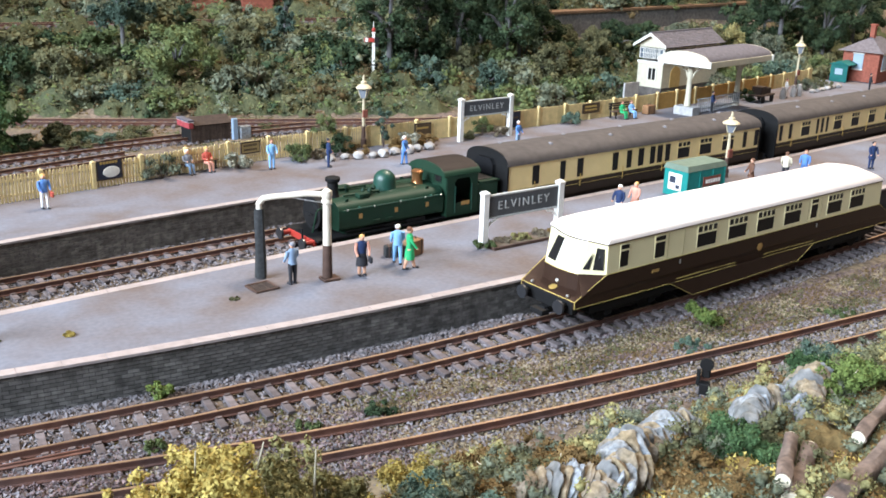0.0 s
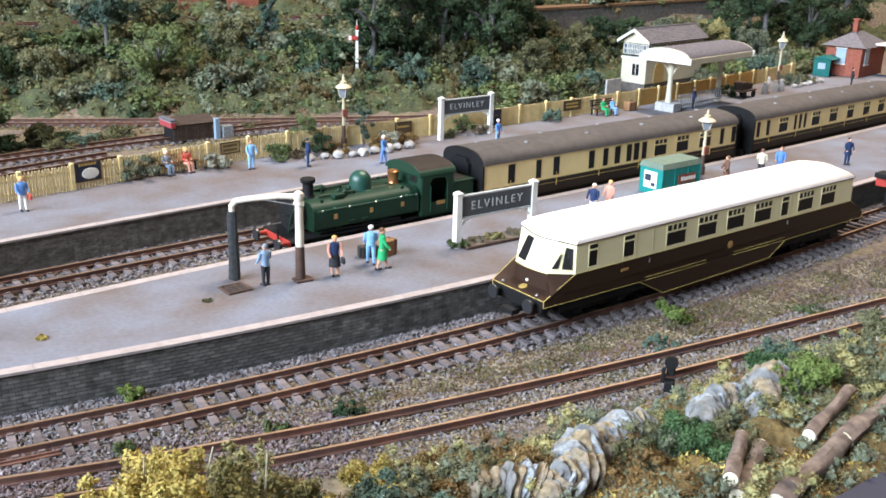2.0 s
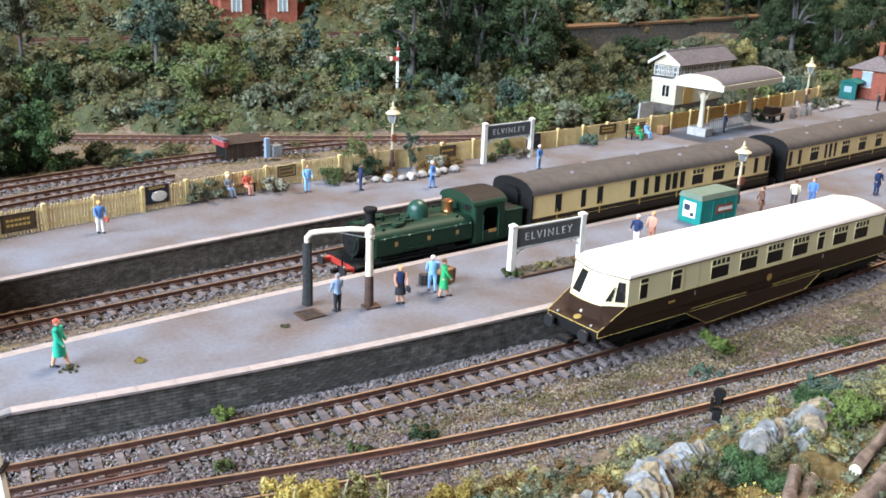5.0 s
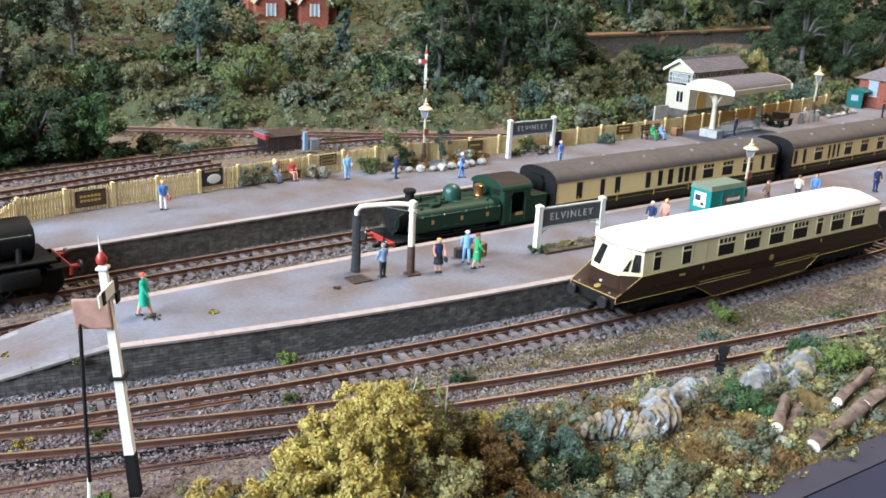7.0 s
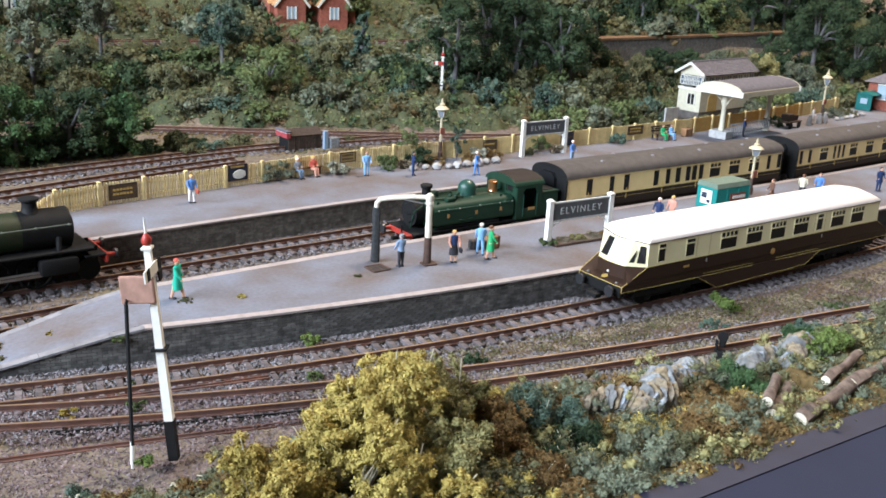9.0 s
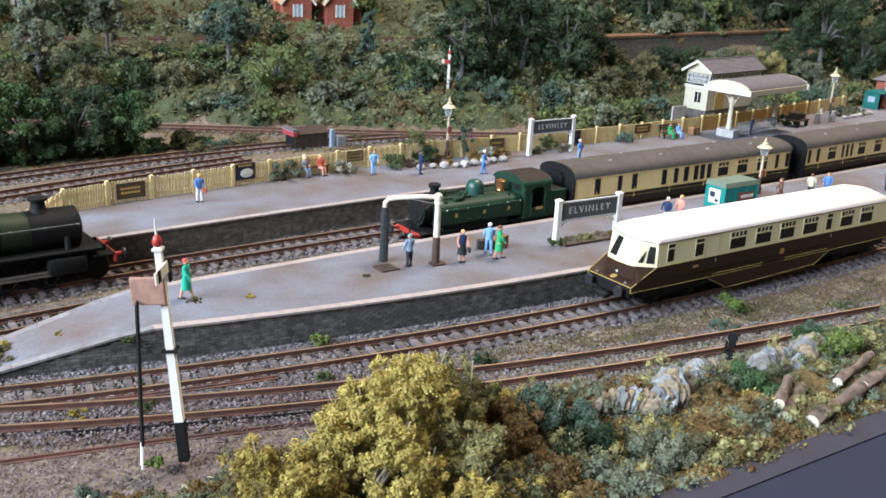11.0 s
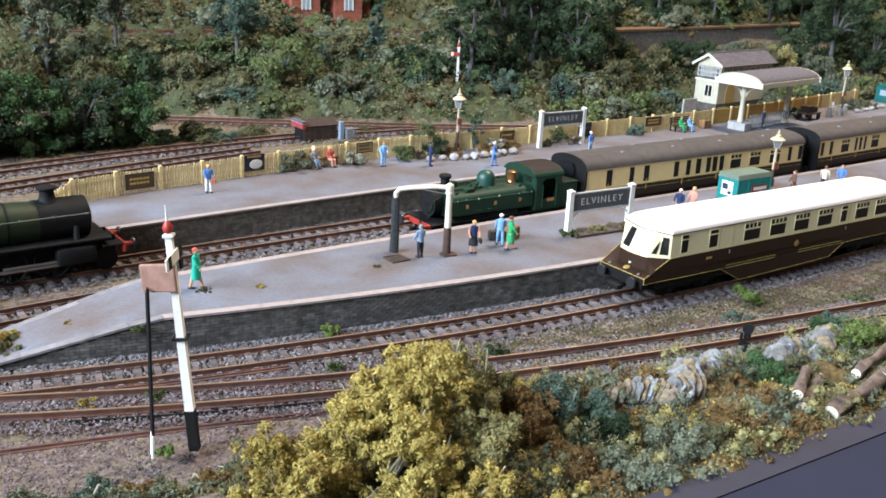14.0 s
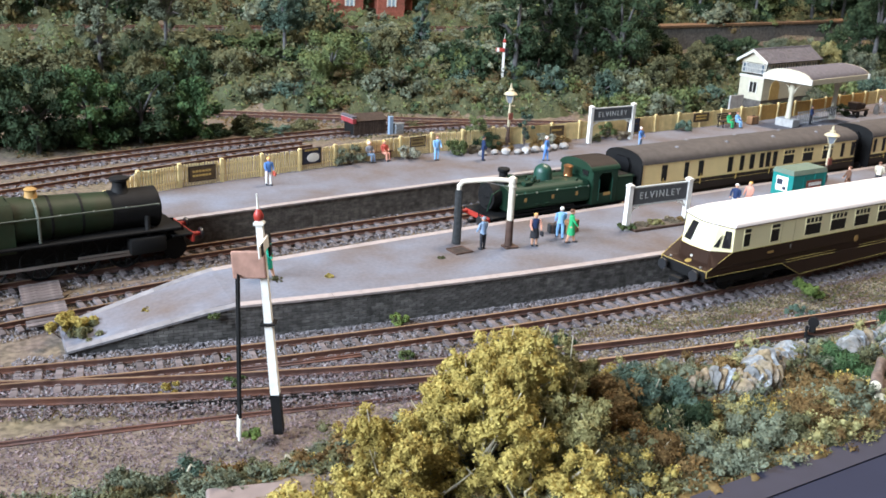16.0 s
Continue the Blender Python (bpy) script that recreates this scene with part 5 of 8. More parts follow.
def suitcase(at, rz, s, mat, label):
    c = thing("suitcase", label, "suitcase", at, rz, group="luggage on the platform")
    part("body", box(B(), (0, 0, s[2] / 2), s, 0.05), mat, c)
    bm = B()
    for x in (-s[0] * 0.3, s[0] * 0.3):
        box(bm, (x, 0, s[2] / 2), (0.06, s[1] + 0.02, s[2] + 0.02), 0.01)
    part("strap", bm, "brown_post", c, "dark leather strap")
    bm = B()
    rod(bm, (-0.12, 0, s[2]), (-0.1, 0, s[2] + 0.08), 0.02, None, 6)
    rod(bm, (-0.1, 0, s[2] + 0.08), (0.1, 0, s[2] + 0.08), 0.02, None, 6)
    rod(bm, (0.1, 0, s[2] + 0.08), (0.12, 0, s[2]), 0.02, None, 6)
    part("handle", bm, "brown_post", c)


suitcase((-2.05, 5.75, PZ), 20, (0.75, 0.4, 0.6), "case_brown", "brown leather suitcase standing on the platform")
suitcase((-2.75, 5.9, PZ), -15, (0.8, 0.35, 0.42), "leather", "dark leather trunk behind the couple on the platform")
suitcase((27.6, 25.2, PZ), 10, (0.9, 0.5, 0.6), "case_brown", "brown trunk beside the bench on the far platform")


# ---- figures ----
FM = {"skin": (0.60, 0.33, 0.22), "blue": (0.10, 0.22, 0.50), "skyblue": (0.22, 0.42, 0.68), "navy": (0.02, 0.035, 0.09), "dark": (0.03, 0.03, 0.035), "grey": (0.22, 0.22, 0.24),
      "green": (0.03, 0.34, 0.13), "teal_coat": (0.02, 0.33, 0.22), "red": (0.50, 0.10, 0.07), "pink": (0.62, 0.30, 0.22), "white": (0.72, 0.70, 0.68), "brown": (0.14, 0.07, 0.045), "blond": (0.62, 0.38, 0.12), "bluegrey": (0.22, 0.30, 0.42), "cream": (0.60, 0.55, 0.42)}
for k_, c_ in FM.items():
    M["fig_" + k_] = material("fig_" + k_, c_, 0.7, grain=0.1, wave=0.15)


def figure(at, rz, top, legs, hair, label, skirt="", sit=False, height=1.48, walk=0.0, coat=False, bag="", arms=""):
    """A painted model figure: one mesh."""
    pieces = []

    def add(bm, key):
        pieces.append((bm, "fig_" + key))
    hip = 0.86 if not sit else 0.5
    o = hip - 0.86
    for s in (-1, 1):
        fx_ = s * walk * 0.28
        bm = B()
        if sit:
            rod(bm, (0.02, s * 0.1, hip), (0.42, s * 0.11, hip + 0.02), 0.1, 0.085, 8)
            rod(bm, (0.42, s * 0.11, hip + 0.02), (0.48, s * 0.11, 0.06), 0.08, 0.06, 8)
        else:
            rod(bm, (0, s * 0.1, hip), (fx_ * 0.5, s * 0.11, 0.45), 0.105, 0.08, 8)
            rod(bm, (fx_ * 0.5, s * 0.11, 0.45), (fx_, s * 0.11, 0.05), 0.08, 0.055, 8)
        add(bm, "skin" if skirt and not coat else legs)
        fxx = 0.52 if sit else fx_ + 0.05
        add(box(B(), (fxx, s * 0.11, 0.035), (0.27, 0.1, 0.08), 0.02), "dark")
    if skirt and not sit:
        add(loft(B(), [[(r * 0.8 * math.cos(t), r * math.sin(t), z) for t in np.linspace(0, 2 * math.pi, 13)[:-1]] for z, r in ((0.42, 0.26), (0.7, 0.23), (0.95, 0.17))]), skirt)
    sec = []
    for z, rx_, ry_ in ((hip - (0.22 if coat else 0.04), 0.15 if not coat else 0.2, 0.19 if not coat else 0.25), (1.0 + o, 0.125, 0.175), (1.22 + o, 0.14, 0.21), (1.38 + o, 0.12, 0.215), (1.45 + o, 0.06, 0.09)):
        sec.append([(rx_ * math.cos(t), ry_ * math.sin(t), z) for t in np.linspace(0, 2 * math.pi, 13)[:-1]])
    add(loft(B(), sec), top)
    for s in (-1, 1):
        bm = B()
        el = (0.06 + s * walk * -0.12, s * 0.28, 1.1 + o)
        rod(bm, (0, s * 0.22, 1.37 + o), el, 0.07, 0.06, 8)
        hd = (el[0] + 0.16, s * 0.24, 0.9 + o) if not sit else (0.3, s * 0.16, 0.72)
        rod(bm, el, hd, 0.058, 0.045, 8)
        add(bm, arms or top)
        add(ball(B(), hd, 0.055, sub=1), "skin")
        if bag and s > 0:
            add(box(B(), (hd[0], hd[1] + 0.05, hd[2] - 0.2), (0.34, 0.12, 0.26), 0.04), bag)
    add(ball(B(), (0.01, 0, 1.58 + o), 0.115, 1.0, 0.9, 1.15), "skin")
    add(ball(B(), (-0.02, 0, 1.625 + o), 0.122, 1.0, 0.98, 0.85), hair)
    bm, mats = B(), []
    for b, k in pieces:
        if k not in mats:
            mats.append(k)
        for f in b.faces:
            f.material_index = mats.index(k)
        tmp = bpy.data.meshes.new("tmp")
        b.to_mesh(tmp)
        b.free()
        bm.from_mesh(tmp)
        bpy.data.meshes.remove(tmp)
    bmesh.ops.scale(bm, vec=[height / 1.72] * 3, verts=bm.verts)
    me = finish("figurine", bm, mats[0], True)
    for k in mats[1:]:
        me.materials.append(M[k])
    ob = new("figurine", me)
    ob.matrix_basis = place(at[0], at[1], at[2], rz)
    return tagged(ob, label, "figurine", "painted model figures")


figure((-7.2, 4.85, PZ), 105, "bluegrey", "dark", "grey", "painted model figure in grey blue shirt and dark trousers")
figure((-4.75, 4.6, PZ), -100, "navy", "skin", "blond", "blond painted model figure in a navy dress with a bag", skirt="dark", bag="dark", arms="pink")
figure((-3.05, 5.15, PZ), 70, "skyblue", "skyblue", "white", "painted model figure in pale blue overalls", walk=0.6)
figure((-2.95, 4.45, PZ), -30, "green", "dark", "brown", "painted model figure in a bright green dress", skirt="green", walk=0.7, height=1.55)
figure((-16.8, 4.45, PZ), -40, "teal_coat", "skin", "red", "painted model figure in a long teal coat walking", skirt="teal_coat", coat=True, walk=0.8, height=1.6)
figure((8.2, 6.15, PZ), 200, "navy", "white", "white", "white-haired painted model figure in a navy jacket", walk=0.3)
figure((9.2, 6.25, PZ), 190, "pink", "pink", "blond", "painted model figure in a salmon pink coat", coat=True)
figure((17.7, 7.4, PZ), 150, "brown", "brown", "brown", "painted model figure in a dark brown coat", coat=True, walk=0.4)
figure((20.6, 7.75, PZ), 30, "cream", "dark", "brown", "painted model figure in a cream pullover")
figure((21.9, 7.65, PZ), 210, "blue", "blue", "brown", "painted model figure in blue working clothes")
figure((27.3, 7.6, PZ), 250, "navy", "navy", "dark", "painted model figure in navy jacket with sky blue shirt", coat=True)
figure((33.2, 9.0, PZ), 170, "skyblue", "skyblue", "white", "painted model figure in pale blue with a red bag", bag="red")
figure((-12.8, 17.7, PZ), -80, "blue", "white", "blond", "painted model figure in blue jacket and white trousers", walk=0.3, bag="red")
figure((-5.75, 21.25, PZ), -75, "grey", "bluegrey", "white", "seated painted model figure in grey jacket", sit=True)
figure((-4.75, 21.4, PZ), -75, "red", "pink", "blond", "seated painted model figure in a red jacket", sit=True)
figure((-1.75, 20.5, PZ), -90, "skyblue", "skyblue", "brown", "painted model figure in pale blue overalls on the far platform")
figure((0.95, 19.7, PZ), -20, "navy", "navy", "dark", "painted model figure in dark uniform by the rockery")
figure((4.75, 18.7, PZ), -60, "blue", "blue", "white", "painted model figure in blue working clothes on the far platform", walk=0.4)
figure((12.75, 19.9, PZ), -70, "blue", "bluegrey", "white", "painted model figure in a blue shirt on the far platform")
figure((25.3, 24.5, PZ), -80, "skyblue", "skyblue", "brown", "seated painted model figure in pale blue", sit=True)
figure((24.5, 24.5, PZ), -80, "green", "green", "brown", "seated painted model figure in green", sit=True)
figure((32.3, 23.9, PZ), -60, "navy", "dark", "dark", "painted model figure in dark clothes under the canopy")
figure((43.2, 26.6, PZ), -60, "white", "white", "brown", "painted model figure in white by the churns")
figure((53.0, 26.2, PZ), -60, "dark", "dark", "dark", "painted model figure in dark uniform near the far hut")


def bench(at, rz, mat, label):
    b = thing("bench", label, "bench", at, rz, group="platform benches")
    bm = B()
    for i in range(4):
        box(bm, (0, -0.1 + i * 0.13, 0.46), (2.4, 0.1, 0.05), 0.01)
    part("seat", bm, mat, b)
    bm = B()
    for i in range(3):
        box(bm, (0, 0.38 + i * 0.02, 0.62 + i * 0.15), (2.4, 0.04, 0.11), 0.01)
    part("backrest", bm, mat, b)
    for x in (-1.0, 1.0):
        bm = B()
        box(bm, (x, -0.12, 0.22), (0.08, 0.08, 0.44), 0.01)
        box(bm, (x, 0.36, 0.5), (0.08, 0.08, 1.0), 0.01)
        box(bm, (x, 0.1, 0.42), (0.07, 0.5, 0.06), 0.01)
        part("leg", bm, "black", b)


bench((-5.25, 21.45, PZ), 14, "wood_brown", "brown slatted bench with seated figures by the fence")
bench((25.0, 24.75, PZ), 8, "wood_dark", "dark slatted bench with seated figures by the fence")


def poster(x, w, h, mat, label, up=0.62, inner=None, lines=0):
    y = fence_y(x)
    a = math.degrees(math.atan2(fence_y(x + 1) - fence_y(x - 1), 2))
    p = thing("poster", label, "poster", (x, y - 0.09, PZ), a, group="enamel posters on the fence")
    part("panel", box(B(), (0, 0, up), (w, 0.04, h), 0.01), mat, p)
    bm = B()
    for z in (up - h / 2, up + h / 2):
        box(bm, (0, -0.01, z), (w + 0.06, 0.06, 0.05))
    for xx in (-w / 2, w / 2):
        box(bm, (xx, -0.01, up), (0.05, 0.06, h))
    part("frame", bm, "wood_dark", p)
    if inner:
        part("picture", lathe(B(), [(0.32, 0), (0.30, 0.02), (0.1, 0.03)], (0.1, -0.02, up - 0.1), 18, pose(0, 0, 0, 90) @ Matrix.Diagonal((1.3, 0.8, 1, 1))), inner, p, "pale round picture on the poster")
    for k in range(lines):
        bars(p, -w * 0.32, up + 0.12 - 0.22 * k + (0.22 if inner else 0), -0.02, w * 0.09, 0.11, 6, "gold" if mat == "poster_brown" or inner else "poster_brown")


poster(-9.6, 1.2, 0.85, "poster_dark", "dark blue enamel poster with a pale round picture", up=0.78, inner="paper", lines=1)
poster(-2.25, 1.1, 0.55, "poster_tan", "tan enamel poster with dark lettering", up=0.8, lines=2)
poster(-16.0, 1.45, 0.75, "poster_brown", "brown enamel poster with worn gilt lettering", lines=2)
poster(8.6, 1.1, 0.75, "poster_brown", "small brown framed notice on the fence", lines=1)
poster(15.4, 1.1, 0.95, "poster_dark", "dark framed notice beside the station sign", lines=1)
poster(22.3, 1.6, 0.6, "poster_brown", "brown enamel advertisement on the fence", up=0.75, lines=2)


# ---- buildings ----
M["timber_cream"] = material("timber_cream", (0.52, 0.48, 0.37), 0.7, grain=0.08, wave=0.3)
M["slate"] = material("slate", (0.10, 0.095, 0.112), 0.75, grain=0.2, wave=0.25, spread=0.12)
M["slate_warm"] = material("slate_warm", (0.125, 0.115, 0.13), 0.75, grain=0.2, wave=0.25, spread=0.12)
M["red_brick"] = material("red_brick", (0.27, 0.085, 0.055), 0.85, grain=0.2, wave=0.25, stain=0.4, stain_color=(0.24, 0.08, 0.06), stain_wave=1.0)
M["glass_pale"] = material("glass_pale", (0.30, 0.38, 0.44), 0.1)
M["glass_dim"] = material("glass_dim", (0.10, 0.125, 0.15), 0.12)
M["door_tan"] = material("door_tan", (0.46, 0.31, 0.12), 0.7, grain=0.1, wave=0.3)
M["wall_stone"] = material("wall_stone", (0.13, 0.115, 0.105), 0.9, grain=0.3, wave=0.3, stain=0.5, stain_color=(0.08, 0.07, 0.06), stain_wave=2.0, bump=0.6, bump_wave=0.3)
M["rock_blue"] = material("rock_blue", (0.20, 0.23, 0.265), 0.9, grain=0.45, wave=0.12, stain=0.8, stain_color=(0.17, 0.14, 0.10), stain_wave=0.4, bump=0.8, bump_wave=0.12)
M["tarp_red"] = material("tarp_red", (0.27, 0.045, 0.05), 0.7, grain=0.15, wave=0.3)
M["tarp_blue"] = material("tarp_blue", (0.20, 0.27, 0.36), 0.6)


def slates(ob, x0, x1, y0, z0, y1, z1, mat="slate", name="slates", rows=9):
    """Slate courses, each overlapping the one below, on a roof slope."""
    bm = B()
    for i in range(rows):
        a, b = i / rows, (i + 1.25) / rows
        b = min(b, 1.02)
        ya, za, yb, zb = y0 + (y1 - y0) * a, z0 + (z1 - z0) * a, y0 + (y1 - y0) * b, z0 + (z1 - z0) * b
        x = x0 - (0.0 if i % 2 else 0.22)
        while x < x1:
            xa, xb = max(x, x0), min(x + 0.43, x1)
            if xb > xa + 0.05:
                loft(bm, [[(q, ya, za + 0.06), (q, yb, zb + 0.02), (q, yb, zb - 0.02), (q, ya, za + 0.0)] for q in (xa, xb)])
            x += 0.45
    return part(name, bm, mat, ob)


def signal_box(at, rz):
    b = thing("signal_box", "cream timber signal box with slate roof behind the fence", "signal box", at, rz)
    Lx, Wy, he, hr = 8.9, 2.5, 3.55, 4.55
    w = part("lower_wall", box(B(), (Lx / 2, Wy / 2, 1.0), (Lx, Wy, 2.0), 0.02), "timber_cream", b, "cream boarded lower storey")
    part("plinth", box(B(), (Lx / 2, Wy / 2, -0.5), (Lx - 0.1, Wy - 0.1, 1.0), 0.02), "wall_stone", b, "dark stone plinth")
    part("upper_wall", box(B(), (Lx / 2, Wy / 2, he - 0.1), (Lx - 0.05, Wy - 0.05, 0.2), 0.02), "timber_cream", b)
    part("gable", loft(B(), [[(x, 0, he), (x, Wy, he), (x, Wy / 2, hr - 0.08)] for x in (0.02, Lx - 0.02)]), "timber_cream", b, "cream pointed gable")
    bm = B()
    box(bm, (Lx / 2, Wy / 2, 2.1), (Lx + 0.14, Wy + 0.14, 0.22), 0.02)
    part("string_course", bm, "white_paint", b, "white band between the storeys")
    part("room", box(B(), (Lx / 2, Wy / 2, 2.85), (Lx - 0.4, Wy - 0.4, 1.0)), "window_dark", b, "dim glazed operating floor")
    for n in range(4):
        y = 0.45 + n * (Wy - 0.9) / 3
        wf = part("window", box(B(), (0.06, y, 2.86), (0.05, 0.66, 0.8), 0.01), "glass_dim", b)
        bm = B()
        for dy in (-0.36, 0, 0.36):
            box(bm, (0.02, y + dy, 2.86), (0.07, 0.06, 0.9))
        for dz in (-0.42, 0.0, 0.42):
            box(bm, (0.02, y, 2.86 + dz), (0.07, 0.76, 0.06))
        part("window_frame", bm, "white_paint", wf)
    for n in range(9):
        x = 0.5 + n * (Lx - 1.0) / 8
        wf = part("window", box(B(), (x, 0.06, 2.86), (0.7, 0.05, 0.8), 0.01), "glass_dim", b)
        bm = B()
        for dx in (-0.38, 0, 0.38):
            box(bm, (x + dx, 0.02, 2.86), (0.06, 0.07, 0.9))
        for dz in (-0.42, 0.0, 0.42):
            box(bm, (x, 0.02, 2.86 + dz), (0.8, 0.07, 0.06))
        part("window_frame", bm, "white_paint", wf)
    wl = part("window", box(B(), (-0.02, 1.0, 1.15), (0.05, 0.75, 0.95), 0.01), "window_dark", b, "small dark lower window")
    part("window_frame", box(box(box(B(), (-0.04, 0.6, 1.15), (0.07, 0.1, 1.1)), (-0.04, 1.4, 1.15), (0.07, 0.1, 1.1)), (-0.04, 1.0, 1.15), (0.07, 0.06, 1.0)), "white_paint", wl)
    d = part("door", loft(B(), [[(2.0 + 0.75 * u_, y, z) for u_, z in ((-1, 0), (1, 0), (1, 1.2), (0.7, 1.6), (0, 1.8), (-0.7, 1.6), (-1, 1.2))] for y in (-0.05, 0.02)]), "door_tan", b, "tan arched double door")
    for s in (0, 1):
        y0, y1 = (-0.35, Wy / 2) if not s else (Wy + 0.35, Wy / 2)
        slates(b, -0.35, Lx + 0.35, y0, he - 0.12, y1, hr, "slate_warm", "roof", 10)
    part("ridge", rod(B(), (-0.4, Wy / 2, hr + 0.03), (Lx + 0.4, Wy / 2, hr + 0.03), 0.09, None, 8), "slate", b)
    for s in (0, 1):
        bm = B()
        y0 = -0.38 if not s else Wy + 0.38
        loft(bm, [[(x, y0, he - 0.2), (x, y0, he + 0.05), (x, Wy / 2, hr + 0.05), (x, Wy / 2, hr - 0.22)] for x in (-0.42, -0.34)])
        part("bargeboard", bm, "white_paint", b, "white bargeboard")


signal_box((39.6, 36.6, 0.5), 13)


def canopy(at, rz, length=8.1):
    c = thing("platform_canopy", "platform canopy with curved dark roof and cream posts", "canopy", at, rz)
    half, ze, zc = 1.9, 3.5, 4.38
    prof = [(half * math.cos(t), ze + 0.25 + (zc - ze - 0.25) * math.sin(t)) for t in np.linspace(0, math.pi, 15)]
    part("roof", loft(B(), [[(x, y, z) for y, z in prof + [(y * 0.97, z - 0.08) for y, z in prof[::-1]]] for x in (-0.2, length + 0.2)]), "slate_warm", c, "curved dark grey roof", True)
    for x in (-0.25, length + 0.25):
        bm = B()
        loft(bm, [[(x + dx, y, z) for y, z in prof] for dx in (-0.05, 0.05)])
        part("end_board", bm, "timber_cream", c, "white arched end board")
        part("end_beam", box(B(), (x, 0, ze + 0.12), (0.14, 2 * half + 0.3, 0.42), 0.03), "white_paint", c, "deep white end fascia")
    for y in (-half, half):
        part("valance", box(B(), (length / 2, y, ze + 0.1), (length + 0.5, 0.08, 0.4), 0.02), "timber_cream", c, "cream side valance")
    for x in (0.7, length - 0.7):
        ped = part("pedestal", box(B(), (x, 0, 0.3), (1.0, 1.5, 0.6), 0.05), "stone_grey", c, "pale stone pedestal") if x < 2 else None
        p = part("post", lathe(B(), [(0.26, 0.0), (0.22, 0.9), (0.2, 1.0), (0.17, 2.5), (0.24, 2.6), (0.2, 3.45)], (x, 0, 0), 12), "timber_cream", c, "cream iron post", True)
        bm = B()
        for s in (-1, 1):
            pts = [(0.15 * s, 2.5), (0.35 * s, 2.95), (0.8 * s, 3.3), (1.4 * s, 3.48)]
            for (ya, za), (yb, zb) in zip(pts, pts[1:]):
                rod(bm, (x, ya, za), (x, yb, zb), 0.06, None, 6)
        part("bracket", bm, "timber_cream", p)
    part("post_foot", rod(B(), (length - 0.7, 0, 0), (length - 0.7, 0, 1.0), 0.25, 0.24, 12), "black", c)
    bm = B()
    for i in range(22):
        rod(bm, (1.6 + i * 0.27, -0.3, 0.05), (1.6 + i * 0.27, -0.3, 1.05), 0.03, None, 5)
    for z in (0.3, 1.0):
        rod(bm, (1.5, -0.3, z), (7.5, -0.3, z), 0.04, None, 6)
    part("railing", bm, "stone_grey", c, "pale grey iron railing")


canopy((29.2, 23.75, PZ), 13.5)


def brick_hut(at, rz):
    h = thing("brick_hut", "small red brick station hut with slate roof and chimney", "hut", at, rz)
    Lx, Wy, he = 5.2, 3.2, 2.6
    part("wall", box(B(), (Lx / 2, Wy / 2, he / 2), (Lx, Wy, he), 0.02), "red_brick", h, "red brick walls")
    part("roof", loft(B(), [[(-0.4, -0.4, he), (Lx + 0.4, -0.4, he), (Lx + 0.4, Wy + 0.4, he), (-0.4, Wy + 0.4, he)], [(1.7, Wy / 2 - 0.05, he + 1.2), (Lx - 1.7, Wy / 2 - 0.05, he + 1.2), (Lx - 1.7, Wy / 2 + 0.05, he + 1.2), (1.7, Wy / 2 + 0.05, he + 1.2)]]), "slate_warm", h, "grey hipped slate roof")
    part("chimney", box(box(B(), (1.9, Wy / 2, he + 1.4), (0.45, 0.4, 1.7), 0.02), (1.9, Wy / 2, he + 2.25), (0.58, 0.52, 0.13), 0.02), "red_brick", h, "brick chimney stack")
    for x, y, sx, sy in ((-0.03, 1.8, 0.06, 0.9), (1.2, -0.03, 0.9, 0.06)):
        w = part("window", box(B(), (x, y, 1.75), (sx, sy, 1.3), 0.01), "glass_pale", h)
        part("window_frame", box(box(B(), (x, y, 1.05), (sx + 0.1, sy + 0.1, 0.1)), (x, y, 2.45), (sx + 0.1, sy + 0.1, 0.1)), "white_paint", w)
    part("canopy", box(B(), (4.2, -0.8, 2.75), (3.4, 1.7, 0.14), 0.02), "white_paint", h, "white flat awning")


brick_hut((57.8, 29.0, PZ), 14)


def open_shelter(at, rz):
    s = thing("shelter", "teal green open-fronted wooden shelter near the brick hut", "shelter", at, rz)
    for x in (0.05, 2.55):
        part("side", box(B(), (x, 1.0, 1.0), (0.1, 2.0, 2.0), 0.02), "teal_dark", s)
    part("back", box(B(), (1.3, 1.95, 1.0), (2.5, 0.1, 2.0), 0.02), "teal_dark", s)
    part("roof", loft(B(), [[(-0.2, -0.2, 2.0), (2.8, -0.2, 2.0), (2.8, 2.2, 2.0), (-0.2, 2.2, 2.0)], [(-0.2, 0.9, 2.4), (2.8, 0.9, 2.4), (2.8, 1.1, 2.4), (-0.2, 1.1, 2.4)]]), "teal_dark", s)
    part("notice", box(B(), (-0.02, 1.0, 1.2), (0.04, 0.9, 0.7)), "glass_pale", s)
    return s


open_shelter((55.6, 30.4, PZ), 14).scale = (0.75, 0.75, 0.75)


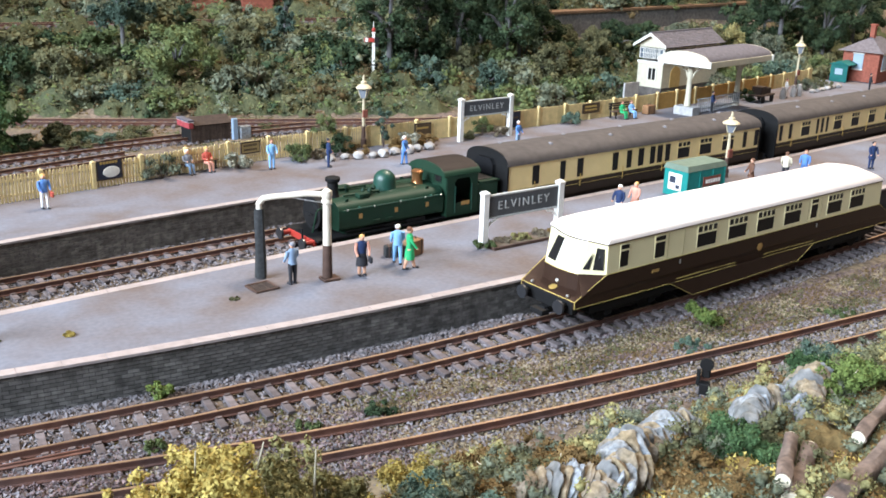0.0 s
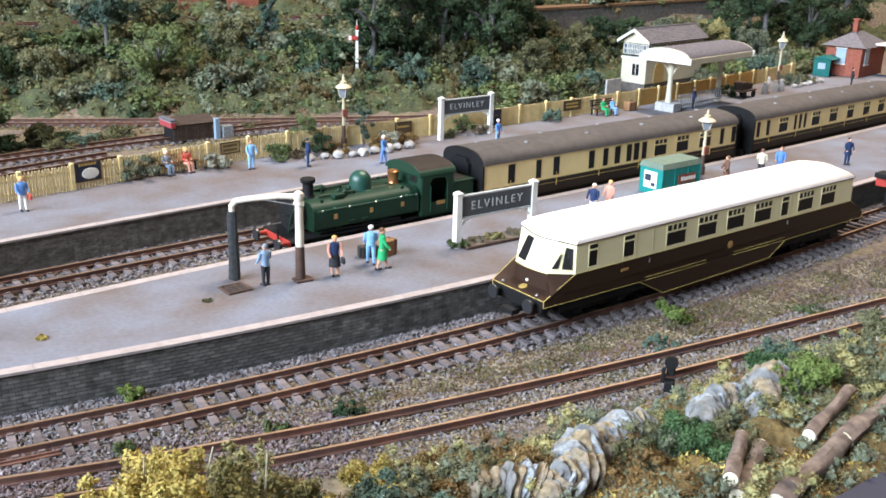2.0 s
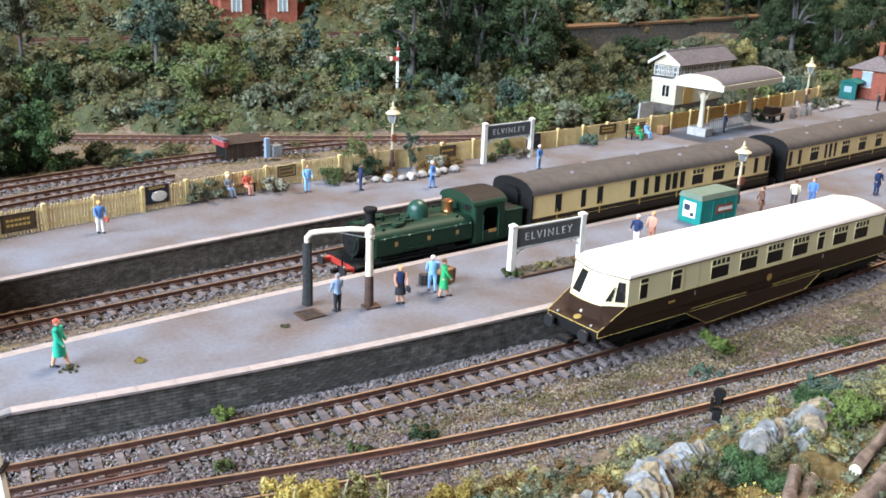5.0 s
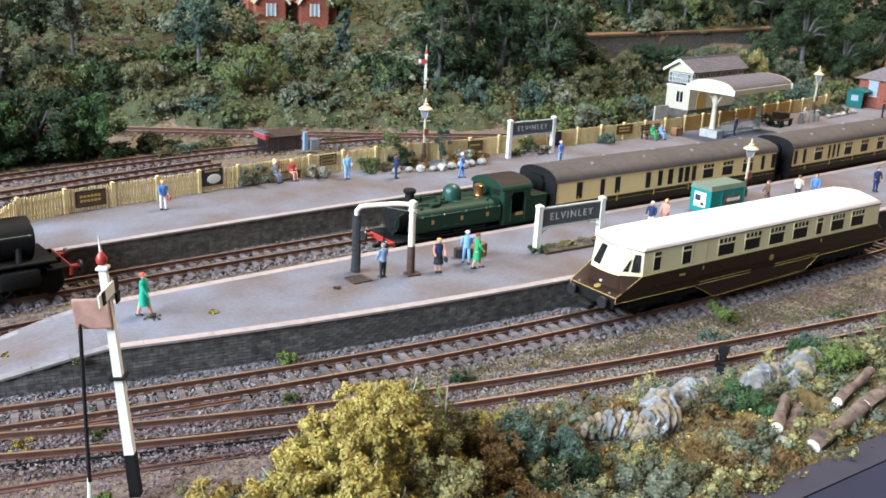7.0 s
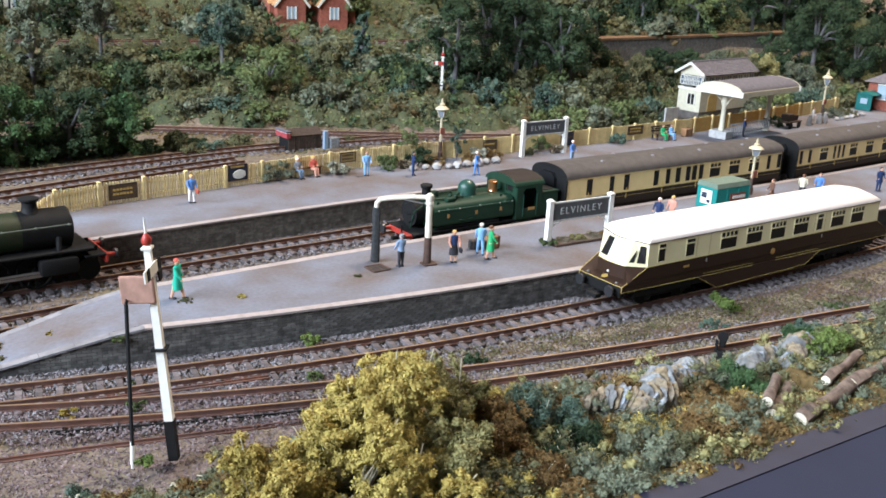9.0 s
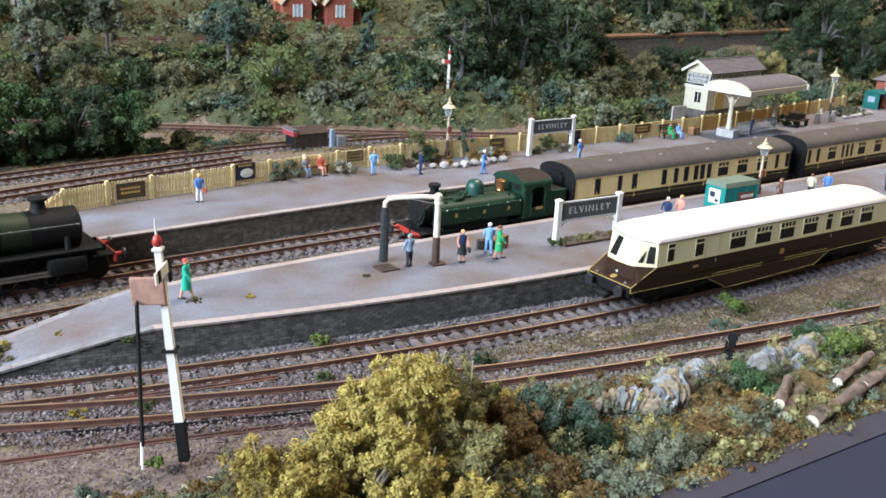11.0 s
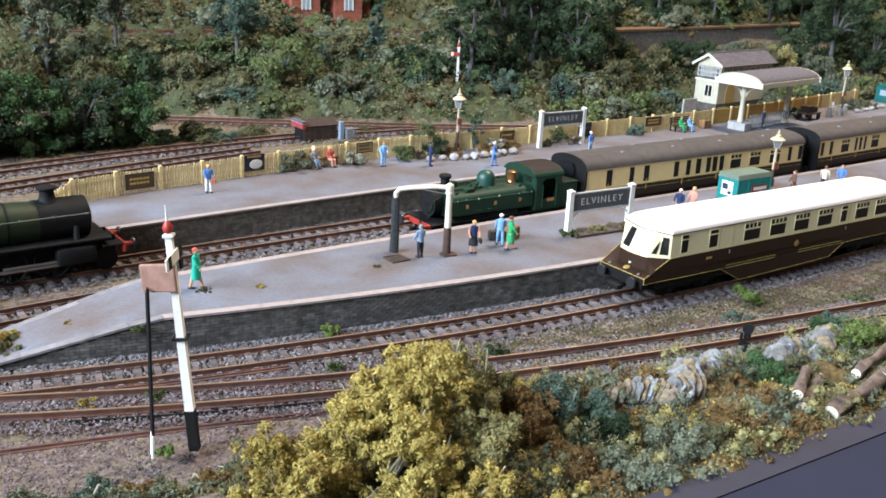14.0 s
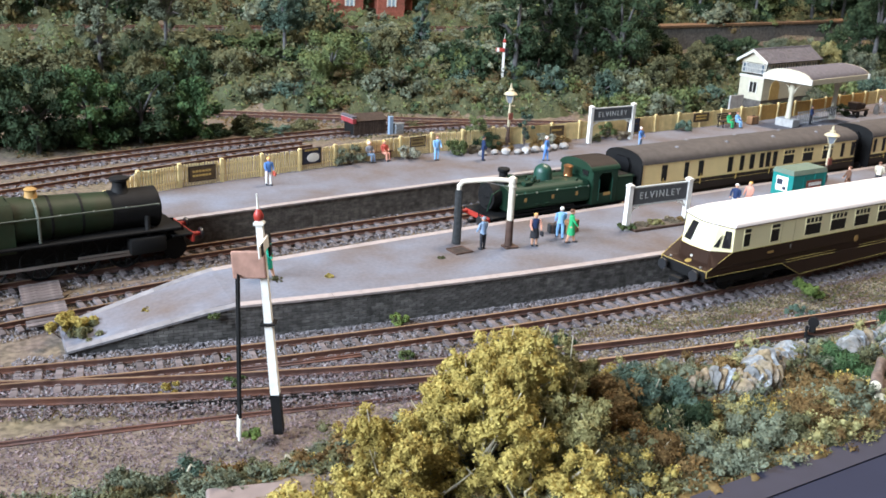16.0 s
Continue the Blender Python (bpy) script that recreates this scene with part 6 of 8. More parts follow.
def lineside_shed(at, rz):
    s = thing("shed", "low dark plank shed with a red and blue tarpaulin end", "shed", at, rz)
    Lx, Wy = 3.4, 1.9
    part("frame", box(B(), (Lx / 2, Wy / 2, 0.7), (Lx - 0.1, Wy - 0.1, 1.4)), "black", s)
    bm = B()
    for i in range(14):
        box(bm, (0.12 + i * 0.245, -0.02, 0.72), (0.225, 0.06, 1.44), 0.01)
    part("planks", bm, "wood_dark", s, "dark vertical planks")
    part("roof", loft(B(), [[(x, -0.15, 1.42), (x, Wy + 0.15, 1.42), (x, Wy / 2, 2.0)] for x in (0.3, Lx + 0.15)]), "wood_dark", s)
    for k, (m_, z0, z1_) in enumerate((("slate", 1.74, 1.92), ("stone_grey", 1.69, 1.74), ("tarp_red", 1.2, 1.69))):
        part("tarpaulin", box(B(), (0.0, Wy / 2, (z0 + z1_) / 2), (0.5 - 0.05 * k, Wy + 0.3, z1_ - z0), 0.02), m_, s, ("grey blue", "white", "red")[k] + " stripe of the tarpaulin")
    return s


lineside_shed((-1.7, 34.0, -0.2), 8).scale = (0.78, 0.78, 0.72)
bx = thing("relay_box", "pale grey lineside cabinet with a blue post", "cabinet", (1.2, 33.2, -0.1), 5)
part("body", box(B(), (0.25, 0, 0.45), (0.7, 0.5, 0.8), 0.04), "rock_blue", bx)
part("post", box(B(), (-0.4, 0, 0.7), (0.3, 0.3, 1.3), 0.02), "tarp_blue", bx, "pale blue post")


def notice_board(at, rz):
    n = thing("notice_board", "grey framed notice board behind the fence", "notice board", at, rz)
    part("board", box(B(), (0, 0, 1.7), (1.6, 0.1, 1.2), 0.02), "stone_grey", n)
    for x in (-0.7, 0.7):
        part("post", box(B(), (x, 0.08, 1.1), (0.12, 0.12, 2.4), 0.02), "stone_grey", n)


notice_board((29.5, 29.2, 0.3), 8)


def semaphore(at, h, rz, name_label, scale=1.0, board=False):
    s = thing("semaphore_signal", name_label, "railway signal", at, rz, group="semaphore signals")
    part("post_foot", loft(B(), [[(x * w, y * w, z) for x, y in ((-1, -1), (1, -1), (1, 1), (-1, 1))] for z, w in ((-0.3, 0.14), (0.95, 0.135))]), "black", s, "black painted foot of the post")
    part("post", loft(B(), [[(x * w, y * w, z) for x, y in ((-1, -1), (1, -1), (1, 1), (-1, 1))] for z, w in ((0.95, 0.125), (h, 0.09))]), "post_white", s, "white painted wooden post")
    part("finial", lathe(B(), [(0.05, h + 0.05), (0.13, h + 0.14), (0.145, h + 0.24), (0.10, h + 0.34), (0.04, h + 0.42)], (0, 0, 0), 12), "red_paint", s, "red ball finial", True)
    part("spike", rod(B(), (0, 0, h + 0.42), (0, 0, h + 0.85), 0.04, 0.012), "white_paint", s)
    part("cap", lathe(B(), [(0.2, h - 0.02), (0.2, h + 0.04), (0.06, h + 0.1)], (0, 0, 0), 4, pose(0, 0, 0, 0, 0, 45)), "white_paint", s, "white post cap")
    a = part("arm", box(B(), (-0.5 if board else -0.32, -0.17, h - 0.5), (1.15 if board else 0.75, 0.05, 0.32), 0.01, None), "red_paint" if not board else "white_paint", s, "signal arm")
    part("stripe", box(B(), (-0.8 if board else -0.5, -0.2, h - 0.5), (0.22, 0.03, 0.32)), "white_paint" if not board else "black", a)
    part("spectacle", box(box(B(), (0.25, -0.17, h - 0.5), (0.3, 0.06, 0.34), 0.03), (0.25, -0.17, h - 0.85), (0.28, 0.06, 0.3), 0.03), "black", s, "spectacle plate")
    part("bracket", box(B(), (0.0, 0.0, h * 0.52), (0.42, 0.42, 0.06), 0.01), "black", s)
    return s


# the near signal with its ladder
sg = semaphore((-19.32, -5.05, 0.2), 6.05, 62, "tall white semaphore signal with red finial and ladder", board=True)
sg.matrix_basis = Matrix.Translation((-19.32 * S, -5.05 * S, 0.2 * S)) @ Matrix.Rotation(radians(-4.6), 4, (0.53, 0.85, 0)) @ pose(0, 0, 0, 0, 0, 62)
lad = B()
for y in (-0.13, 0.13):
    rod(lad, (1.08, y, 0.45), (0.72, y, 4.7), 0.045, None, 6)
for k in range(13):
    q = k / 12
    rod(lad, (1.08 - 0.36 * q, -0.13, 0.45 + 4.25 * q), (1.08 - 0.36 * q, 0.13, 0.45 + 4.25 * q), 0.022, None, 5)
l_ob = part("ladder", lad, "black", sg, "thin black ladder")
l_ob.matrix_basis = pose(0, 0, 0, 0, 0, 112)
lf = B()
for y in (-0.13, 0.13):
    rod(lf, (1.16, y, -0.25), (1.08, y, 0.45), 0.05, None, 6)
part("ladder_foot", lf, "white_paint", sg, "white painted ladder foot").matrix_basis = pose(0, 0, 0, 0, 0, 112)
M["board_brown"] = material("board_brown", (0.30, 0.17, 0.13), 0.8, grain=0.2, wave=0.3)
part("platform_board", box(B(), (-0.34, -0.22, 4.95), (0.95, 0.12, 0.8), 0.05), "board_brown", sg, "plain brownish board on the post").matrix_basis = pose(0, 0, 0, 0, 0, -92)
semaphore((14.85, 41.8, 0.35), 4.9, -30, "distant white semaphore signal with a red arm on the bank")


def dwarf_signal(at, rz):
    d = thing("ground_signal", "small black ground signal beside the siding", "ground signal", at, rz)
    part("base", box(B(), (0, 0, 0.12), (0.3, 0.3, 0.5), 0.04), "black", d)
    part("disc", rod(B(), (-0.08, 0, 0.95), (0.02, 0, 0.95), 0.2, None, 18), "black", d, "black signal disc")
    part("lamp", box(B(), (0.16, 0, 0.75), (0.26, 0.26, 0.55), 0.05), "black", d)
    part("bracket", box(B(), (0, 0.2, 0.5), (0.12, 0.12, 0.5), 0.03), "black", d)


dwarf_signal((1.3, -5.75, -0.25), 40)


def buffer_stop(at, rz):
    b = thing("buffer_stop", "black buffer stop with a red beam at the track end", "buffer stop", at, rz)
    part("beam", box(B(), (0, 0, 1.15), (0.35, 2.6, 0.42), 0.03), "red_paint", b, "red painted beam")
    part("cap", box(B(), (0.1, 0, 1.5), (0.9, 2.7, 0.25), 0.04), "black", b)
    for y in (-0.75, 0.75):
        part("stay", box(B(), (0.25, y, 0.5), (0.35, 0.2, 1.3), 0.02), "black", b)


buffer_stop((25.6, float(T1(25.6)), 0), 10)


# ---- retaining wall, house, crossing ----
rw = thing("wall_upper", "dark stone retaining wall below the upper road on the hill", "wall", kind="structure")
part("wall", loft(B(), [[(x, 55.0 + 0.05 * (x - 40), z) for z in (1.0, 5.1 + 0.02 * (x - 40))] + [(x, 56.2 + 0.05 * (x - 40), z) for z in (5.1 + 0.02 * (x - 40), 1.0)] for x in (36, 48, 62, 84)]), "wall_stone", rw)
part("coping", loft(B(), [[(x, 54.85 + 0.05 * (x - 40), z + 0.02 * (x - 40)) for z in (5.1, 5.35)] + [(x, 57.0 + 0.05 * (x - 40), z + 0.02 * (x - 40)) for z in (5.35, 5.1)] for x in (36, 48, 62, 84)]), "wood_brown", rw, "rusty brown coping")
M["roof_tan"] = material("roof_tan", (0.34, 0.20, 0.10), 0.85, grain=0.2, wave=0.3, spread=0.15)


def house(at, rz, Lx=9.4, wall="red_brick", roof="roof_tan", label="red brick cottage with twin gables high among the trees", beams=False):
    h = thing("house", label, "house", at, rz)
    Wy, he, hr = 5.0, 2.6, 4.6
    part("wall", box(B(), (Lx / 2, Wy / 2, he / 2 - 0.5), (Lx, Wy, he + 1.0), 0.02), wall, h)
    part("gable", loft(B(), [[(x, 0, he), (x, Wy, he), (x, Wy / 2, hr)] for x in (0, Lx)]), wall, h)
    for s in (0, 1):
        slates(h, -0.3, Lx + 0.3, -0.4 if not s else Wy + 0.4, he - 0.3, Wy / 2, hr, roof, "roof", 9)
    for x in (2.0, 6.6):
        part("wing", loft(B(), [[(x - 1.5, y, -0.5), (x + 1.5, y, -0.5), (x + 1.5, y, 2.4), (x, y, 4.2), (x - 1.5, y, 2.4)] for y in (-1.2, 2.0)]), wall, h)
        for s in (-1, 1):
            bm = B()
            loft(bm, [[(x + s * 1.8, y, 2.1), (x, y, 4.25), (x, y, 4.45), (x + s * 1.9, y, 2.2)] for y in (-1.45, 2.2)])
            part("wing_roof", bm, roof, h)
            part("bargeboard", loft(B(), [[(x + s * 1.85, y, 2.0), (x, y, 4.2), (x, y, 4.5), (x + s * 1.95, y, 2.2)] for y in (-1.55, -1.46)]), "white_paint", h, "white bargeboard")
        w = part("window", box(B(), (x, -1.22, 1.5), (0.9, 0.06, 1.2), 0.01), "glass_pale", h)
        part("window_frame", box(box(box(B(), (x - 0.45, -1.26, 1.5), (0.14, 0.08, 1.3)), (x + 0.45, -1.26, 1.5), (0.14, 0.08, 1.3)), (x, -1.26, 1.5), (0.1, 0.08, 1.3)), "white_paint", w)
        if beams:
            bm = B()
            for dx in (-1.3, -0.7, 0.7, 1.3):
                box(bm, (x + dx, -1.22, 1.0), (0.14, 0.06, 2.8))
            box(bm, (x, -1.22, 2.3), (2.8, 0.06, 0.14))
            part("beam", bm, "black", h, "dark timber framing")
    part("chimney", box(B(), (4.3, Wy / 2, hr + 0.5), (0.8, 0.7, 1.6), 0.02), "red_brick", h)


house((8.6, 68.0, 5.3), -4)
house((-22.0, 70.0, 5.8), 4, 8.0, "white_paint", "slate", "white half-timbered cottage high among the trees", True)

xing = thing("board_crossing", "weathered grey timber crossing between the tracks", "crossing", kind="structure")
plank_mesh = finish("plank", box(B(), (0, 0, 0), (1.5, 0.26, 0.07), 0.01), "sleeper")
for line, offs in ((T3, (-0.38, -0.1, 0.18, 0.44)), (T2, (-0.38, -0.1, 0.18, 0.44)), (T2, (1.0, 1.3, 1.6, 1.9, 2.2, 2.5, 2.8)), (T2, (-1.0, -1.3))):
    for o_ in offs:
        q = new("plank", plank_mesh)
        q.parent = xing
        xx = -24.6
        q.matrix_basis = place(xx, float(line(xx)) + o_, -0.03, 9)

# ---- plants, ballast, foreground ----
def leaf(name, a, b, rough=0.9):
    """Foam foliage: crumbly, each clump with its own colour between a and b."""
    m = bpy.data.materials.new(name)
    m.use_nodes = True
    nt = m.node_tree
    N = nt.nodes.new
    p = nt.nodes["Principled BSDF"]
    p.inputs["Roughness"].default_value = rough
    p.inputs["Specular IOR Level"].default_value = 0.1
    info, isl, co = N("ShaderNodeObjectInfo"), N("ShaderNodeNewGeometry"), N("ShaderNodeTexCoord")
    fine, broad = N("ShaderNodeTexNoise"), N("ShaderNodeTexNoise")
    fine.inputs["Scale"].default_value, fine.inputs["Detail"].default_value = 76.2 / 0.16, 3.0
    broad.inputs["Scale"].default_value, broad.inputs["Detail"].default_value = 76.2 / 0.9, 2.0
    for n in (fine, broad):
        nt.links.new(co.outputs["Object"], n.inputs["Vector"])

    def plus(x, k, y):
        n = N("ShaderNodeMath")
        n.operation = "MULTIPLY_ADD"
        nt.links.new(x, n.inputs[0])
        n.inputs[1].default_value = k
        if isinstance(y, float):
            n.inputs[2].default_value = y
        else:
            nt.links.new(y, n.inputs[2])
        return n.outputs[0]
    f = plus(info.outputs["Random"], 0.35, -0.64)
    f = plus(isl.outputs["Random Per Island"], 0.24, f)
    f = plus(fine.outputs["Fac"], 1.0, f)
    f = plus(broad.outputs["Fac"], 0.7, f)
    mix = N("ShaderNodeMix")
    mix.data_type = "RGBA"
    mix.inputs["A"].default_value, mix.inputs["B"].default_value = (*a, 1), (*b, 1)
    nt.links.new(f, mix.inputs["Factor"])
    nt.links.new(mix.outputs["Result"], p.inputs["Base Color"])
    bp = N("ShaderNodeBump")
    bp.inputs["Strength"].default_value, bp.inputs["Distance"].default_value = 1.0, 0.10 * S
    nt.links.new(fine.outputs["Fac"], bp.inputs["Height"])
    nt.links.new(bp.outputs["Normal"], p.inputs["Normal"])
    M[name] = m


leaf("leaf_olive", (0.0273, 0.0286, 0.0117), (0.2, 0.195, 0.105))
leaf("leaf_green", (0.0195, 0.0325, 0.013), (0.17, 0.205, 0.085))
leaf("leaf_dark", (0.007, 0.014, 0.007), (0.066, 0.1, 0.052))
leaf("leaf_blue", (0.0195, 0.0358, 0.0273), (0.14, 0.2, 0.15))
leaf("leaf_grey", (0.0325, 0.0377, 0.0221), (0.255, 0.28, 0.195))
leaf("leaf_yellow", (0.115, 0.078, 0.017), (0.56, 0.45, 0.14))
leaf("leaf_rust", (0.0488, 0.0292, 0.0117), (0.28, 0.18, 0.075))
leaf("leaf_umber", (0.0228, 0.0169, 0.0084), (0.17, 0.125, 0.06))
leaf("leaf_bright", (0.0325, 0.0585, 0.0143), (0.22, 0.28, 0.085))
leaf("leaf_fresh", (0.0104, 0.0234, 0.0091), (0.10, 0.175, 0.075))
leaf("straw", (0.115, 0.09, 0.062), (0.32, 0.27, 0.19))
# Bank undergrowth, its colour darkened to stand for shade between tufts.
leaf("leaf_bank_shade", (0.0084, 0.0123, 0.0065), (0.095, 0.105, 0.056))
leaf("leaf_front", (0.0325, 0.0221, 0.0091), (0.20, 0.14, 0.06))
leaf("leaf_moss", (0.0553, 0.0494, 0.0169), (0.42, 0.385, 0.175))
leaf("flower", (0.06, 0.075, 0.04), (0.48, 0.46, 0.38))
M["bark"] = material("bark", (0.11, 0.105, 0.105), 0.9, grain=0.25, wave=0.3)
M["bark_brown"] = material("bark_brown", (0.13, 0.095, 0.08), 0.9, grain=0.4, wave=0.25, bump=0.8, bump_wave=0.2, stain=0.4, stain_color=(0.20, 0.16, 0.13), stain_wave=0.8)
M["cut_wood"] = material("cut_wood", (0.62, 0.55, 0.42), 0.8, grain=0.2, wave=0.15)
M["twig"] = material("twig", (0.42, 0.37, 0.27), 0.9, grain=0.2, wave=0.2)
M["rock"] = material("rock", (0.14, 0.135, 0.122), 0.9, grain=0.45, wave=0.25, stain=0.75, stain_color=(0.14, 0.15, 0.17), stain_wave=0.7, bump=0.7, bump_wave=0.15)
M["fascia"] = material("fascia", (0.015, 0.018, 0.038), 0.75, grain=0.08, wave=2.0)
M["fascia_rim"] = material("fascia_rim", (0.027, 0.027, 0.043), 0.6, grain=0.1, wave=1.0)

rng = np.random.default_rng(7)
OCT = np.array([(1, 0, 0), (-1, 0, 0), (0, 1, 0), (0, -1, 0), (0, 0, 1), (0, 0, -1)], float)
OCT_F = np.array([(0, 2, 4), (2, 1, 4), (1, 3, 4), (3, 0, 4), (2, 0, 5), (1, 2, 5), (3, 1, 5), (0, 3, 5)])
TET = np.array([(1, 0, -0.4), (-0.5, 0.87, -0.4), (-0.5, -0.87, -0.4), (0, 0, 0.9)], float)
TET_F = np.array([(0, 1, 3), (1, 2, 3), (2, 0, 3), (0, 2, 1)])


def lumps(centres, sizes, flat=1.0, shape="oct", rough=0.45):
    """Vertices and faces of many small irregular bodies."""
    base, fac = (OCT, OCT_F) if shape == "oct" else (TET, TET_F)
    n, k = len(centres), len(base)
    q = rng.normal(size=(n, 4))
    q /= np.linalg.norm(q, axis=1)[:, None]
    w, x, y, z = q.T
    R = np.stack([np.stack([1 - 2 * (y * y + z * z), 2 * (x * y - z * w), 2 * (x * z + y * w)], -1),
                  np.stack([2 * (x * y + z * w), 1 - 2 * (x * x + z * z), 2 * (y * z - x * w)], -1),
                  np.stack([2 * (x * z - y * w), 2 * (y * z + x * w), 1 - 2 * (x * x + y * y)], -1)], 1)
    b = base[None] * (1 + rough * rng.uniform(-1, 1, (n, k, 1))) * np.array([1, rng.uniform(0.6, 1), 1])
    v = np.einsum("nij,nkj->nki", R, b) * np.asarray(sizes)[:, None, None]
    v[..., 2] *= flat
    v += np.asarray(centres)[:, None, :]
    f = (fac[None] + (np.arange(n) * k)[:, None, None]).reshape(-1, 3)
    return v.reshape(-1, 3), f


def lump_mesh(name, centres, sizes, mat, flat=1.0, shape="oct"):
    v, f = lumps(centres, sizes, flat, shape)
    me = bpy.data.meshes.new(name)
    me.from_pydata((v * S).tolist(), [], f.tolist())
    me.materials.append(M[mat])
    return me


def ico(sub_):
    bm = bmesh.new()
    bmesh.ops.create_icosphere(bm, subdivisions=sub_, radius=1.0)
    bm.verts.ensure_lookup_table()
    v, f = np.array([tuple(q.co) for q in bm.verts]), np.array([[q.index for q in g.verts] for g in bm.faces])
    bm.free()
    return v, f


ICO = {1: ico(1), 2: ico(2)}


def blobs(centres, radii, sub_=2, rough=0.22, flat=0.9):
    """Lumpy foam bodies."""
    base, fac = ICO[sub_]
    n, k = len(centres), len(base)
    v = base[None] * np.clip(1 + rough * rng.normal(size=(n, k, 1)), 0.3, 1.6) * np.asarray(radii)[:, None, None]
    v[..., 2] *= flat
    v += np.asarray(centres)[:, None, :]
    return v.reshape(-1, 3), (fac[None] + (np.arange(n) * k)[:, None, None]).reshape(-1, 3)


def flakes(centres, sizes, normals, loose=0.75):
    """Single leaves or foam flakes: small uneven triangles that face roughly along the normals."""
    n = len(centres)
    d = np.asarray(normals) + loose * rng.normal(size=(n, 3))
    d /= np.linalg.norm(d, axis=1)[:, None]
    t = np.cross(d, rng.normal(size=(n, 3)))
    t /= np.linalg.norm(t, axis=1)[:, None] + 1e-9
    b = np.cross(d, t)
    ang = np.array([0, 2.1, 4.2])[None] + rng.uniform(-0.5, 0.5, (n, 3))
    r = np.asarray(sizes)[:, None] * rng.uniform(0.7, 1.35, (n, 3))
    v = np.asarray(centres)[:, None, :] + (r * np.cos(ang))[..., None] * t[:, None] + (r * np.sin(ang))[..., None] * b[:, None]
    return v.reshape(-1, 3), np.arange(3 * n).reshape(n, 3)


def flake_mesh(name, pts, sizes, mat):
    """Loose flakes lying on the ground."""
    v, f = flakes(pts, sizes, np.tile((-0.1, -0.35, 1.0), (len(pts), 1)), 0.7)
    me = bpy.data.meshes.new(name)
    me.from_pydata((v * S).tolist(), [], f.tolist())
    me.materials.append(M[mat])
    return me


def foam_crown(name, mat, balls, n, size, sub_=1, shrink=0.6, thick=0.5):
    """Foam clumps with a skin of many loose flakes."""
    pts, nor = crown_points(n, balls, thick)
    v1, f1 = blobs([q[:3] for q in balls], [q[3] * shrink for q in balls], sub_, 0.24, 0.9)
    v2, f2 = flakes(pts, rng.uniform(*size, n), nor)
    me = bpy.data.meshes.new(name)
    me.from_pydata((np.concatenate([v1, v2]) * S).tolist(), [], np.concatenate([f1, f2 + len(v1)]).tolist())
    me.polygons.foreach_set("use_smooth", [True] * len(f1) + [False] * len(f2))
    me.materials.append(M[mat])
    return me


def crown_points(n, balls, thick=0.35):
    """Places on the skins of several overlapping balls (x, y, z, r) and the way out: an uneven crown with gaps."""
    r = np.array([b[3] for b in balls])
    pick = rng.choice(len(balls), n, p=r ** 2 / (r ** 2).sum())
    d = rng.normal(size=(n, 3))
    d /= np.linalg.norm(d, axis=1)[:, None]
    d[:, 2] = np.where((d[:, 2] < -0.3) & (rng.random(n) < 0.7), -d[:, 2], d[:, 2])
    c = np.array([b[:3] for b in balls])[pick]
    bump_ = 1 + 0.25 * np.sin(5 * d[:, 0] + pick) * np.sin(4 * d[:, 1] + 2 * pick) * np.sin(5 * d[:, 2])
    return c + d * (r[pick] * bump_ * (1.12 - thick * rng.random(n) ** 1.5))[:, None], d


def crown_balls(w, h, count, base=0.0, grow=(0.28, 0.5)):
    out = []
    for i in range(count):
        a, q = rng.uniform(0, 2 * math.pi), rng.uniform(0, 1) ** 0.6
        z = base + h * rng.uniform(0.15, 0.85)
        k = 1 - abs((z - base) / h - 0.45)
        out.append((w * q * k * math.cos(a), w * q * k * math.sin(a), z, rng.uniform(*grow) * min(w, h)))
    return out


KINDS = []
for mat in ("leaf_olive", "leaf_green", "leaf_olive", "leaf_dark", "leaf_blue", "leaf_grey"):
    for v_ in range(2):
        KINDS.append((mat, foam_crown("crown", mat, crown_balls(1.15, 1.2, 30, -0.1, (0.12, 0.27)), 1800, (0.04, 0.095))))
stem_bm = B()
for i in range(5):
    a = i * 1.3
    rod(stem_bm, (0, 0, -0.3), (0.4 * math.cos(a), 0.4 * math.sin(a), 0.75), 0.05, 0.02, 5)
stem_mesh = finish("stem", stem_bm, "bark_brown")
BUSH_LABEL = {"leaf_olive": "olive green foam bush on the bank", "leaf_green": "mid green foam bush on the bank", "leaf_dark": "dark green foam bush on the bank",
              "leaf_blue": "blue green foam bush on the bank", "leaf_grey": "grey green foam bush on the bank"}


def bush(x, y, w, h, kind=None, z=None):
    mat, me = KINDS[kind if kind is not None else int(rng.integers(len(KINDS)))]
    zz = ground_z(x, y) - 0.1 if z is None else z
    b = thing("bush", BUSH_LABEL[mat], "bush", (x, y, zz), rng.uniform(0, 360), group="bushes on the wooded bank")
    b.scale = (w, w, h)
    for nm, m_ in (("crown", me), ("stem", stem_mesh)):
        o = new(nm, m_)
        o.parent = b
    return b


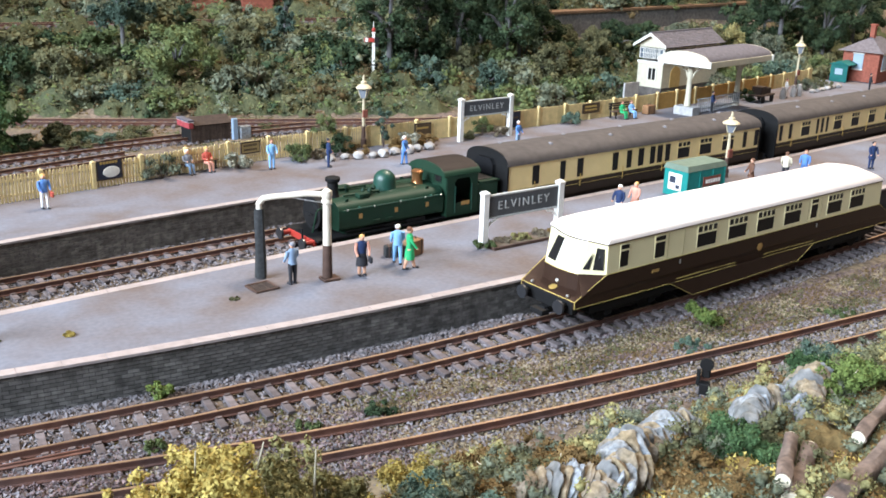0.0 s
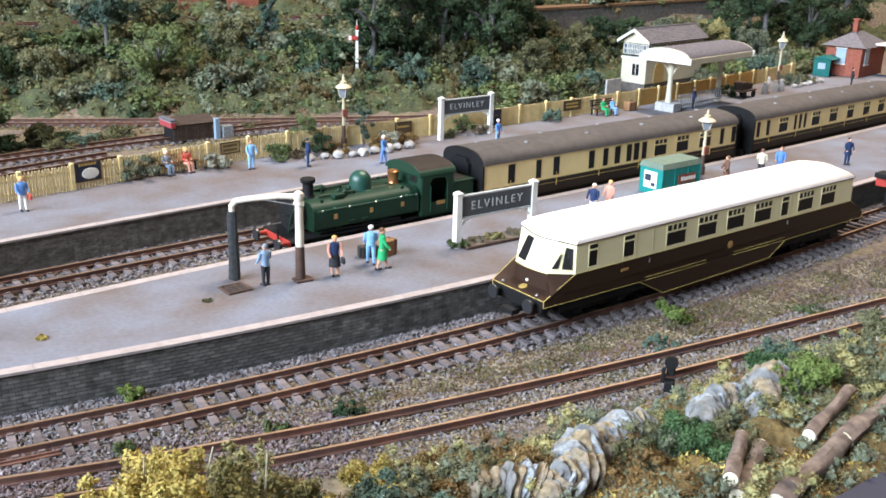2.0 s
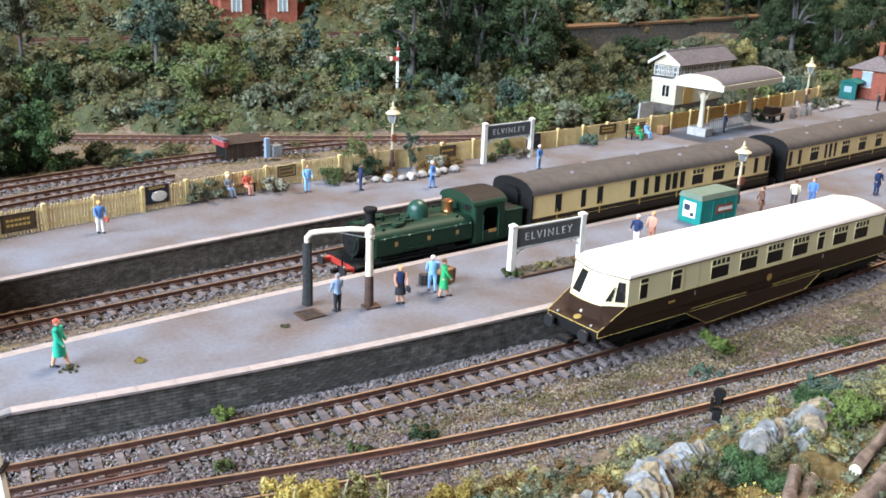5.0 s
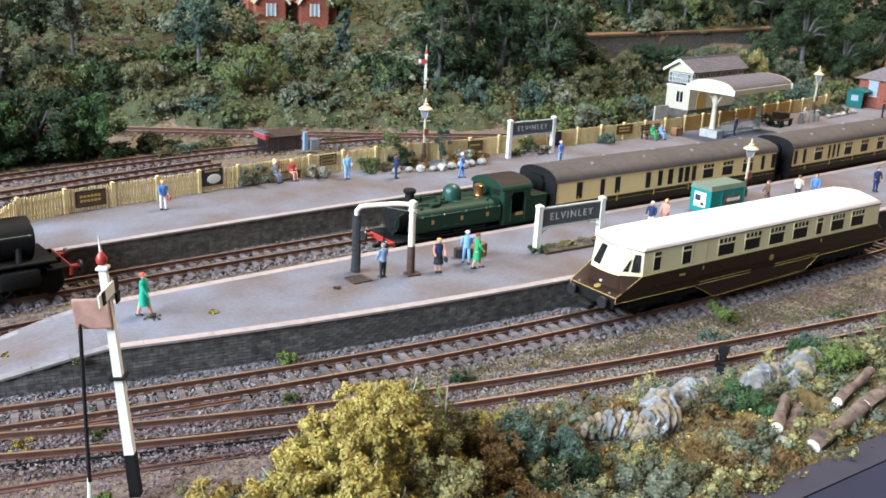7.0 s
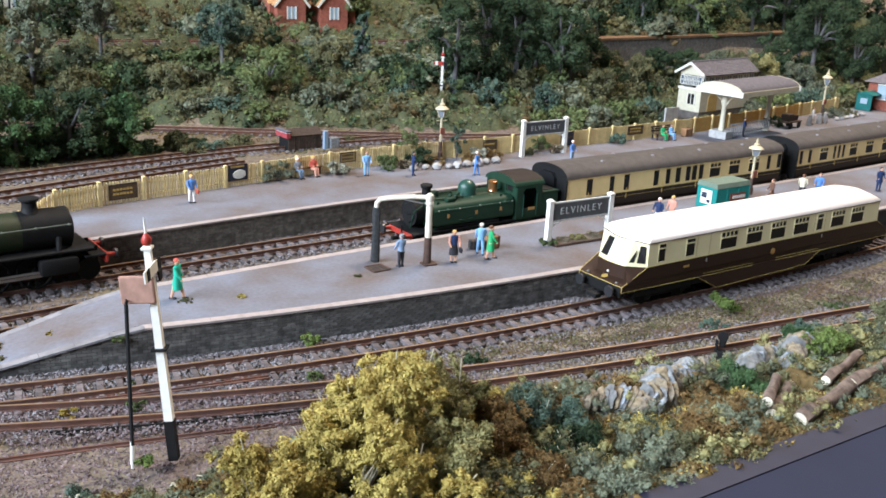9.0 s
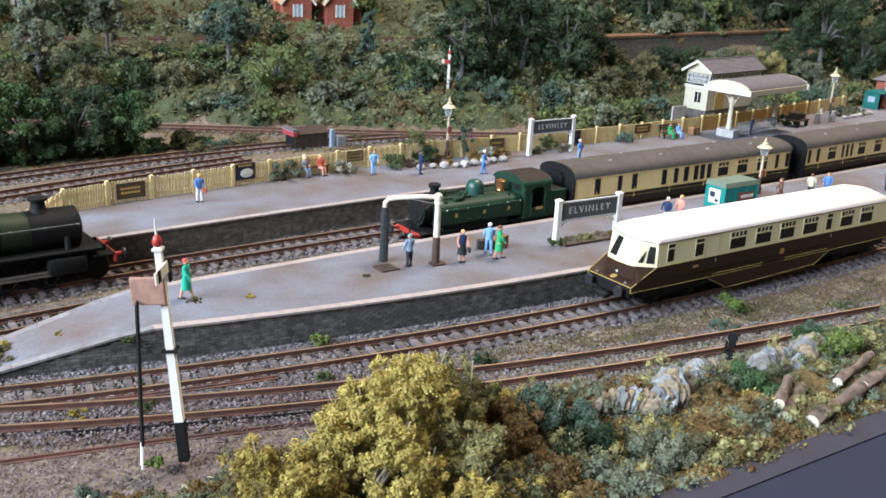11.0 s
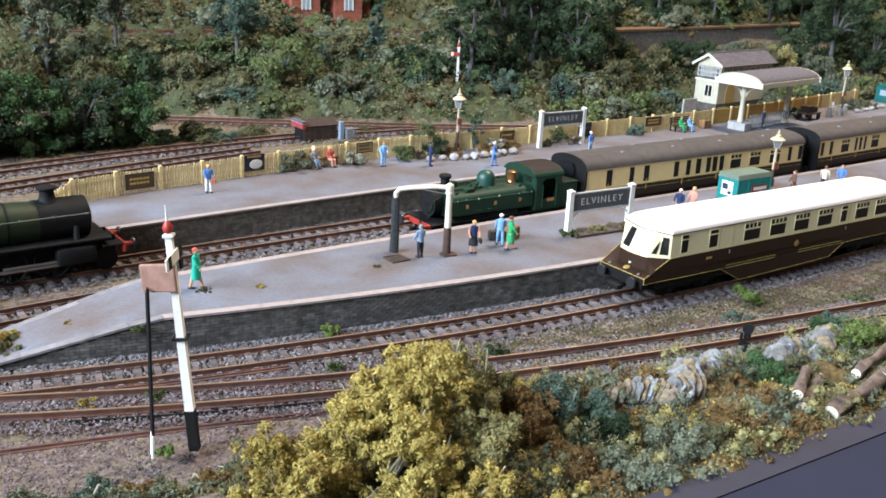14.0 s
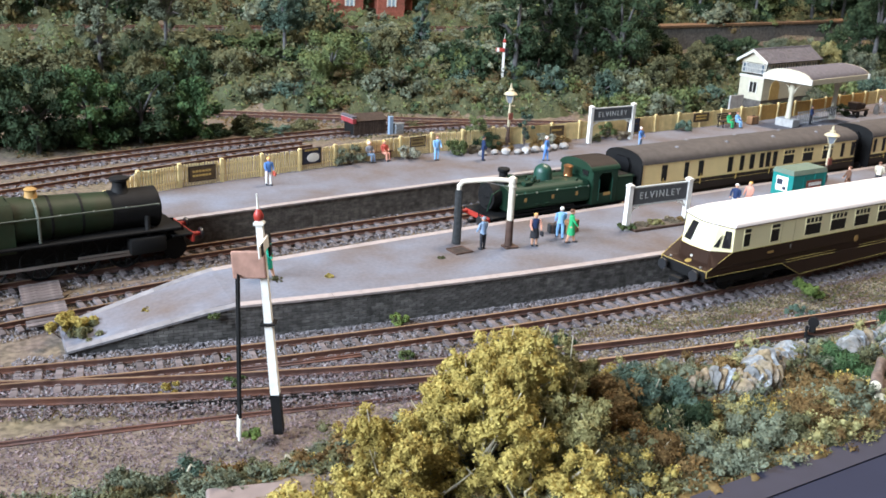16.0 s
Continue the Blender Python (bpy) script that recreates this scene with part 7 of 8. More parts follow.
def tree(x, y, w, h, mat, label, n=1500, trunk=0.5, bark="bark", size=(0.07, 0.17), z=None, lean=0.0, low=0.05):
    """A tapered trunk, forking limbs and a crown of many small clumps."""
    zz = ground_z(x, y) - 0.1 if z is None else z
    t = thing("tree", label, "tree", (x, y, zz), rng.uniform(0, 360), group="trees of the wooded bank")
    balls = crown_balls(w, h * (1 - low), 44, h * low, (0.12, 0.26) if w < h * 0.8 else (0.10, 0.2))
    bm = B()
    fork = h * trunk
    rod(bm, (0, 0, -0.4), (lean, 0.1, fork), 0.03 * h, 0.02 * h, 9)
    for bx_, by_, bz_, br_ in balls[:8]:
        mid = Vector((lean, 0.1, fork)).lerp(Vector((bx_, by_, bz_)), 0.5) + Vector((0, 0, 0.15 * h * 0.3))
        rod(bm, (lean, 0.1, fork * 0.95), mid, 0.02 * h, 0.014 * h, 6)
        rod(bm, mid, (bx_, by_, bz_), 0.014 * h, 0.005 * h, 5)
    part("trunk", bm, bark, t, "branching trunk")
    o = new("crown", foam_crown("crown", mat, balls, n * 2, size))
    o.parent = t
    return t


# the wooded bank
made = 0
while made < 200:
    x = rng.uniform(-33, 62)
    hb = float(hill_base(x))
    y = hb + (rng.uniform(0.6, 24) if made < 170 else rng.uniform(26, 46))
    if 56.6 < y < 64.2 and x < 34 or 53.5 < y < 57.5 and x > 34 or x > 34 and y < 46 or abs(x - 14.6) < 1.7 and y < 42.4:
        continue
    h_ = y - hb
    w = rng.uniform(1.1, 2.3) * (1 + h_ / 50)
    bush(x, y, w, w * rng.uniform(0.6, 1.15))
    made += 1
for i in range(46):
    x = rng.uniform(-30, 80)
    y = rng.uniform(65, 92)
    tree(x, y, rng.uniform(1.8, 3.0), rng.uniform(3.5, 6.0), ("leaf_green", "leaf_dark", "leaf_olive", "leaf_blue")[i % 4], "bushy model tree on the wooded bank", 1400, size=(0.10, 0.22))
for i in range(14):
    tree(rng.uniform(46, 96), rng.uniform(56, 84), rng.uniform(2.8, 3.8), rng.uniform(6.5, 9.0), ("leaf_dark", "leaf_green", "leaf_dark")[i % 3], "broad dark model tree on the wooded bank", 1800, size=(0.10, 0.24))
for x, y, w, h, mat, lab, low in [
        (-13.2, 35.9, 2.3, 4.6, "leaf_fresh", "leafy dark green tree beside the curving track", -0.05), (-16.2, 35.3, 2.4, 5.2, "leaf_dark", "dense dark green tree beside the curving track", -0.05),
        (-19.4, 34.9, 2.5, 5.6, "leaf_fresh", "leafy dark green tree beside the curving track", -0.05), (-22.6, 34.0, 2.6, 6.0, "leaf_dark", "dense dark green tree beside the curving track", -0.05),
        (-25.5, 35.0, 2.8, 6.6, "leaf_dark", "dense dark green tree beside the curving track", -0.05), (-9.0, 36.6, 0.9, 1.5, "leaf_olive", "low olive shrub tree between the tracks", -0.05),
        (-16.2, 53.0, 2.1, 8.4, "leaf_grey", "tall pale olive tree on the bank", 0.12), (-18.6, 50.4, 2.2, 5.0, "leaf_olive", "broad olive tree on the bank", 0.0), (-10.5, 55.4, 2.0, 6.6, "leaf_grey", "pale grey green tree with a thin grey trunk", 0.36),
        (-1.2, 51.6, 2.3, 7.4, "leaf_blue", "blue green tree with a long dark trunk", 0.46), (1.5, 47.2, 2.9, 4.7, "leaf_green", "broad spreading green tree low on the bank", 0.02), (12.2, 52.5, 0.95, 6.4, "leaf_blue", "slim blue green tree on the bank", 0.2),
        (4.6, 55.2, 0.85, 3.8, "leaf_dark", "slim dark tree on the bank", 0.1), (8.4, 51.2, 1.8, 3.2, "leaf_olive", "olive tree on the bank", 0.0), (-13.4, 49.6, 2.1, 4.0, "leaf_olive", "olive yellow tree on the bank", 0.0), (-6.4, 50.0, 1.9, 3.2, "leaf_olive", "olive tree on the bank", 0.0),
        (17.6, 44.5, 2.7, 9.6, "leaf_dark", "tall dark tree on the bank", 0.16), (21.6, 45.6, 2.8, 9.8, "leaf_dark", "tall dark tree on the bank", 0.12), (24.6, 45.2, 2.3, 9.4, "leaf_dark", "tall dark tree with grey forked trunk", 0.12), (28.0, 43.2, 3.3, 9.2, "leaf_dark", "tall dark tree with grey forked trunk", 0.2),
        (26.0, 47.5, 2.6, 10.0, "leaf_dark", "tall dark tree on the bank", 0.2), (31.0, 45.5, 2.5, 8.6, "leaf_dark", "tall dark tree on the bank", 0.25), (19.4, 41.0, 1.7, 3.0, "leaf_blue", "blue green bush tree behind the fence", 0.0), (24.0, 39.4, 1.6, 3.0, "leaf_blue", "blue green bush tree below the forked trunk", 0.0),
        (30.5, 40.0, 2.0, 4.2, "leaf_olive", "olive tree behind the fence", 0.0), (43.5, 47.4, 2.3, 4.4, "leaf_dark", "dark olive tree below the stone wall", 0.0), (39.0, 45.0, 2.0, 4.2, "leaf_olive", "dull olive tree below the stone wall", 0.0),
        (52.0, 44.5, 2.6, 5.2, "leaf_olive", "olive tree behind the signal box", 0.0), (56.5, 46.0, 2.6, 4.6, "leaf_moss", "yellow green tree behind the signal box", 0.0), (66.5, 47.2, 3.4, 10.5, "leaf_dark", "tall dark tree with a thick grey trunk", 0.38), (61.0, 44.0, 2.4, 4.6, "leaf_grey", "grey green tree behind the huts", 0.0),
        (71.0, 45.0, 3.4, 9.0, "leaf_dark", "tall dark tree behind the huts", 0.15), (76.0, 48.0, 3.6, 9.0, "leaf_dark", "tall dark tree behind the huts", 0.1), (61.5, 59.5, 3.2, 8.6, "leaf_dark", "tall dark tree above the stone wall", 0.0), (68.0, 58.5, 3.4, 9.0, "leaf_dark", "tall dark tree above the stone wall", 0.0), (75.0, 60.0, 3.6, 9.0, "leaf_dark", "tall dark tree above the stone wall", 0.0), (82.0, 58.0, 3.8, 9.5, "leaf_dark", "tall dark tree above the stone wall", 0.0), (69.5, 52.0, 3.2, 8.5, "leaf_dark", "tall dark tree before the stone wall", 0.0), (76.5, 52.5, 3.4, 8.5, "leaf_dark", "tall dark tree before the stone wall", 0.0), (84.0, 51.0, 3.6, 9.0, "leaf_dark", "tall dark tree before the stone wall", 0.0), (62.5, 49.5, 2.6, 5.5, "leaf_dark", "dark tree below the stone wall", 0.0), (36.0, 49.5, 2.4, 5.2, "leaf_dark", "dark tree below the stone wall", 0.0), (33.5, 53.0, 2.6, 7.5, "leaf_dark", "tall dark tree at the end of the stone wall", 0.0), (30.0, 50.0, 2.6, 8.0, "leaf_dark", "tall dark tree on the bank", 0.1), (41.0, 52.6, 1.8, 2.6, "leaf_olive", "low olive tree against the stone wall", 0.0), (47.0, 52.8, 1.9, 2.4, "leaf_olive", "low olive tree against the stone wall", 0.0), (52.5, 53.0, 2.0, 2.8, "leaf_dark", "low dark tree against the stone wall", 0.0), (58.0, 53.2, 2.1, 2.8, "leaf_grey", "low grey green tree against the stone wall", 0.0)]:
    tree(x, y, w, h, mat, lab, 3600, low=low, trunk=max(0.4, low + 0.12), size=(0.06, 0.14))
for x, y, w, h in ((-14.0, 36.4, 1.3, 1.1), (-16.4, 36.2, 1.5, 1.4), (-18.2, 36.6, 1.6, 1.5), (-20.2, 36.0, 1.5, 1.3), (-22.6, 35.8, 1.7, 1.5), (-25.2, 36.6, 1.8, 1.7), (-12.6, 37.6, 1.3, 1.0), (-27.6, 37.2, 1.9, 1.9)):
    bush(x, y, w, h, 6 if w < 1.6 else 7)
for i, (x, y) in enumerate([(48, 38), (50.2, 37.2), (52.6, 38.2), (55, 37.6), (58, 38), (61, 38.2), (64, 38.6), (67.5, 39), (49, 41), (53, 41.4), (57, 41), (62, 41.6), (67, 42.2), (24, 36.2), (26.8, 35.4), (29.4, 36.6), (31.6, 35.8), (34.4, 37), (26, 38.6), (30, 39), (33, 39.6)]):
    bush(x, y, rng.uniform(1.7, 2.3), rng.uniform(1.6, 2.5), (10, 2, 0, 8, 11, 4, 3)[i % 7])


for x, y, w, h, k in ((37.2, 33.6, 1.2, 0.9, 6), (39.4, 34.2, 1.3, 1.0, 0), (41.6, 34.8, 1.2, 0.9, 7), (-8.2, 35.2, 0.9, 0.7, 0), (-6.6, 35.9, 1.0, 0.6, 9), (-5.0, 36.4, 0.8, 0.6, 1), (-11.0, 36.2, 1.1, 0.8, 6), (-4.0, 37.6, 1.0, 0.6, 4), (-7.4, 37.4, 0.9, 0.6, 7), (4.2, 36.6, 0.7, 0.5, 0)):
    bush(x, y, w, h, k)


def shrub(x, y, z, w, h, mat, label, n=500, size=(0.03, 0.085), name="shrub", balls=6):
    s = thing(name, label, "shrub", (x, y, z), rng.uniform(0, 360), group="platform shrubs and weeds")
    o = new("foliage", foam_crown("foliage", mat, crown_balls(w, h, balls * 3, 0.0, (0.14, 0.3)), int(n * 5), (size[0] * 0.7, size[1] * 0.75)))
    o.parent = s
    bm = B()
    for i in range(5):
        a = i * 1.26 + x
        rod(bm, (0, 0, -0.05), (w * 0.5 * math.cos(a), w * 0.5 * math.sin(a), h * 0.7), 0.025, 0.01, 4)
    part("stem", bm, "bark_brown", s)
    return s


for x, y, w, h, mat, lab in [(-7.1, 20.75, 1.05, 1.15, "leaf_grey", "pale olive shrub beside the bench"), (-3.3, 21.25, 0.75, 0.75, "flower", "shrub covered in white flowers by the fence"), (0.2, 21.7, 0.8, 0.85, "leaf_green", "rounded green shrub by the fence"),
                             (2.7, 22.4, 0.9, 1.1, "leaf_dark", "dark shrub in the rockery"), (5.7, 22.8, 0.55, 2.5, "leaf_blue", "tall blue green climber beside the lamp"), (2.5, 23.2, 0.9, 3.1, "leaf_green", "tall green shrub behind the fence"),
                             (7.0, 22.4, 0.7, 0.9, "flower", "pale flowering shrub in the rockery"), (8.2, 22.6, 0.8, 0.6, "leaf_rust", "brown dry plant in the rockery"), (3.7, 21.9, 0.6, 0.5, "leaf_rust", "brown dry plant by the rockery stones"), (11.4, 22.9, 0.7, 0.5, "leaf_olive", "low olive plants below the sign"), (1.4, 21.9, 0.7, 0.45, "straw", "dry straw coloured plants in the rockery"), (6.4, 22.0, 0.8, 0.6, "leaf_rust", "brown dry plant in the rockery"), (13.6, 23.1, 0.8, 0.55, "straw", "pale dry flowers below the sign"),
                             (12.6, 23.4, 0.6, 1.2, "leaf_green", "green shrub behind the station sign"), (20.0, 24.2, 0.8, 0.75, "leaf_blue", "grey blue shrub by the fence"), (-18.4, 18.9, 0.7, 0.9, "leaf_grey", "grey green shrub in the fence corner"),
                             (0.75, 5.25, 0.4, 0.35, "leaf_green", "green weed at the foot of the sign post"), (48.0, 28.8, 1.2, 0.9, "leaf_grey", "grey garden shrub by the platform garden"), (50.5, 29.2, 1.2, 0.8, "leaf_olive", "olive garden shrub by the platform garden"), (38.5, 26.6, 1.0, 0.9, "leaf_dark", "dark shrub by the fence")]:
    shrub(x, y, PZ - 0.03, w, h, mat, lab)
for x, y, z, w, h, mat, lab in [(-12.8, 1.1, -0.2, 0.42, 0.62, "leaf_bright", "bright green weed at the foot of the platform wall"), (5.3, -1.75, -0.25, 0.75, 0.6, "leaf_bright", "bright green weed beside the railcar"),
                                (-7.6, -2.5, -0.3, 0.6, 0.35, "leaf_dark", "dark green weed between the tracks"), (-9.8, -2.4, -0.3, 0.5, 0.3, "leaf_green", "green weed between the tracks"), (-13.6, -1.5, -0.3, 0.3, 0.4, "leaf_green", "green weed beside the rail"),
                                (10.2, -3.6, -0.3, 0.7, 0.35, "leaf_green", "green weed beside the siding"), (3.4, -3.2, -0.3, 0.6, 0.3, "leaf_blue", "blue green weed beside the siding"), (-24.3, 4.3, -0.2, 1.25, 0.8, "leaf_yellow", "yellow green bush at the foot of the ramp"),
                                (-23.4, 3.6, -0.2, 0.8, 0.6, "leaf_olive", "olive bush at the foot of the ramp"), (-14.5, 3.75, PZ - 0.02, 0.22, 0.1, "leaf_yellow", "small yellow weed in the platform"), (-9.4, 4.4, PZ - 0.02, 0.2, 0.06, "leaf_olive", "small weed in the platform"),
                                (-16.6, 4.1, PZ - 0.03, 0.35, 0.1, "leaf_olive", "flat weed patch on the platform"), (-21.4, 4.0, PZ - 0.72, 0.25, 0.2, "leaf_yellow", "yellow green weed on the ramp"), (-19.5, 1.95, PZ - 0.3, 0.3, 0.12, "leaf_green", "green moss at the platform edge"),
                                (-21.6, -1.0, -0.3, 0.5, 0.25, "leaf_yellow", "yellow green weed between the rails"), (-19.6, -1.2, -0.3, 0.45, 0.25, "leaf_green", "green weed between the rails"), (-20.2, -5.4, 0.1, 0.3, 0.3, "leaf_bright", "bright green weed at the signal ladder"),
                                (-19.6, 0.2, -0.3, 0.6, 0.16, "leaf_green", "green weed inside the near track"), (1.7, 5.3, PZ + 0.05, 0.4, 0.22, "straw", "dry straw coloured flowers in the planter"), (2.6, 5.4, PZ + 0.05, 0.45, 0.25, "leaf_moss", "dry olive plants in the planter"), (3.5, 5.45, PZ + 0.05, 0.4, 0.28, "straw", "dry straw coloured flowers in the planter"), (4.2, 5.5, PZ + 0.05, 0.3, 0.2, "leaf_rust", "dry brown plants in the planter"), (-7.8, 15.6, -0.3, 0.2, 0.4, "leaf_green", "small weed below the far platform")]:
    shrub(x, y, z, w, h, mat, lab, int(250 * (1 + 4 * w * w)), (0.03, 0.075), "weed", 5)

# rockery stones on the far platform
for i, (x, y, r) in enumerate([(1.6, 20.9, 0.34), (2.5, 21.0, 0.30), (3.2, 20.8, 0.38), (4.0, 20.7, 0.30), (4.6, 20.7, 0.42), (5.4, 20.9, 0.36), (6.2, 20.9, 0.46), (7.0, 21.2, 0.36), (7.8, 21.3, 0.40), (47.4, 27.4, 0.3), (48.4, 27.7, 0.34), (49.3, 27.9, 0.28), (50.2, 28.1, 0.34), (51.2, 28.4, 0.3), (52.2, 28.6, 0.34)]):
    st = thing("stone", "pale rounded stone edging the platform garden", "stone", (x, y, PZ), i * 40, group="rockery stones")
    bm = B()
    q = bmesh.ops.create_icosphere(bm, subdivisions=2, radius=r * 0.8)
    for v in bm.verts:
        v.co *= 1 + 0.35 * noise.noise(v.co * 3 / r + Vector((i, 0, 0)))
        v.co.z = v.co.z * 0.75 + r * 0.45
    part("stone_body", bm, "stone_white", st, "", True)
for i, (x, y) in enumerate([(42.4, 26.2), (44.1, 26.6), (44.9, 26.7)]):
    ch = thing("milk_churn", "pale metal milk churn on the far platform", "milk churn", (x, y, PZ), 0, group="milk churns")
    part("body", lathe(B(), [(0.24, 0), (0.24, 0.55), (0.14, 0.75), (0.14, 0.82), (0.19, 0.86), (0.15, 0.92)], (0, 0, 0), 12), "stone_white", ch, "", True)
tr = thing("luggage_trolley", "dark loaded luggage trolley on the far platform", "trolley", (39.6, 25.9, PZ), 14)
part("deck", box(B(), (0, 0, 0.55), (2.2, 1.1, 0.12), 0.02), "wood_dark", tr)
part("load", box(box(B(), (-0.4, 0, 0.9), (0.9, 0.8, 0.6), 0.05), (0.55, 0.05, 0.82), (0.7, 0.7, 0.45), 0.05), "wood_dark", tr, "dark stacked parcels")
for x in (-0.7, 0.7):
    for y in (-0.5, 0.5):
        part("wheel", rod(B(), (x, y - 0.04, 0.28), (x, y + 0.04, 0.28), 0.28, None, 14), "black", tr)

# ballast and ground cover
def strewn(name, label, line, x0, x1, half, n, size, mat, z=-0.27, flat=0.8, shape="oct", heap=0.0, patch=0.0):
    xs = rng.uniform(x0, x1, n)
    off = rng.uniform(-half, half, n)
    if patch:
        keep = np.array([noise.noise(Vector((a * 0.6, b * 0.9, patch))) > 0.0 for a, b in zip(xs, off)])
        xs, off, n = xs[keep], off[keep], int(keep.sum())
    ys = np.array([float(line(a)) for a in xs]) + off
    zs = z + heap * np.maximum(0, 1 - np.abs(off) / half) + rng.uniform(-0.05, 0.03, n) - 0.03
    pts = np.stack([xs, ys, zs], 1)
    o = new(name, lump_mesh(name, pts, rng.uniform(*size, n) * 1.15, mat, flat, "tet") if mat in ("ballast", "grit") else flake_mesh(name, pts, rng.uniform(*size, n), mat))
    return tagged(o, label, "ballast" if mat in ("ballast", "grit") else "ground cover", kind="stuff")


for line, x0, x1, n, z_ in ((T1, -26, -12, 6500, -0.175), (T1, -12, 24, 9500, -0.235), (T3, -28, 0, 7500, -0.22), (T2, -28, -4, 6500, -0.22)):
    strewn("ballast", "loose grey granite ballast between the sleepers", line, x0, x1, 1.75, n, (0.035, 0.075), "ballast", z_)
strewn("ballast", "loose grey ballast of the siding", T0, -27, 14, 1.5, 9000, (0.03, 0.07), "ballast", -0.19)
strewn("ballast", "purple grey grit of the siding", T0, -27, -8, 1.7, 9000, (0.02, 0.06), "grit", -0.17, shape="tet")
strewn("ballast", "purple grey grit between the tracks", lambda x: (T1(x) + T0(x)) / 2, -27, -15, 0.9, 4000, (0.02, 0.06), "grit", -0.17, shape="tet")
strewn("ballast", "loose grey ballast of the background tracks", T4, -30, 6, 1.6, 3000, (0.06, 0.12), "ballast", -0.195)
strewn("ballast", "loose grey ballast of the background tracks", T4B, -30, -6, 1.6, 2200, (0.06, 0.12), "ballast", -0.195)
strewn("ballast", "pale gravel heaped along the platform wall", lambda x: T1(x) + 1.35, -23, 0, 0.3, 3800, (0.04, 0.09), "ballast", -0.2, heap=0.1)
strewn("ground_cover", "brown grit between the tracks", lambda x: (T1(x) + T0(x)) / 2 - 0.2, -16, 24, 1.5, 15000, (0.02, 0.05), "grit", -0.25)
strewn("ground_cover", "olive brown scatter between the tracks", lambda x: (T1(x) + T0(x)) / 2 - 0.2, -16, 24, 1.2, 14000, (0.025, 0.06), "leaf_front", -0.24)
strewn("ground_cover", "dry straw coloured scatter between the tracks", lambda x: (T1(x) + T0(x)) / 2 - 0.2, -16, 22, 1.0, 22000, (0.025, 0.06), "straw", -0.24, 0.8, patch=11.0)
strewn("ground_cover", "green scatter between the tracks", lambda x: (T1(x) + T0(x)) / 2 - 0.2, -16, 24, 1.05, 26000, (0.025, 0.06), "leaf_olive", -0.24, 0.8, patch=2.0)
strewn("ground_cover", "green scatter beside the siding", lambda x: T0(x) + 0.9, 0, 26, 1.6, 26000, (0.025, 0.06), "leaf_olive", -0.25, 0.8, patch=6.0)
strewn("ground_cover", "straw scatter inside the siding", T0, -14, 24, 1.3, 14000, (0.025, 0.06), "straw", -0.2, 0.8, shape="tet")


def cover(name, label, x0, x1, y0, y1, n, size, mat, lift=0.0, patch=0.0):
    xs, ys = rng.uniform(x0, x1, n), rng.uniform(y0, y1, n)
    if patch:
        keep = np.array([noise.noise(Vector((a * 0.5, b * 0.5, patch))) > 0.02 for a, b in zip(xs, ys)])
        xs, ys = xs[keep], ys[keep]
    zs = np.array([ground_z(a, b) for a, b in zip(xs, ys)]) + lift
    pts = np.stack([xs, ys, zs], 1)
    o = new(name, lump_mesh(name, pts, rng.uniform(*size, len(xs)), mat, 0.8, "tet") if mat in ("ballast", "grit") else flake_mesh(name, pts, rng.uniform(*size, len(xs)), mat))
    return tagged(o, label, "ground cover", kind="stuff")


cover("ground_cover", "coarse purple brown grit on the bare earth", -27, -12, -8.6, -2.2, 22000, (0.025, 0.065), "grit", 0.0)
cover("ground_cover", "brown leaf litter along the front edge", -27, 14, -14.9, -5.6, 30000, (0.025, 0.06), "leaf_rust", 0.0, 1.0)
cover("ground_cover", "grey stony scatter along the front edge", -27, 10, -9.0, -3.6, 6000, (0.02, 0.05), "ballast", 0.0)
cover("ground_cover", "olive scatter along the front edge", -27, 16, -14.9, -5.6, 20000, (0.025, 0.06), "leaf_olive", 0.0, 5.0)
def mound(x, y, amp, wave):
    """Height of the low growth over the ground, in uneven hummocks with gaps."""
    v = Vector((x / wave, y / wave, 4.0))
    return amp * (0.30 + 0.85 * noise.noise(v) + 0.5 * noise.noise(v * 2.3) + 0.4 * noise.noise(v * 5.1))


def carpet(label, x0, x1, y0, y1, step, mat, amp, wave, ok):
    """A hummocky foam sheet over the ground."""
    nx, ny = int((x1 - x0) / step), int((y1 - y0) / step)
    vs = []
    for j in range(ny + 1):
        for i in range(nx + 1):
            x, y = x0 + (i + rng.uniform(-0.3, 0.3)) * step, y0 + (j + rng.uniform(-0.3, 0.3)) * step
            vs.append((x * S, y * S, (ground_z(x, y) + (mound(x, y, amp, wave) if ok(x, y) else -0.5)) * S))
    fs = [(j * (nx + 1) + i, j * (nx + 1) + i + 1, (j + 1) * (nx + 1) + i + 1, (j + 1) * (nx + 1) + i) for j in range(ny) for i in range(nx)]
    me = bpy.data.meshes.new("scrub")
    me.from_pydata(vs, [], fs)
    me.polygons.foreach_set("use_smooth", [True] * len(me.polygons))
    me.materials.append(M[mat])
    return tagged(new("scrub", me), label, "scrub", kind="stuff")


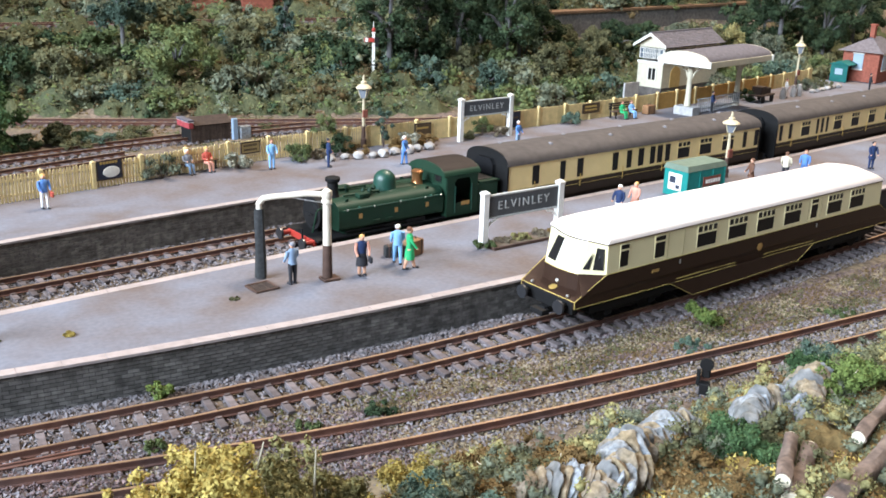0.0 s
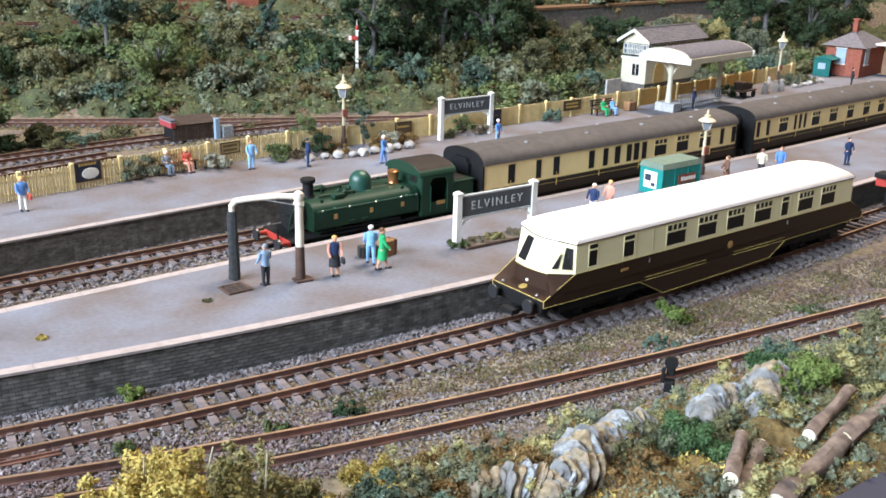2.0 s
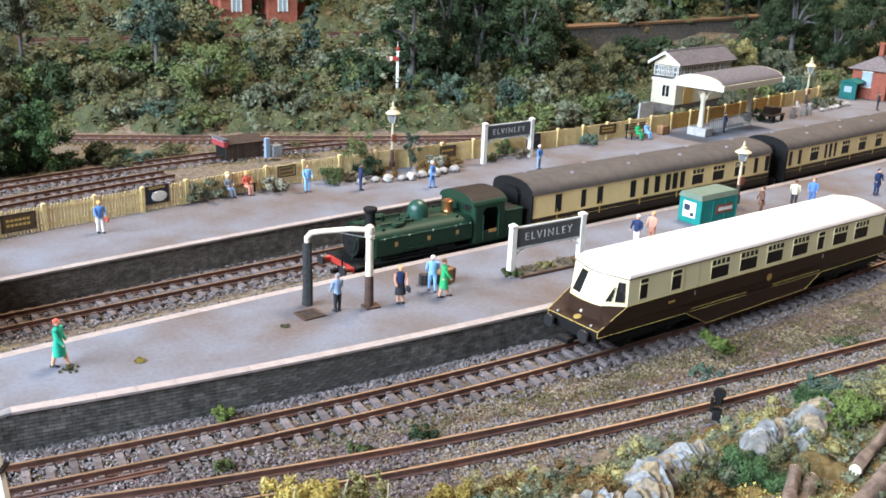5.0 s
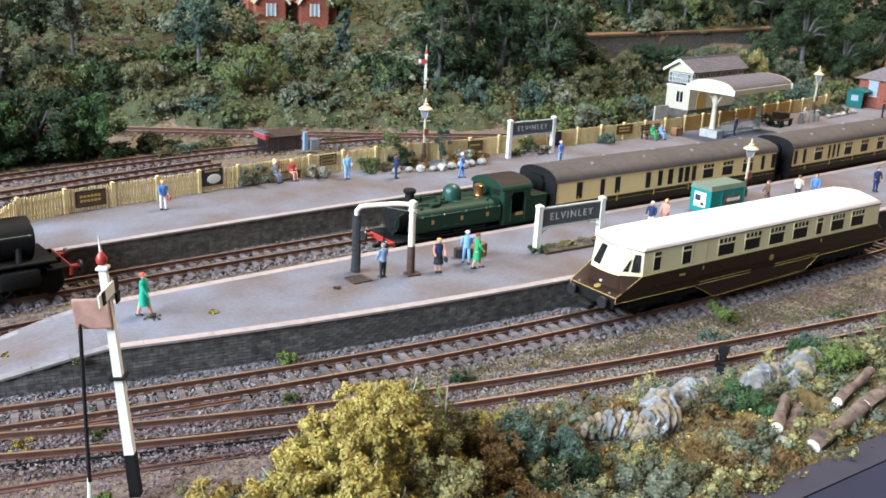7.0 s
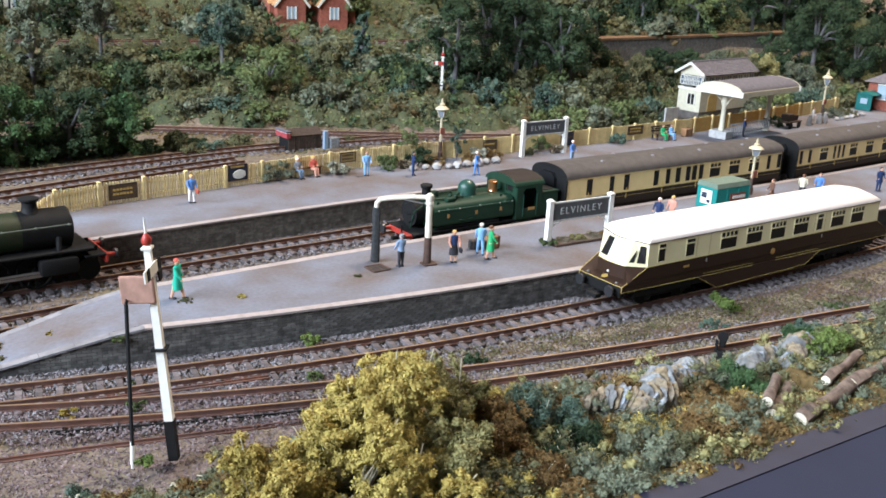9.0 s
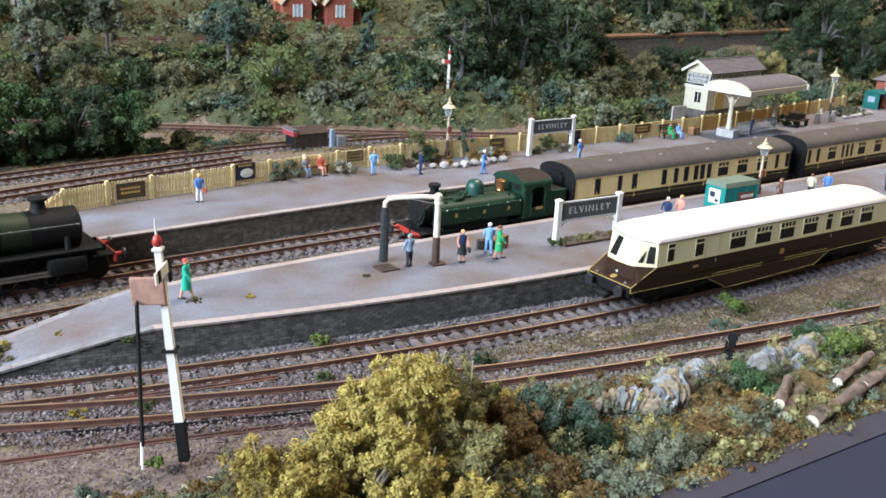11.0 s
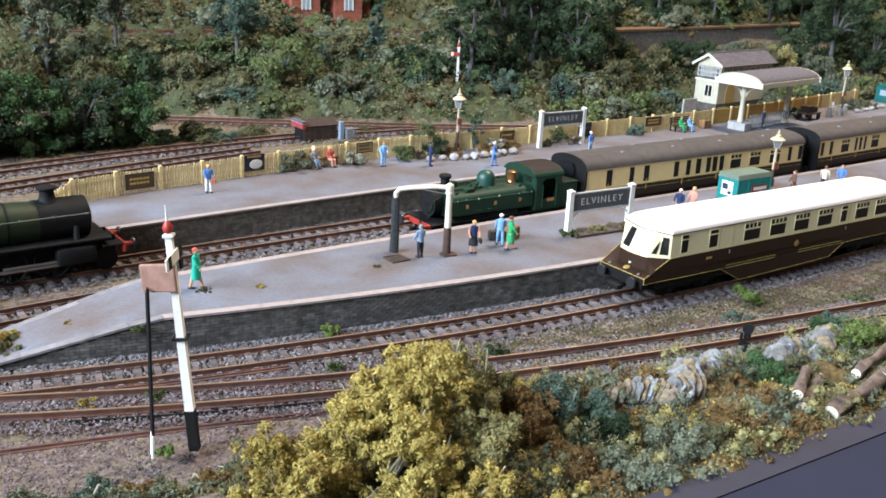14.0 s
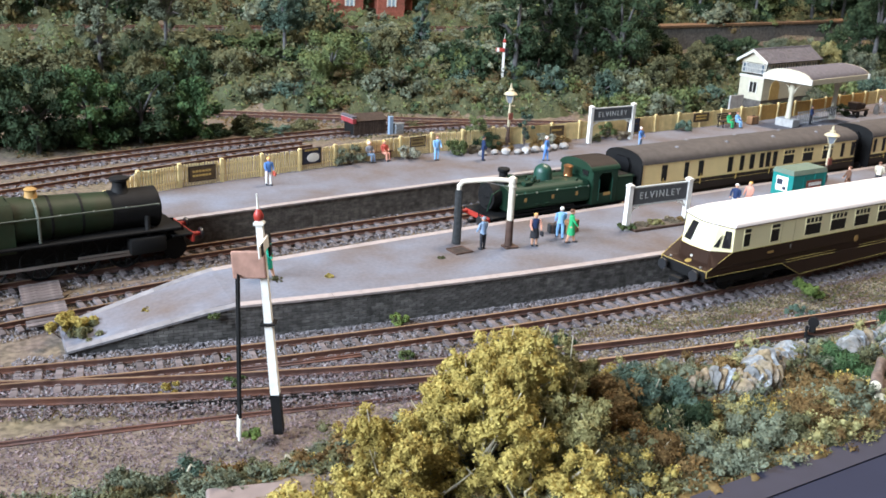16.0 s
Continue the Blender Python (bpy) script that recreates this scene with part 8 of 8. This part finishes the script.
def scrub(label, x0, x1, y0, y1, n, size, mat, amp, wave, seed, ok, thr=0.0):
    """Loose crumbs of growth lying on the hummocks, in patches."""
    xs, ys = rng.uniform(x0, x1, n), rng.uniform(y0, y1, n)
    keep = np.array([ok(a, b) and noise.noise(Vector((a * 0.35 / amp ** 0.5, b * 0.35 / amp ** 0.5, seed))) > thr for a, b in zip(xs, ys)])
    xs, ys = xs[keep], ys[keep]
    zs = np.array([ground_z(a, b) + max(0.0, mound(a, b, amp, wave)) for a, b in zip(xs, ys)]) + rng.uniform(-0.3, 1.2, len(xs)) * size[1]
    o = new("scrub", flake_mesh("scrub", np.stack([xs, ys, zs], 1), rng.uniform(*size, len(xs)), mat))
    return tagged(o, label, "scrub", kind="stuff")


EDGE = lambda x: -14.75 + 0.085 * (x + 6)
on_bank = lambda x, y: y > float(hill_base(x)) + 0.2 and not (59.6 < y < 63.4 and x < 34) and not (54.5 < y < 57.0 and x > 34)
# Dark sheet under the scrub: shade of the gaps is in its colour.
carpet("tangled olive and brown undergrowth on the bank, darkened for shaded gaps", -36, 104, 36, 92, 0.5, "leaf_bank_shade", 1.6, 2.0, on_bank)
scrub("tangled olive scrub covering the bank", -34, 96, 37, 80, 80000, (0.08, 0.2), "leaf_olive", 1.6, 2.0, 1.0, on_bank, -0.1)
scrub("tangled green scrub covering the bank", -34, 60, 37, 80, 52000, (0.08, 0.2), "leaf_green", 1.6, 2.0, 7.0, on_bank, -0.02)
scrub("grey green scrub covering the bank", -34, 60, 37, 66, 34000, (0.08, 0.18), "leaf_grey", 1.6, 2.0, 12.0, on_bank, 0.06)
scrub("rusty dead growth on the bank", -34, 60, 38, 70, 26000, (0.08, 0.18), "leaf_umber", 1.6, 2.0, 17.0, on_bank, 0.12)
front = lambda x, y: y < -6.4 + 0.5 * noise.noise(Vector((x * 0.7, 0, 0))) and y > EDGE(x) and (x + 21) ** 2 / 4 + (y + 10.9) ** 2 / 2 > 1 and not (x < -18.3 and y > -8)
carpet("mixed rusty and olive growth along the front edge", -27, 12, -15.2, -5.6, 0.13, "leaf_front", 0.3, 0.9, front)
scrub("mixed olive growth along the front edge", -27, 12, -14.9, -6, 60000, (0.03, 0.07), "leaf_olive", 0.3, 0.9, 21.0, front, -0.05)
scrub("grey green growth along the front edge", -27, 12, -14.9, -6, 50000, (0.03, 0.07), "leaf_grey", 0.3, 0.9, 25.0, front, 0.0)
scrub("rusty growth along the front edge", -27, 12, -14.9, -6, 50000, (0.03, 0.07), "leaf_rust", 0.3, 0.9, 29.0, front, 0.0)
scrub("yellow growth along the front edge", -20, 8, -14.9, -6, 26000, (0.03, 0.07), "leaf_yellow", 0.3, 0.9, 33.0, front, 0.16)
cover("ground_cover", "green scatter by the background tracks", -24, 10, 33, 44, 16000, (0.06, 0.13), "leaf_olive", 0.0, 3.0)
cover("ground_cover", "brown leaf litter by the background tracks", -24, 10, 33, 44, 12000, (0.06, 0.13), "leaf_rust", 0.0, 8.0)

# bushes, rocks and logs along the front edge
def lobed_balls(w, h, count, grow):
    """Small clumps gathered into a few uneven lobes."""
    lobes = crown_balls(w, h, max(5, int(5 + 5 * w)), -0.05, (0.24, 0.42))
    out = []
    for i in range(count):
        q = lobes[i % len(lobes)]
        d = rng.normal(size=3)
        d *= q[3] * rng.uniform(0.3, 1.1) / np.linalg.norm(d)
        out.append((q[0] + d[0], q[1] + d[1], max(0.05, q[2] + d[2] * 0.85), rng.uniform(*grow)))
    return out


def big_bush(x, y, w, h, mat, label, n, size=(0.04, 0.11), twigs=9, z=None, balls=10):
    b = thing("bush", label, "bush", (x, y, ground_z(x, y) - 0.15 if z is None else z), 0, group="bushes along the front edge")
    bl = lobed_balls(w, h, balls + int(n / 18), (0.09, 0.21))
    o = new("foliage", foam_crown("foliage", mat, bl, int(n * 6.3), (0.019, 0.047), 1, 0.6, 0.55))
    o.parent = b
    bm = B()
    for i in range(twigs if n < 4000 else twigs * 3):
        q = bl[int(rng.integers(len(bl)))]
        tip = Vector(q[:3]) + Vector((q[0], q[1], max(0.2, q[2]))).normalized() * (0.26 if h > 1.6 else 0.12) + Vector(rng.normal(size=3)) * (0.12 if h > 1.6 else 0.06)
        mid = Vector((q[0] * 0.3, q[1] * 0.3, 0)).lerp(tip, 0.55) + Vector(rng.normal(size=3)) * 0.12
        rod(bm, (0, 0, -0.1), mid, 0.05, 0.035, 5)
        rod(bm, mid, tip, 0.032, 0.012, 5)
    part("twig", bm, "twig", b, "pale bare twigs")
    return b


for x, y, w, h, mat, lab, n in [
        (-15.5, -10.8, 2.2, 3.2, "leaf_yellow", "large mustard yellow foam bush at the board edge", 8500), (-18.6, -12.3, 2.0, 2.3, "leaf_yellow", "mustard yellow foam bush at the board edge", 4500),
        (-13.6, -10.8, 1.5, 2.2, "leaf_moss", "dull yellow olive foam bush with bare twigs", 3000), (-16.6, -11.9, 1.9, 2.5, "leaf_yellow", "mustard yellow foam bush at the board edge", 4000), (-19.4, -13.5, 1.3, 1.2, "leaf_yellow", "low mustard yellow foam bush at the board edge", 2200), (-14.2, -12.7, 1.5, 1.8, "leaf_moss", "olive yellow foam bush with bare twigs", 3600), (-20.6, -13.4, 1.3, 1.1, "leaf_yellow", "low mustard yellow foam bush at the board edge", 2400), (-20.6, -12.9, 1.6, 1.5, "leaf_yellow", "low mustard yellow foam bush at the board edge", 3000), (-16.2, -13.6, 1.6, 1.7, "leaf_yellow", "mustard yellow foam bush at the board edge", 2600),
        (-12.9, -11.5, 1.2, 1.3, "leaf_rust", "rusty brown foam bush at the board edge", 2400), (-12.6, -13.3, 1.2, 0.6, "leaf_rust", "rusty brown low growth at the board edge", 1700),
        (-10.5, -10.9, 1.15, 1.3, "leaf_blue", "blue green foam bush on the bank top", 2600), (-10.7, -12.4, 1.0, 0.9, "leaf_dark", "dark green foam bush on the bank top", 1700),
        (-10.9, -14.0, 1.1, 0.7, "leaf_grey", "grey green low bush at the board edge", 1800), (-9.2, -13.6, 1.1, 0.7, "leaf_grey", "grey green low bush at the board edge", 1800), (-7.6, -13.7, 1.0, 0.6, "leaf_olive", "olive low bush at the board edge", 1600),
        (-7.8, -12.4, 0.9, 0.6, "leaf_yellow", "yellow green low bush at the board edge", 1300), (-6.2, -13.0, 0.9, 0.5, "leaf_grey", "grey green low bush at the board edge", 1300), (-5.4, -13.9, 0.8, 0.4, "leaf_rust", "brown low growth at the board edge", 900),
        (-3.7, -11.2, 0.8, 0.95, "leaf_fresh", "dark green bush between the rocks", 1900), (-2.9, -11.3, 0.7, 0.5, "leaf_olive", "olive tuft between the rocks", 900), (-7.3, -10.3, 0.7, 0.9, "leaf_rust", "rusty growth between the rocks", 900), (1.2, -9.4, 0.8, 1.0, "leaf_fresh", "blue green bush beside the rocks", 1500),
        (1.2, -10.4, 1.3, 1.0, "leaf_bright", "fresh green bush on the bank top", 2200), (3.4, -10.6, 1.3, 0.9, "leaf_olive", "olive bush on the bank top", 1700), (0.4, -11.6, 0.9, 0.5, "leaf_olive", "olive low bush near the logs", 1200), (-2.4, -11.9, 0.7, 0.35, "leaf_olive", "olive low growth near the logs", 800),
        (3.0, -8.8, 1.2, 0.9, "leaf_blue", "blue green bush on the bank", 1500), (6.0, -9.5, 1.5, 0.9, "leaf_olive", "olive bush on the bank", 1500), (5.5, -12.0, 1.4, 0.8, "leaf_bright", "fresh green bush on the bank top", 1500),
        (-13.6, -7.7, 1.1, 1.2, "leaf_yellow", "mustard yellow foam bush beside the siding", 2000), (-11.6, -7.2, 1.0, 1.2, "leaf_rust", "rusty foam bush beside the siding", 1700), (-9.6, -7.6, 1.1, 0.9, "leaf_yellow", "yellow brown low bush beside the siding", 1600), (-7.6, -7.6, 1.0, 0.7, "leaf_rust", "rusty low bush beside the siding", 1300),
        (-5.6, -7.6, 0.9, 0.45, "leaf_grey", "grey green low bush beside the siding", 1000), (-3.4, -8.2, 1.0, 0.5, "leaf_grey", "grey green low bush beside the siding", 1100), (-16.0, -7.4, 1.0, 0.6, "leaf_grey", "grey low bush beside the siding", 1200), (-8.7, -9.4, 0.8, 0.5, "leaf_olive", "olive tuft on the bank", 900), (-14.2, -9.3, 1.1, 0.6, "leaf_olive", "olive low bush on the bank", 1200),
        (-22.3, -6.0, 0.45, 0.5, "leaf_blue", "blue green tuft on bare earth", 500), (-23.6, -7.6, 1.2, 0.7, "leaf_grey", "grey green low bush on the bank", 1700), (-21.4, -8.0, 0.9, 0.5, "leaf_rust", "brown low bush on the bank", 1000), (-25.2, -8.6, 1.3, 0.7, "leaf_olive", "olive low bush on the bank", 1500), (-22.2, -9.3, 1.0, 0.6, "leaf_grey", "grey green low bush on the bank", 1300),
        (-19.6, -8.6, 0.8, 0.4, "leaf_olive", "olive tuft on the bank", 800), (-18.7, -6.4, 0.55, 0.35, "leaf_grey", "grey tuft beside the signal", 600), (-17.6, -8.6, 0.9, 0.6, "leaf_rust", "rusty tuft on the bank", 900), (0.7, -7.6, 0.8, 0.4, "leaf_grey", "grey low bush by the siding", 900)]:
    big_bush(x, y, w, h, mat, lab, n)
def tufts(label, mat, n, x0, x1, ok, size, seed, thr, y0=-15.0, y1=-6.0, flakes_each=330, flake=(0.02, 0.048)):
    """A patchy field of small uneven foam tufts, too many to count."""
    out = []
    while n > 0:
        n -= 1
        x, y = rng.uniform(x0, x1), rng.uniform(y0, y1)
        if not ok(x, y) or noise.noise(Vector((x * 0.45, y * 0.45, seed))) < thr:
            continue
        w = rng.uniform(*size)
        z = ground_z(x, y)
        for k in range(7):
            d = rng.normal(size=3) * w * 0.5
            out.append((x + d[0], y + d[1], z + 0.12 * w + abs(d[2]) * 0.9, w * rng.uniform(0.22, 0.42)))
    o = new("scrub", foam_crown("scrub", mat, out, len(out) * flakes_each // 7, flake, 1, 0.6, 0.5))
    return tagged(o, label, "scrub", kind="stuff")


ROCKS = ((-8.3, -10.9), (-7.4, -11.5), (-6.6, -10.9), (-5.3, -10.5), (-1.7, -10.4), (0.1, -10.4), (-4.3, -12.6), (-3.0, -12.9), (0.2, -12.2), (-4.3, -13.0), (-3.7, -13.2), (-3.4, -12.4), (-2.6, -13.0), (-2.0, -12.8), (-1.3, -12.7), (-0.6, -12.5), (1.0, -12.0))
clear = lambda x, y: EDGE(x) + 0.35 < y < -6.6 and min(math.hypot(x - a, y - b) for a, b in ROCKS) > 0.5 and not (x < -18.3 and y > -8) and (x + 21) ** 2 / 4 + (y + 10.9) ** 2 / 2 > 1
tufts("dull yellow olive foam tufts covering the bank top", "leaf_moss", 210, -15, 10, clear, (0.3, 0.7), 41.0, -0.12)
tufts("grey green foam tufts covering the bank top", "leaf_grey", 190, -15, 10, clear, (0.3, 0.7), 45.0, -0.1)
tufts("olive foam tufts covering the bank top", "leaf_olive", 130, -20, 10, clear, (0.3, 0.65), 49.0, -0.05)
tufts("rusty brown foam tufts covering the bank top", "leaf_rust", 170, -18, 10, clear, (0.25, 0.55), 53.0, 0.0)
tufts("mustard yellow foam tufts at the board edge", "leaf_yellow", 80, -22, -12, clear, (0.3, 0.6), 57.0, -0.1, -15.0, -11.5)
bare = lambda x, y: y > EDGE(x) + 0.3 and (x + 21) ** 2 / 4 + (y + 10.9) ** 2 / 2 > 1 and y < -5.4 - 0.25 * (x + 27)
tufts("grey green foam tufts on the bare earth", "leaf_grey", 190, -27, -16, bare, (0.2, 0.55), 61.0, -0.05, -12.0, -5.6)
tufts("rusty foam tufts on the bare earth", "leaf_rust", 110, -27, -16, bare, (0.2, 0.45), 65.0, 0.0, -12.0, -5.6)
tufts("olive foam tufts on the bare earth", "leaf_olive", 90, -27, -16, bare, (0.2, 0.5), 69.0, 0.0, -12.0, -5.6)
steep = lambda x, y: on_bank(x, y) and not (56.8 < y < 64.5 and x < 34)
for mat_, sd_, lab_ in (("leaf_olive", 3.0, "olive"), ("leaf_green", 13.0, "mid green"), ("leaf_grey", 23.0, "grey green"), ("leaf_dark", 31.0, "dark green"), ("leaf_umber", 37.0, "dead brown")):
    tufts(lab_ + " foam undergrowth tufts covering the bank", mat_, 420, -33, 74, steep, (0.7, 1.6), sd_, -0.05, 38, 72, 120, (0.06, 0.15))


def outcrop(x, y, rz, n, ln, w, h, label, bend=0.25):
    """Weathered rock: a curving row of thin tilted ribs, each with its own height."""
    o = thing("rock", label, "rock", (x, y, ground_z(x, y) - 0.08), rz, group="rocks on the bank")
    for i in range(n):
        q = i / (n - 1)
        bm = B()
        bmesh.ops.create_icosphere(bm, subdivisions=3, radius=0.5)
        bmesh.ops.scale(bm, vec=(ln / n * rng.uniform(1.2, 1.8), w * rng.uniform(0.75, 1.1) * (0.7 + 0.5 * math.sin(math.pi * q)), h * rng.uniform(0.9, 1.25) * (0.65 + 0.4 * math.sin(math.pi * q))), verts=bm.verts)
        for v in bm.verts:
            v.co += Vector((noise.noise(v.co * 4 + Vector((i, 0, 0))) * 0.4, noise.noise(v.co * 3 + Vector((0, i, 3))), noise.noise(v.co * 3 + Vector((5, 0, i))))) * 0.13
            v.co *= 1 + 0.16 * noise.noise(v.co * 11 + Vector((i * 3, 0, 0)))
            v.co.y *= 1 - 0.35 * max(0.0, v.co.z / h)
        bmesh.ops.transform(bm, matrix=pose(ln * (q - 0.5), bend * math.sin(math.pi * q) + rng.uniform(-0.05, 0.05), h * 0.3, 0, 26 + rng.uniform(-6, 6), 25 * bend * math.cos(math.pi * q) * 2), verts=bm.verts)
        part("rib", bm, ("rock", "rock_blue", "rock_ochre")[int(rng.integers(3))], o, "", True)
    return o


M["rock_ochre"] = material("rock_ochre", (0.21, 0.16, 0.095), 0.9, grain=0.45, wave=0.12, stain=0.8, stain_color=(0.13, 0.12, 0.115), stain_wave=0.5, bump=0.8, bump_wave=0.12)
outcrop(-7.9, -10.9, -32, 15, 2.1, 1.0, 0.9, "pale blue grey ribbed rock outcrop")
outcrop(-7.0, -11.3, 8, 12, 1.5, 0.9, 0.95, "blue white lumpy rock outcrop")
outcrop(-6.2, -10.7, 25, 12, 1.4, 0.9, 0.95, "pale blue grey rock outcrop with rusty stains")
outcrop(-4.9, -10.3, 18, 18, 2.3, 0.95, 0.85, "grey ribbed fan of rock on the bank top")
outcrop(-1.7, -10.3, 16, 15, 1.9, 0.8, 0.9, "ochre grey ribbed rock outcrop")
outcrop(0.1, -10.3, 30, 12, 1.5, 0.9, 1.05, "pale blue grey rock outcrop")
outcrop(-0.8, -10.9, 55, 10, 1.2, 0.6, 0.75, "small ochre rock outcrop")


def log(a, b, r, label):
    g = thing("log", label, "log", a, 0, group="felled logs")
    d = Vector(b) - Vector(a)
    bm = B()
    secs = []
    u_ = d.normalized()
    s1 = u_.orthogonal().normalized()
    s2 = u_.cross(s1)
    for i in range(9):
        c = d * (i / 8) + Vector((0, 0, 0.05 * math.sin(i * 1.1)))
        secs.append([c + (s1 * math.cos(t) + s2 * math.sin(t)) * r * (1 + 0.12 * math.sin(3 * t + i)) * (1 - 0.018 * i) for t in np.linspace(0, 2 * math.pi, 13)[:-1]])
    part("bark", loft(bm, secs), "bark_brown", g, "rough brown bark", True)
    for e_, s_ in ((0, -1), (8, 1)):
        c = d * (e_ / 8) + Vector((0, 0, 0.05 * math.sin(e_ * 1.1)))
        part("cut_end", rod(B(), c, c + u_ * s_ * 0.03, r * 0.88 * (1 - 0.018 * e_), None, 14), "cut_wood", g, "pale sawn end")


log((-3.95, -13.80, 2.18), (-0.6, -12.90, 2.30), 0.24, "felled brown log with a pale sawn end")
log((-4.45, -13.25, 2.18), (-2.6, -12.20, 2.25), 0.2, "felled brown log with a pale sawn end")
log((-4.5, -13.05, 2.50), (-3.0, -12.00, 2.50), 0.17, "felled brown log lying on another log")
log((-0.9, -13.00, 2.35), (2.2, -12.30, 2.40), 0.21, "felled brown log near the board edge")
log((-1.4, -12.50, 2.35), (1.2, -11.60, 2.40), 0.16, "felled brown log near the board edge")
M["bare_board"] = material("bare_board", (0.20, 0.16, 0.148), 0.8, grain=0.15, wave=0.5, stain=0.4, stain_color=(0.15, 0.11, 0.10), stain_wave=2.0)
pb = thing("bare_patch", "smooth bare brown patch of baseboard among the bushes", "baseboard", (-21.0, -10.9, 1.25), -12, kind="structure")
part("panel", box(B(), (0, 0, 0), (3.4, 2.2, 0.3), 0.08), "bare_board", pb)

# point rodding and the buried rail by the signal
rd = thing("point_rodding", "dark buried rodding along the siding", "point rodding", kind="structure")
ROD = smooth_line([(-27, -2.6), (-23.6, -2.9), (-21, -3.1), (-18.6, -3.6), (-17.5, -3.9), (-12, -4.6)], 2)
part("rod_bar", rail_bm(ROD, 0, -27, -12, -0.2, 0.06, 0.12), "rail", rd)
part("rod_bar", rail_bm(T0, -0.95, -22, -13, -0.16, 0.06, 0.1), "black", rd)
part("rod_bar", rail_bm(T0, -0.42, -20, -9, -0.06, 0.06, 0.1), "black", rd, "dark check rail of the points")
part("rod_bar", rail_bm(T1, -1.02, -21, -15, -0.06, 0.06, 0.1), "rail", rd)

# front edge of the baseboard
fa = thing("fascia", "dark blue black painted front board of the layout", "fascia", kind="structure")
part("rim", loft(B(), [[(x, EDGE(x) + 0.35, 2.0), (x, EDGE(x) + 0.3, 2.12), (x, EDGE(x) - 0.55, 2.12), (x, EDGE(x) - 0.6, 0.5), (x, EDGE(x) + 0.35, 0.5)] for x in (-60, -20, 0, 60)]), "fascia_rim", fa, "paler worn rim of the front board")
part("top", loft(B(), [[(x, EDGE(x) - 0.56, 2.08), (x, EDGE(x) - 9.0, 1.4), (x, EDGE(x) - 9.0, 0.9), (x, EDGE(x) - 0.56, 0.9)] for x in (-60, -20, 0, 60)]), "fascia", fa, "dark blue black sloping board")

# ---- the room ----
M["room_wall"] = material("room_wall", (0.08, 0.078, 0.076), 0.9, grain=0.04, wave=20.0)
M["room_floor"] = material("room_floor", (0.12, 0.11, 0.10), 0.7, grain=0.1, wave=10.0)


def plate(name, c, s, mat, label, category):
    bm = B()
    box(bm, [v / S for v in c], [v / S for v in s])
    return tagged(part(name, bm, mat), label, category, kind="structure")


X0, X1, Y0, Y1, Z0, Z1 = -2.6, 2.6, -1.9, 2.2, -0.95, 2.3
plate("floor", ((X0 + X1) / 2, (Y0 + Y1) / 2, Z0 - 0.05), (X1 - X0 + 0.2, Y1 - Y0 + 0.2, 0.1), "room_floor", "brown floor of the exhibition room", "floor")
plate("ceiling", ((X0 + X1) / 2, (Y0 + Y1) / 2, Z1 + 0.05), (X1 - X0 + 0.2, Y1 - Y0 + 0.2, 0.1), "room_wall", "plain pale ceiling of the room", "ceiling")
plate("wall_north", ((X0 + X1) / 2, Y1 + 0.05, (Z0 + Z1) / 2), (X1 - X0, 0.1, Z1 - Z0), "room_wall", "plain wall behind the layout", "wall")
plate("wall_south", ((X0 + X1) / 2, Y0 - 0.05, (Z0 + Z1) / 2), (X1 - X0, 0.1, Z1 - Z0), "room_wall", "plain wall behind the camera", "wall")
plate("wall_east", (X1 + 0.05, (Y0 + Y1) / 2, (Z0 + Z1) / 2), (0.1, Y1 - Y0, Z1 - Z0), "room_wall", "plain end wall of the room", "wall")
WY0, WY1, WZ0, WZ1 = -1.52, 1.02, 0.82, 2.08
plate("wall_west", (X0 - 0.05, (Y0 + Y1) / 2, (Z0 + WZ0) / 2), (0.1, Y1 - Y0, WZ0 - Z0), "room_wall", "window wall below the sill", "wall")
plate("wall_west_top", (X0 - 0.05, (Y0 + Y1) / 2, (Z1 + WZ1) / 2), (0.1, Y1 - Y0, Z1 - WZ1), "room_wall", "window wall above the window", "wall")
plate("wall_west_south", (X0 - 0.05, (Y0 + WY0) / 2, (WZ0 + WZ1) / 2), (0.1, WY0 - Y0, WZ1 - WZ0), "room_wall", "window wall beside the window", "wall")
plate("wall_west_north", (X0 - 0.05, (Y1 + WY1) / 2, (WZ0 + WZ1) / 2), (0.1, Y1 - WY1, WZ1 - WZ0), "room_wall", "window wall beside the window", "wall")
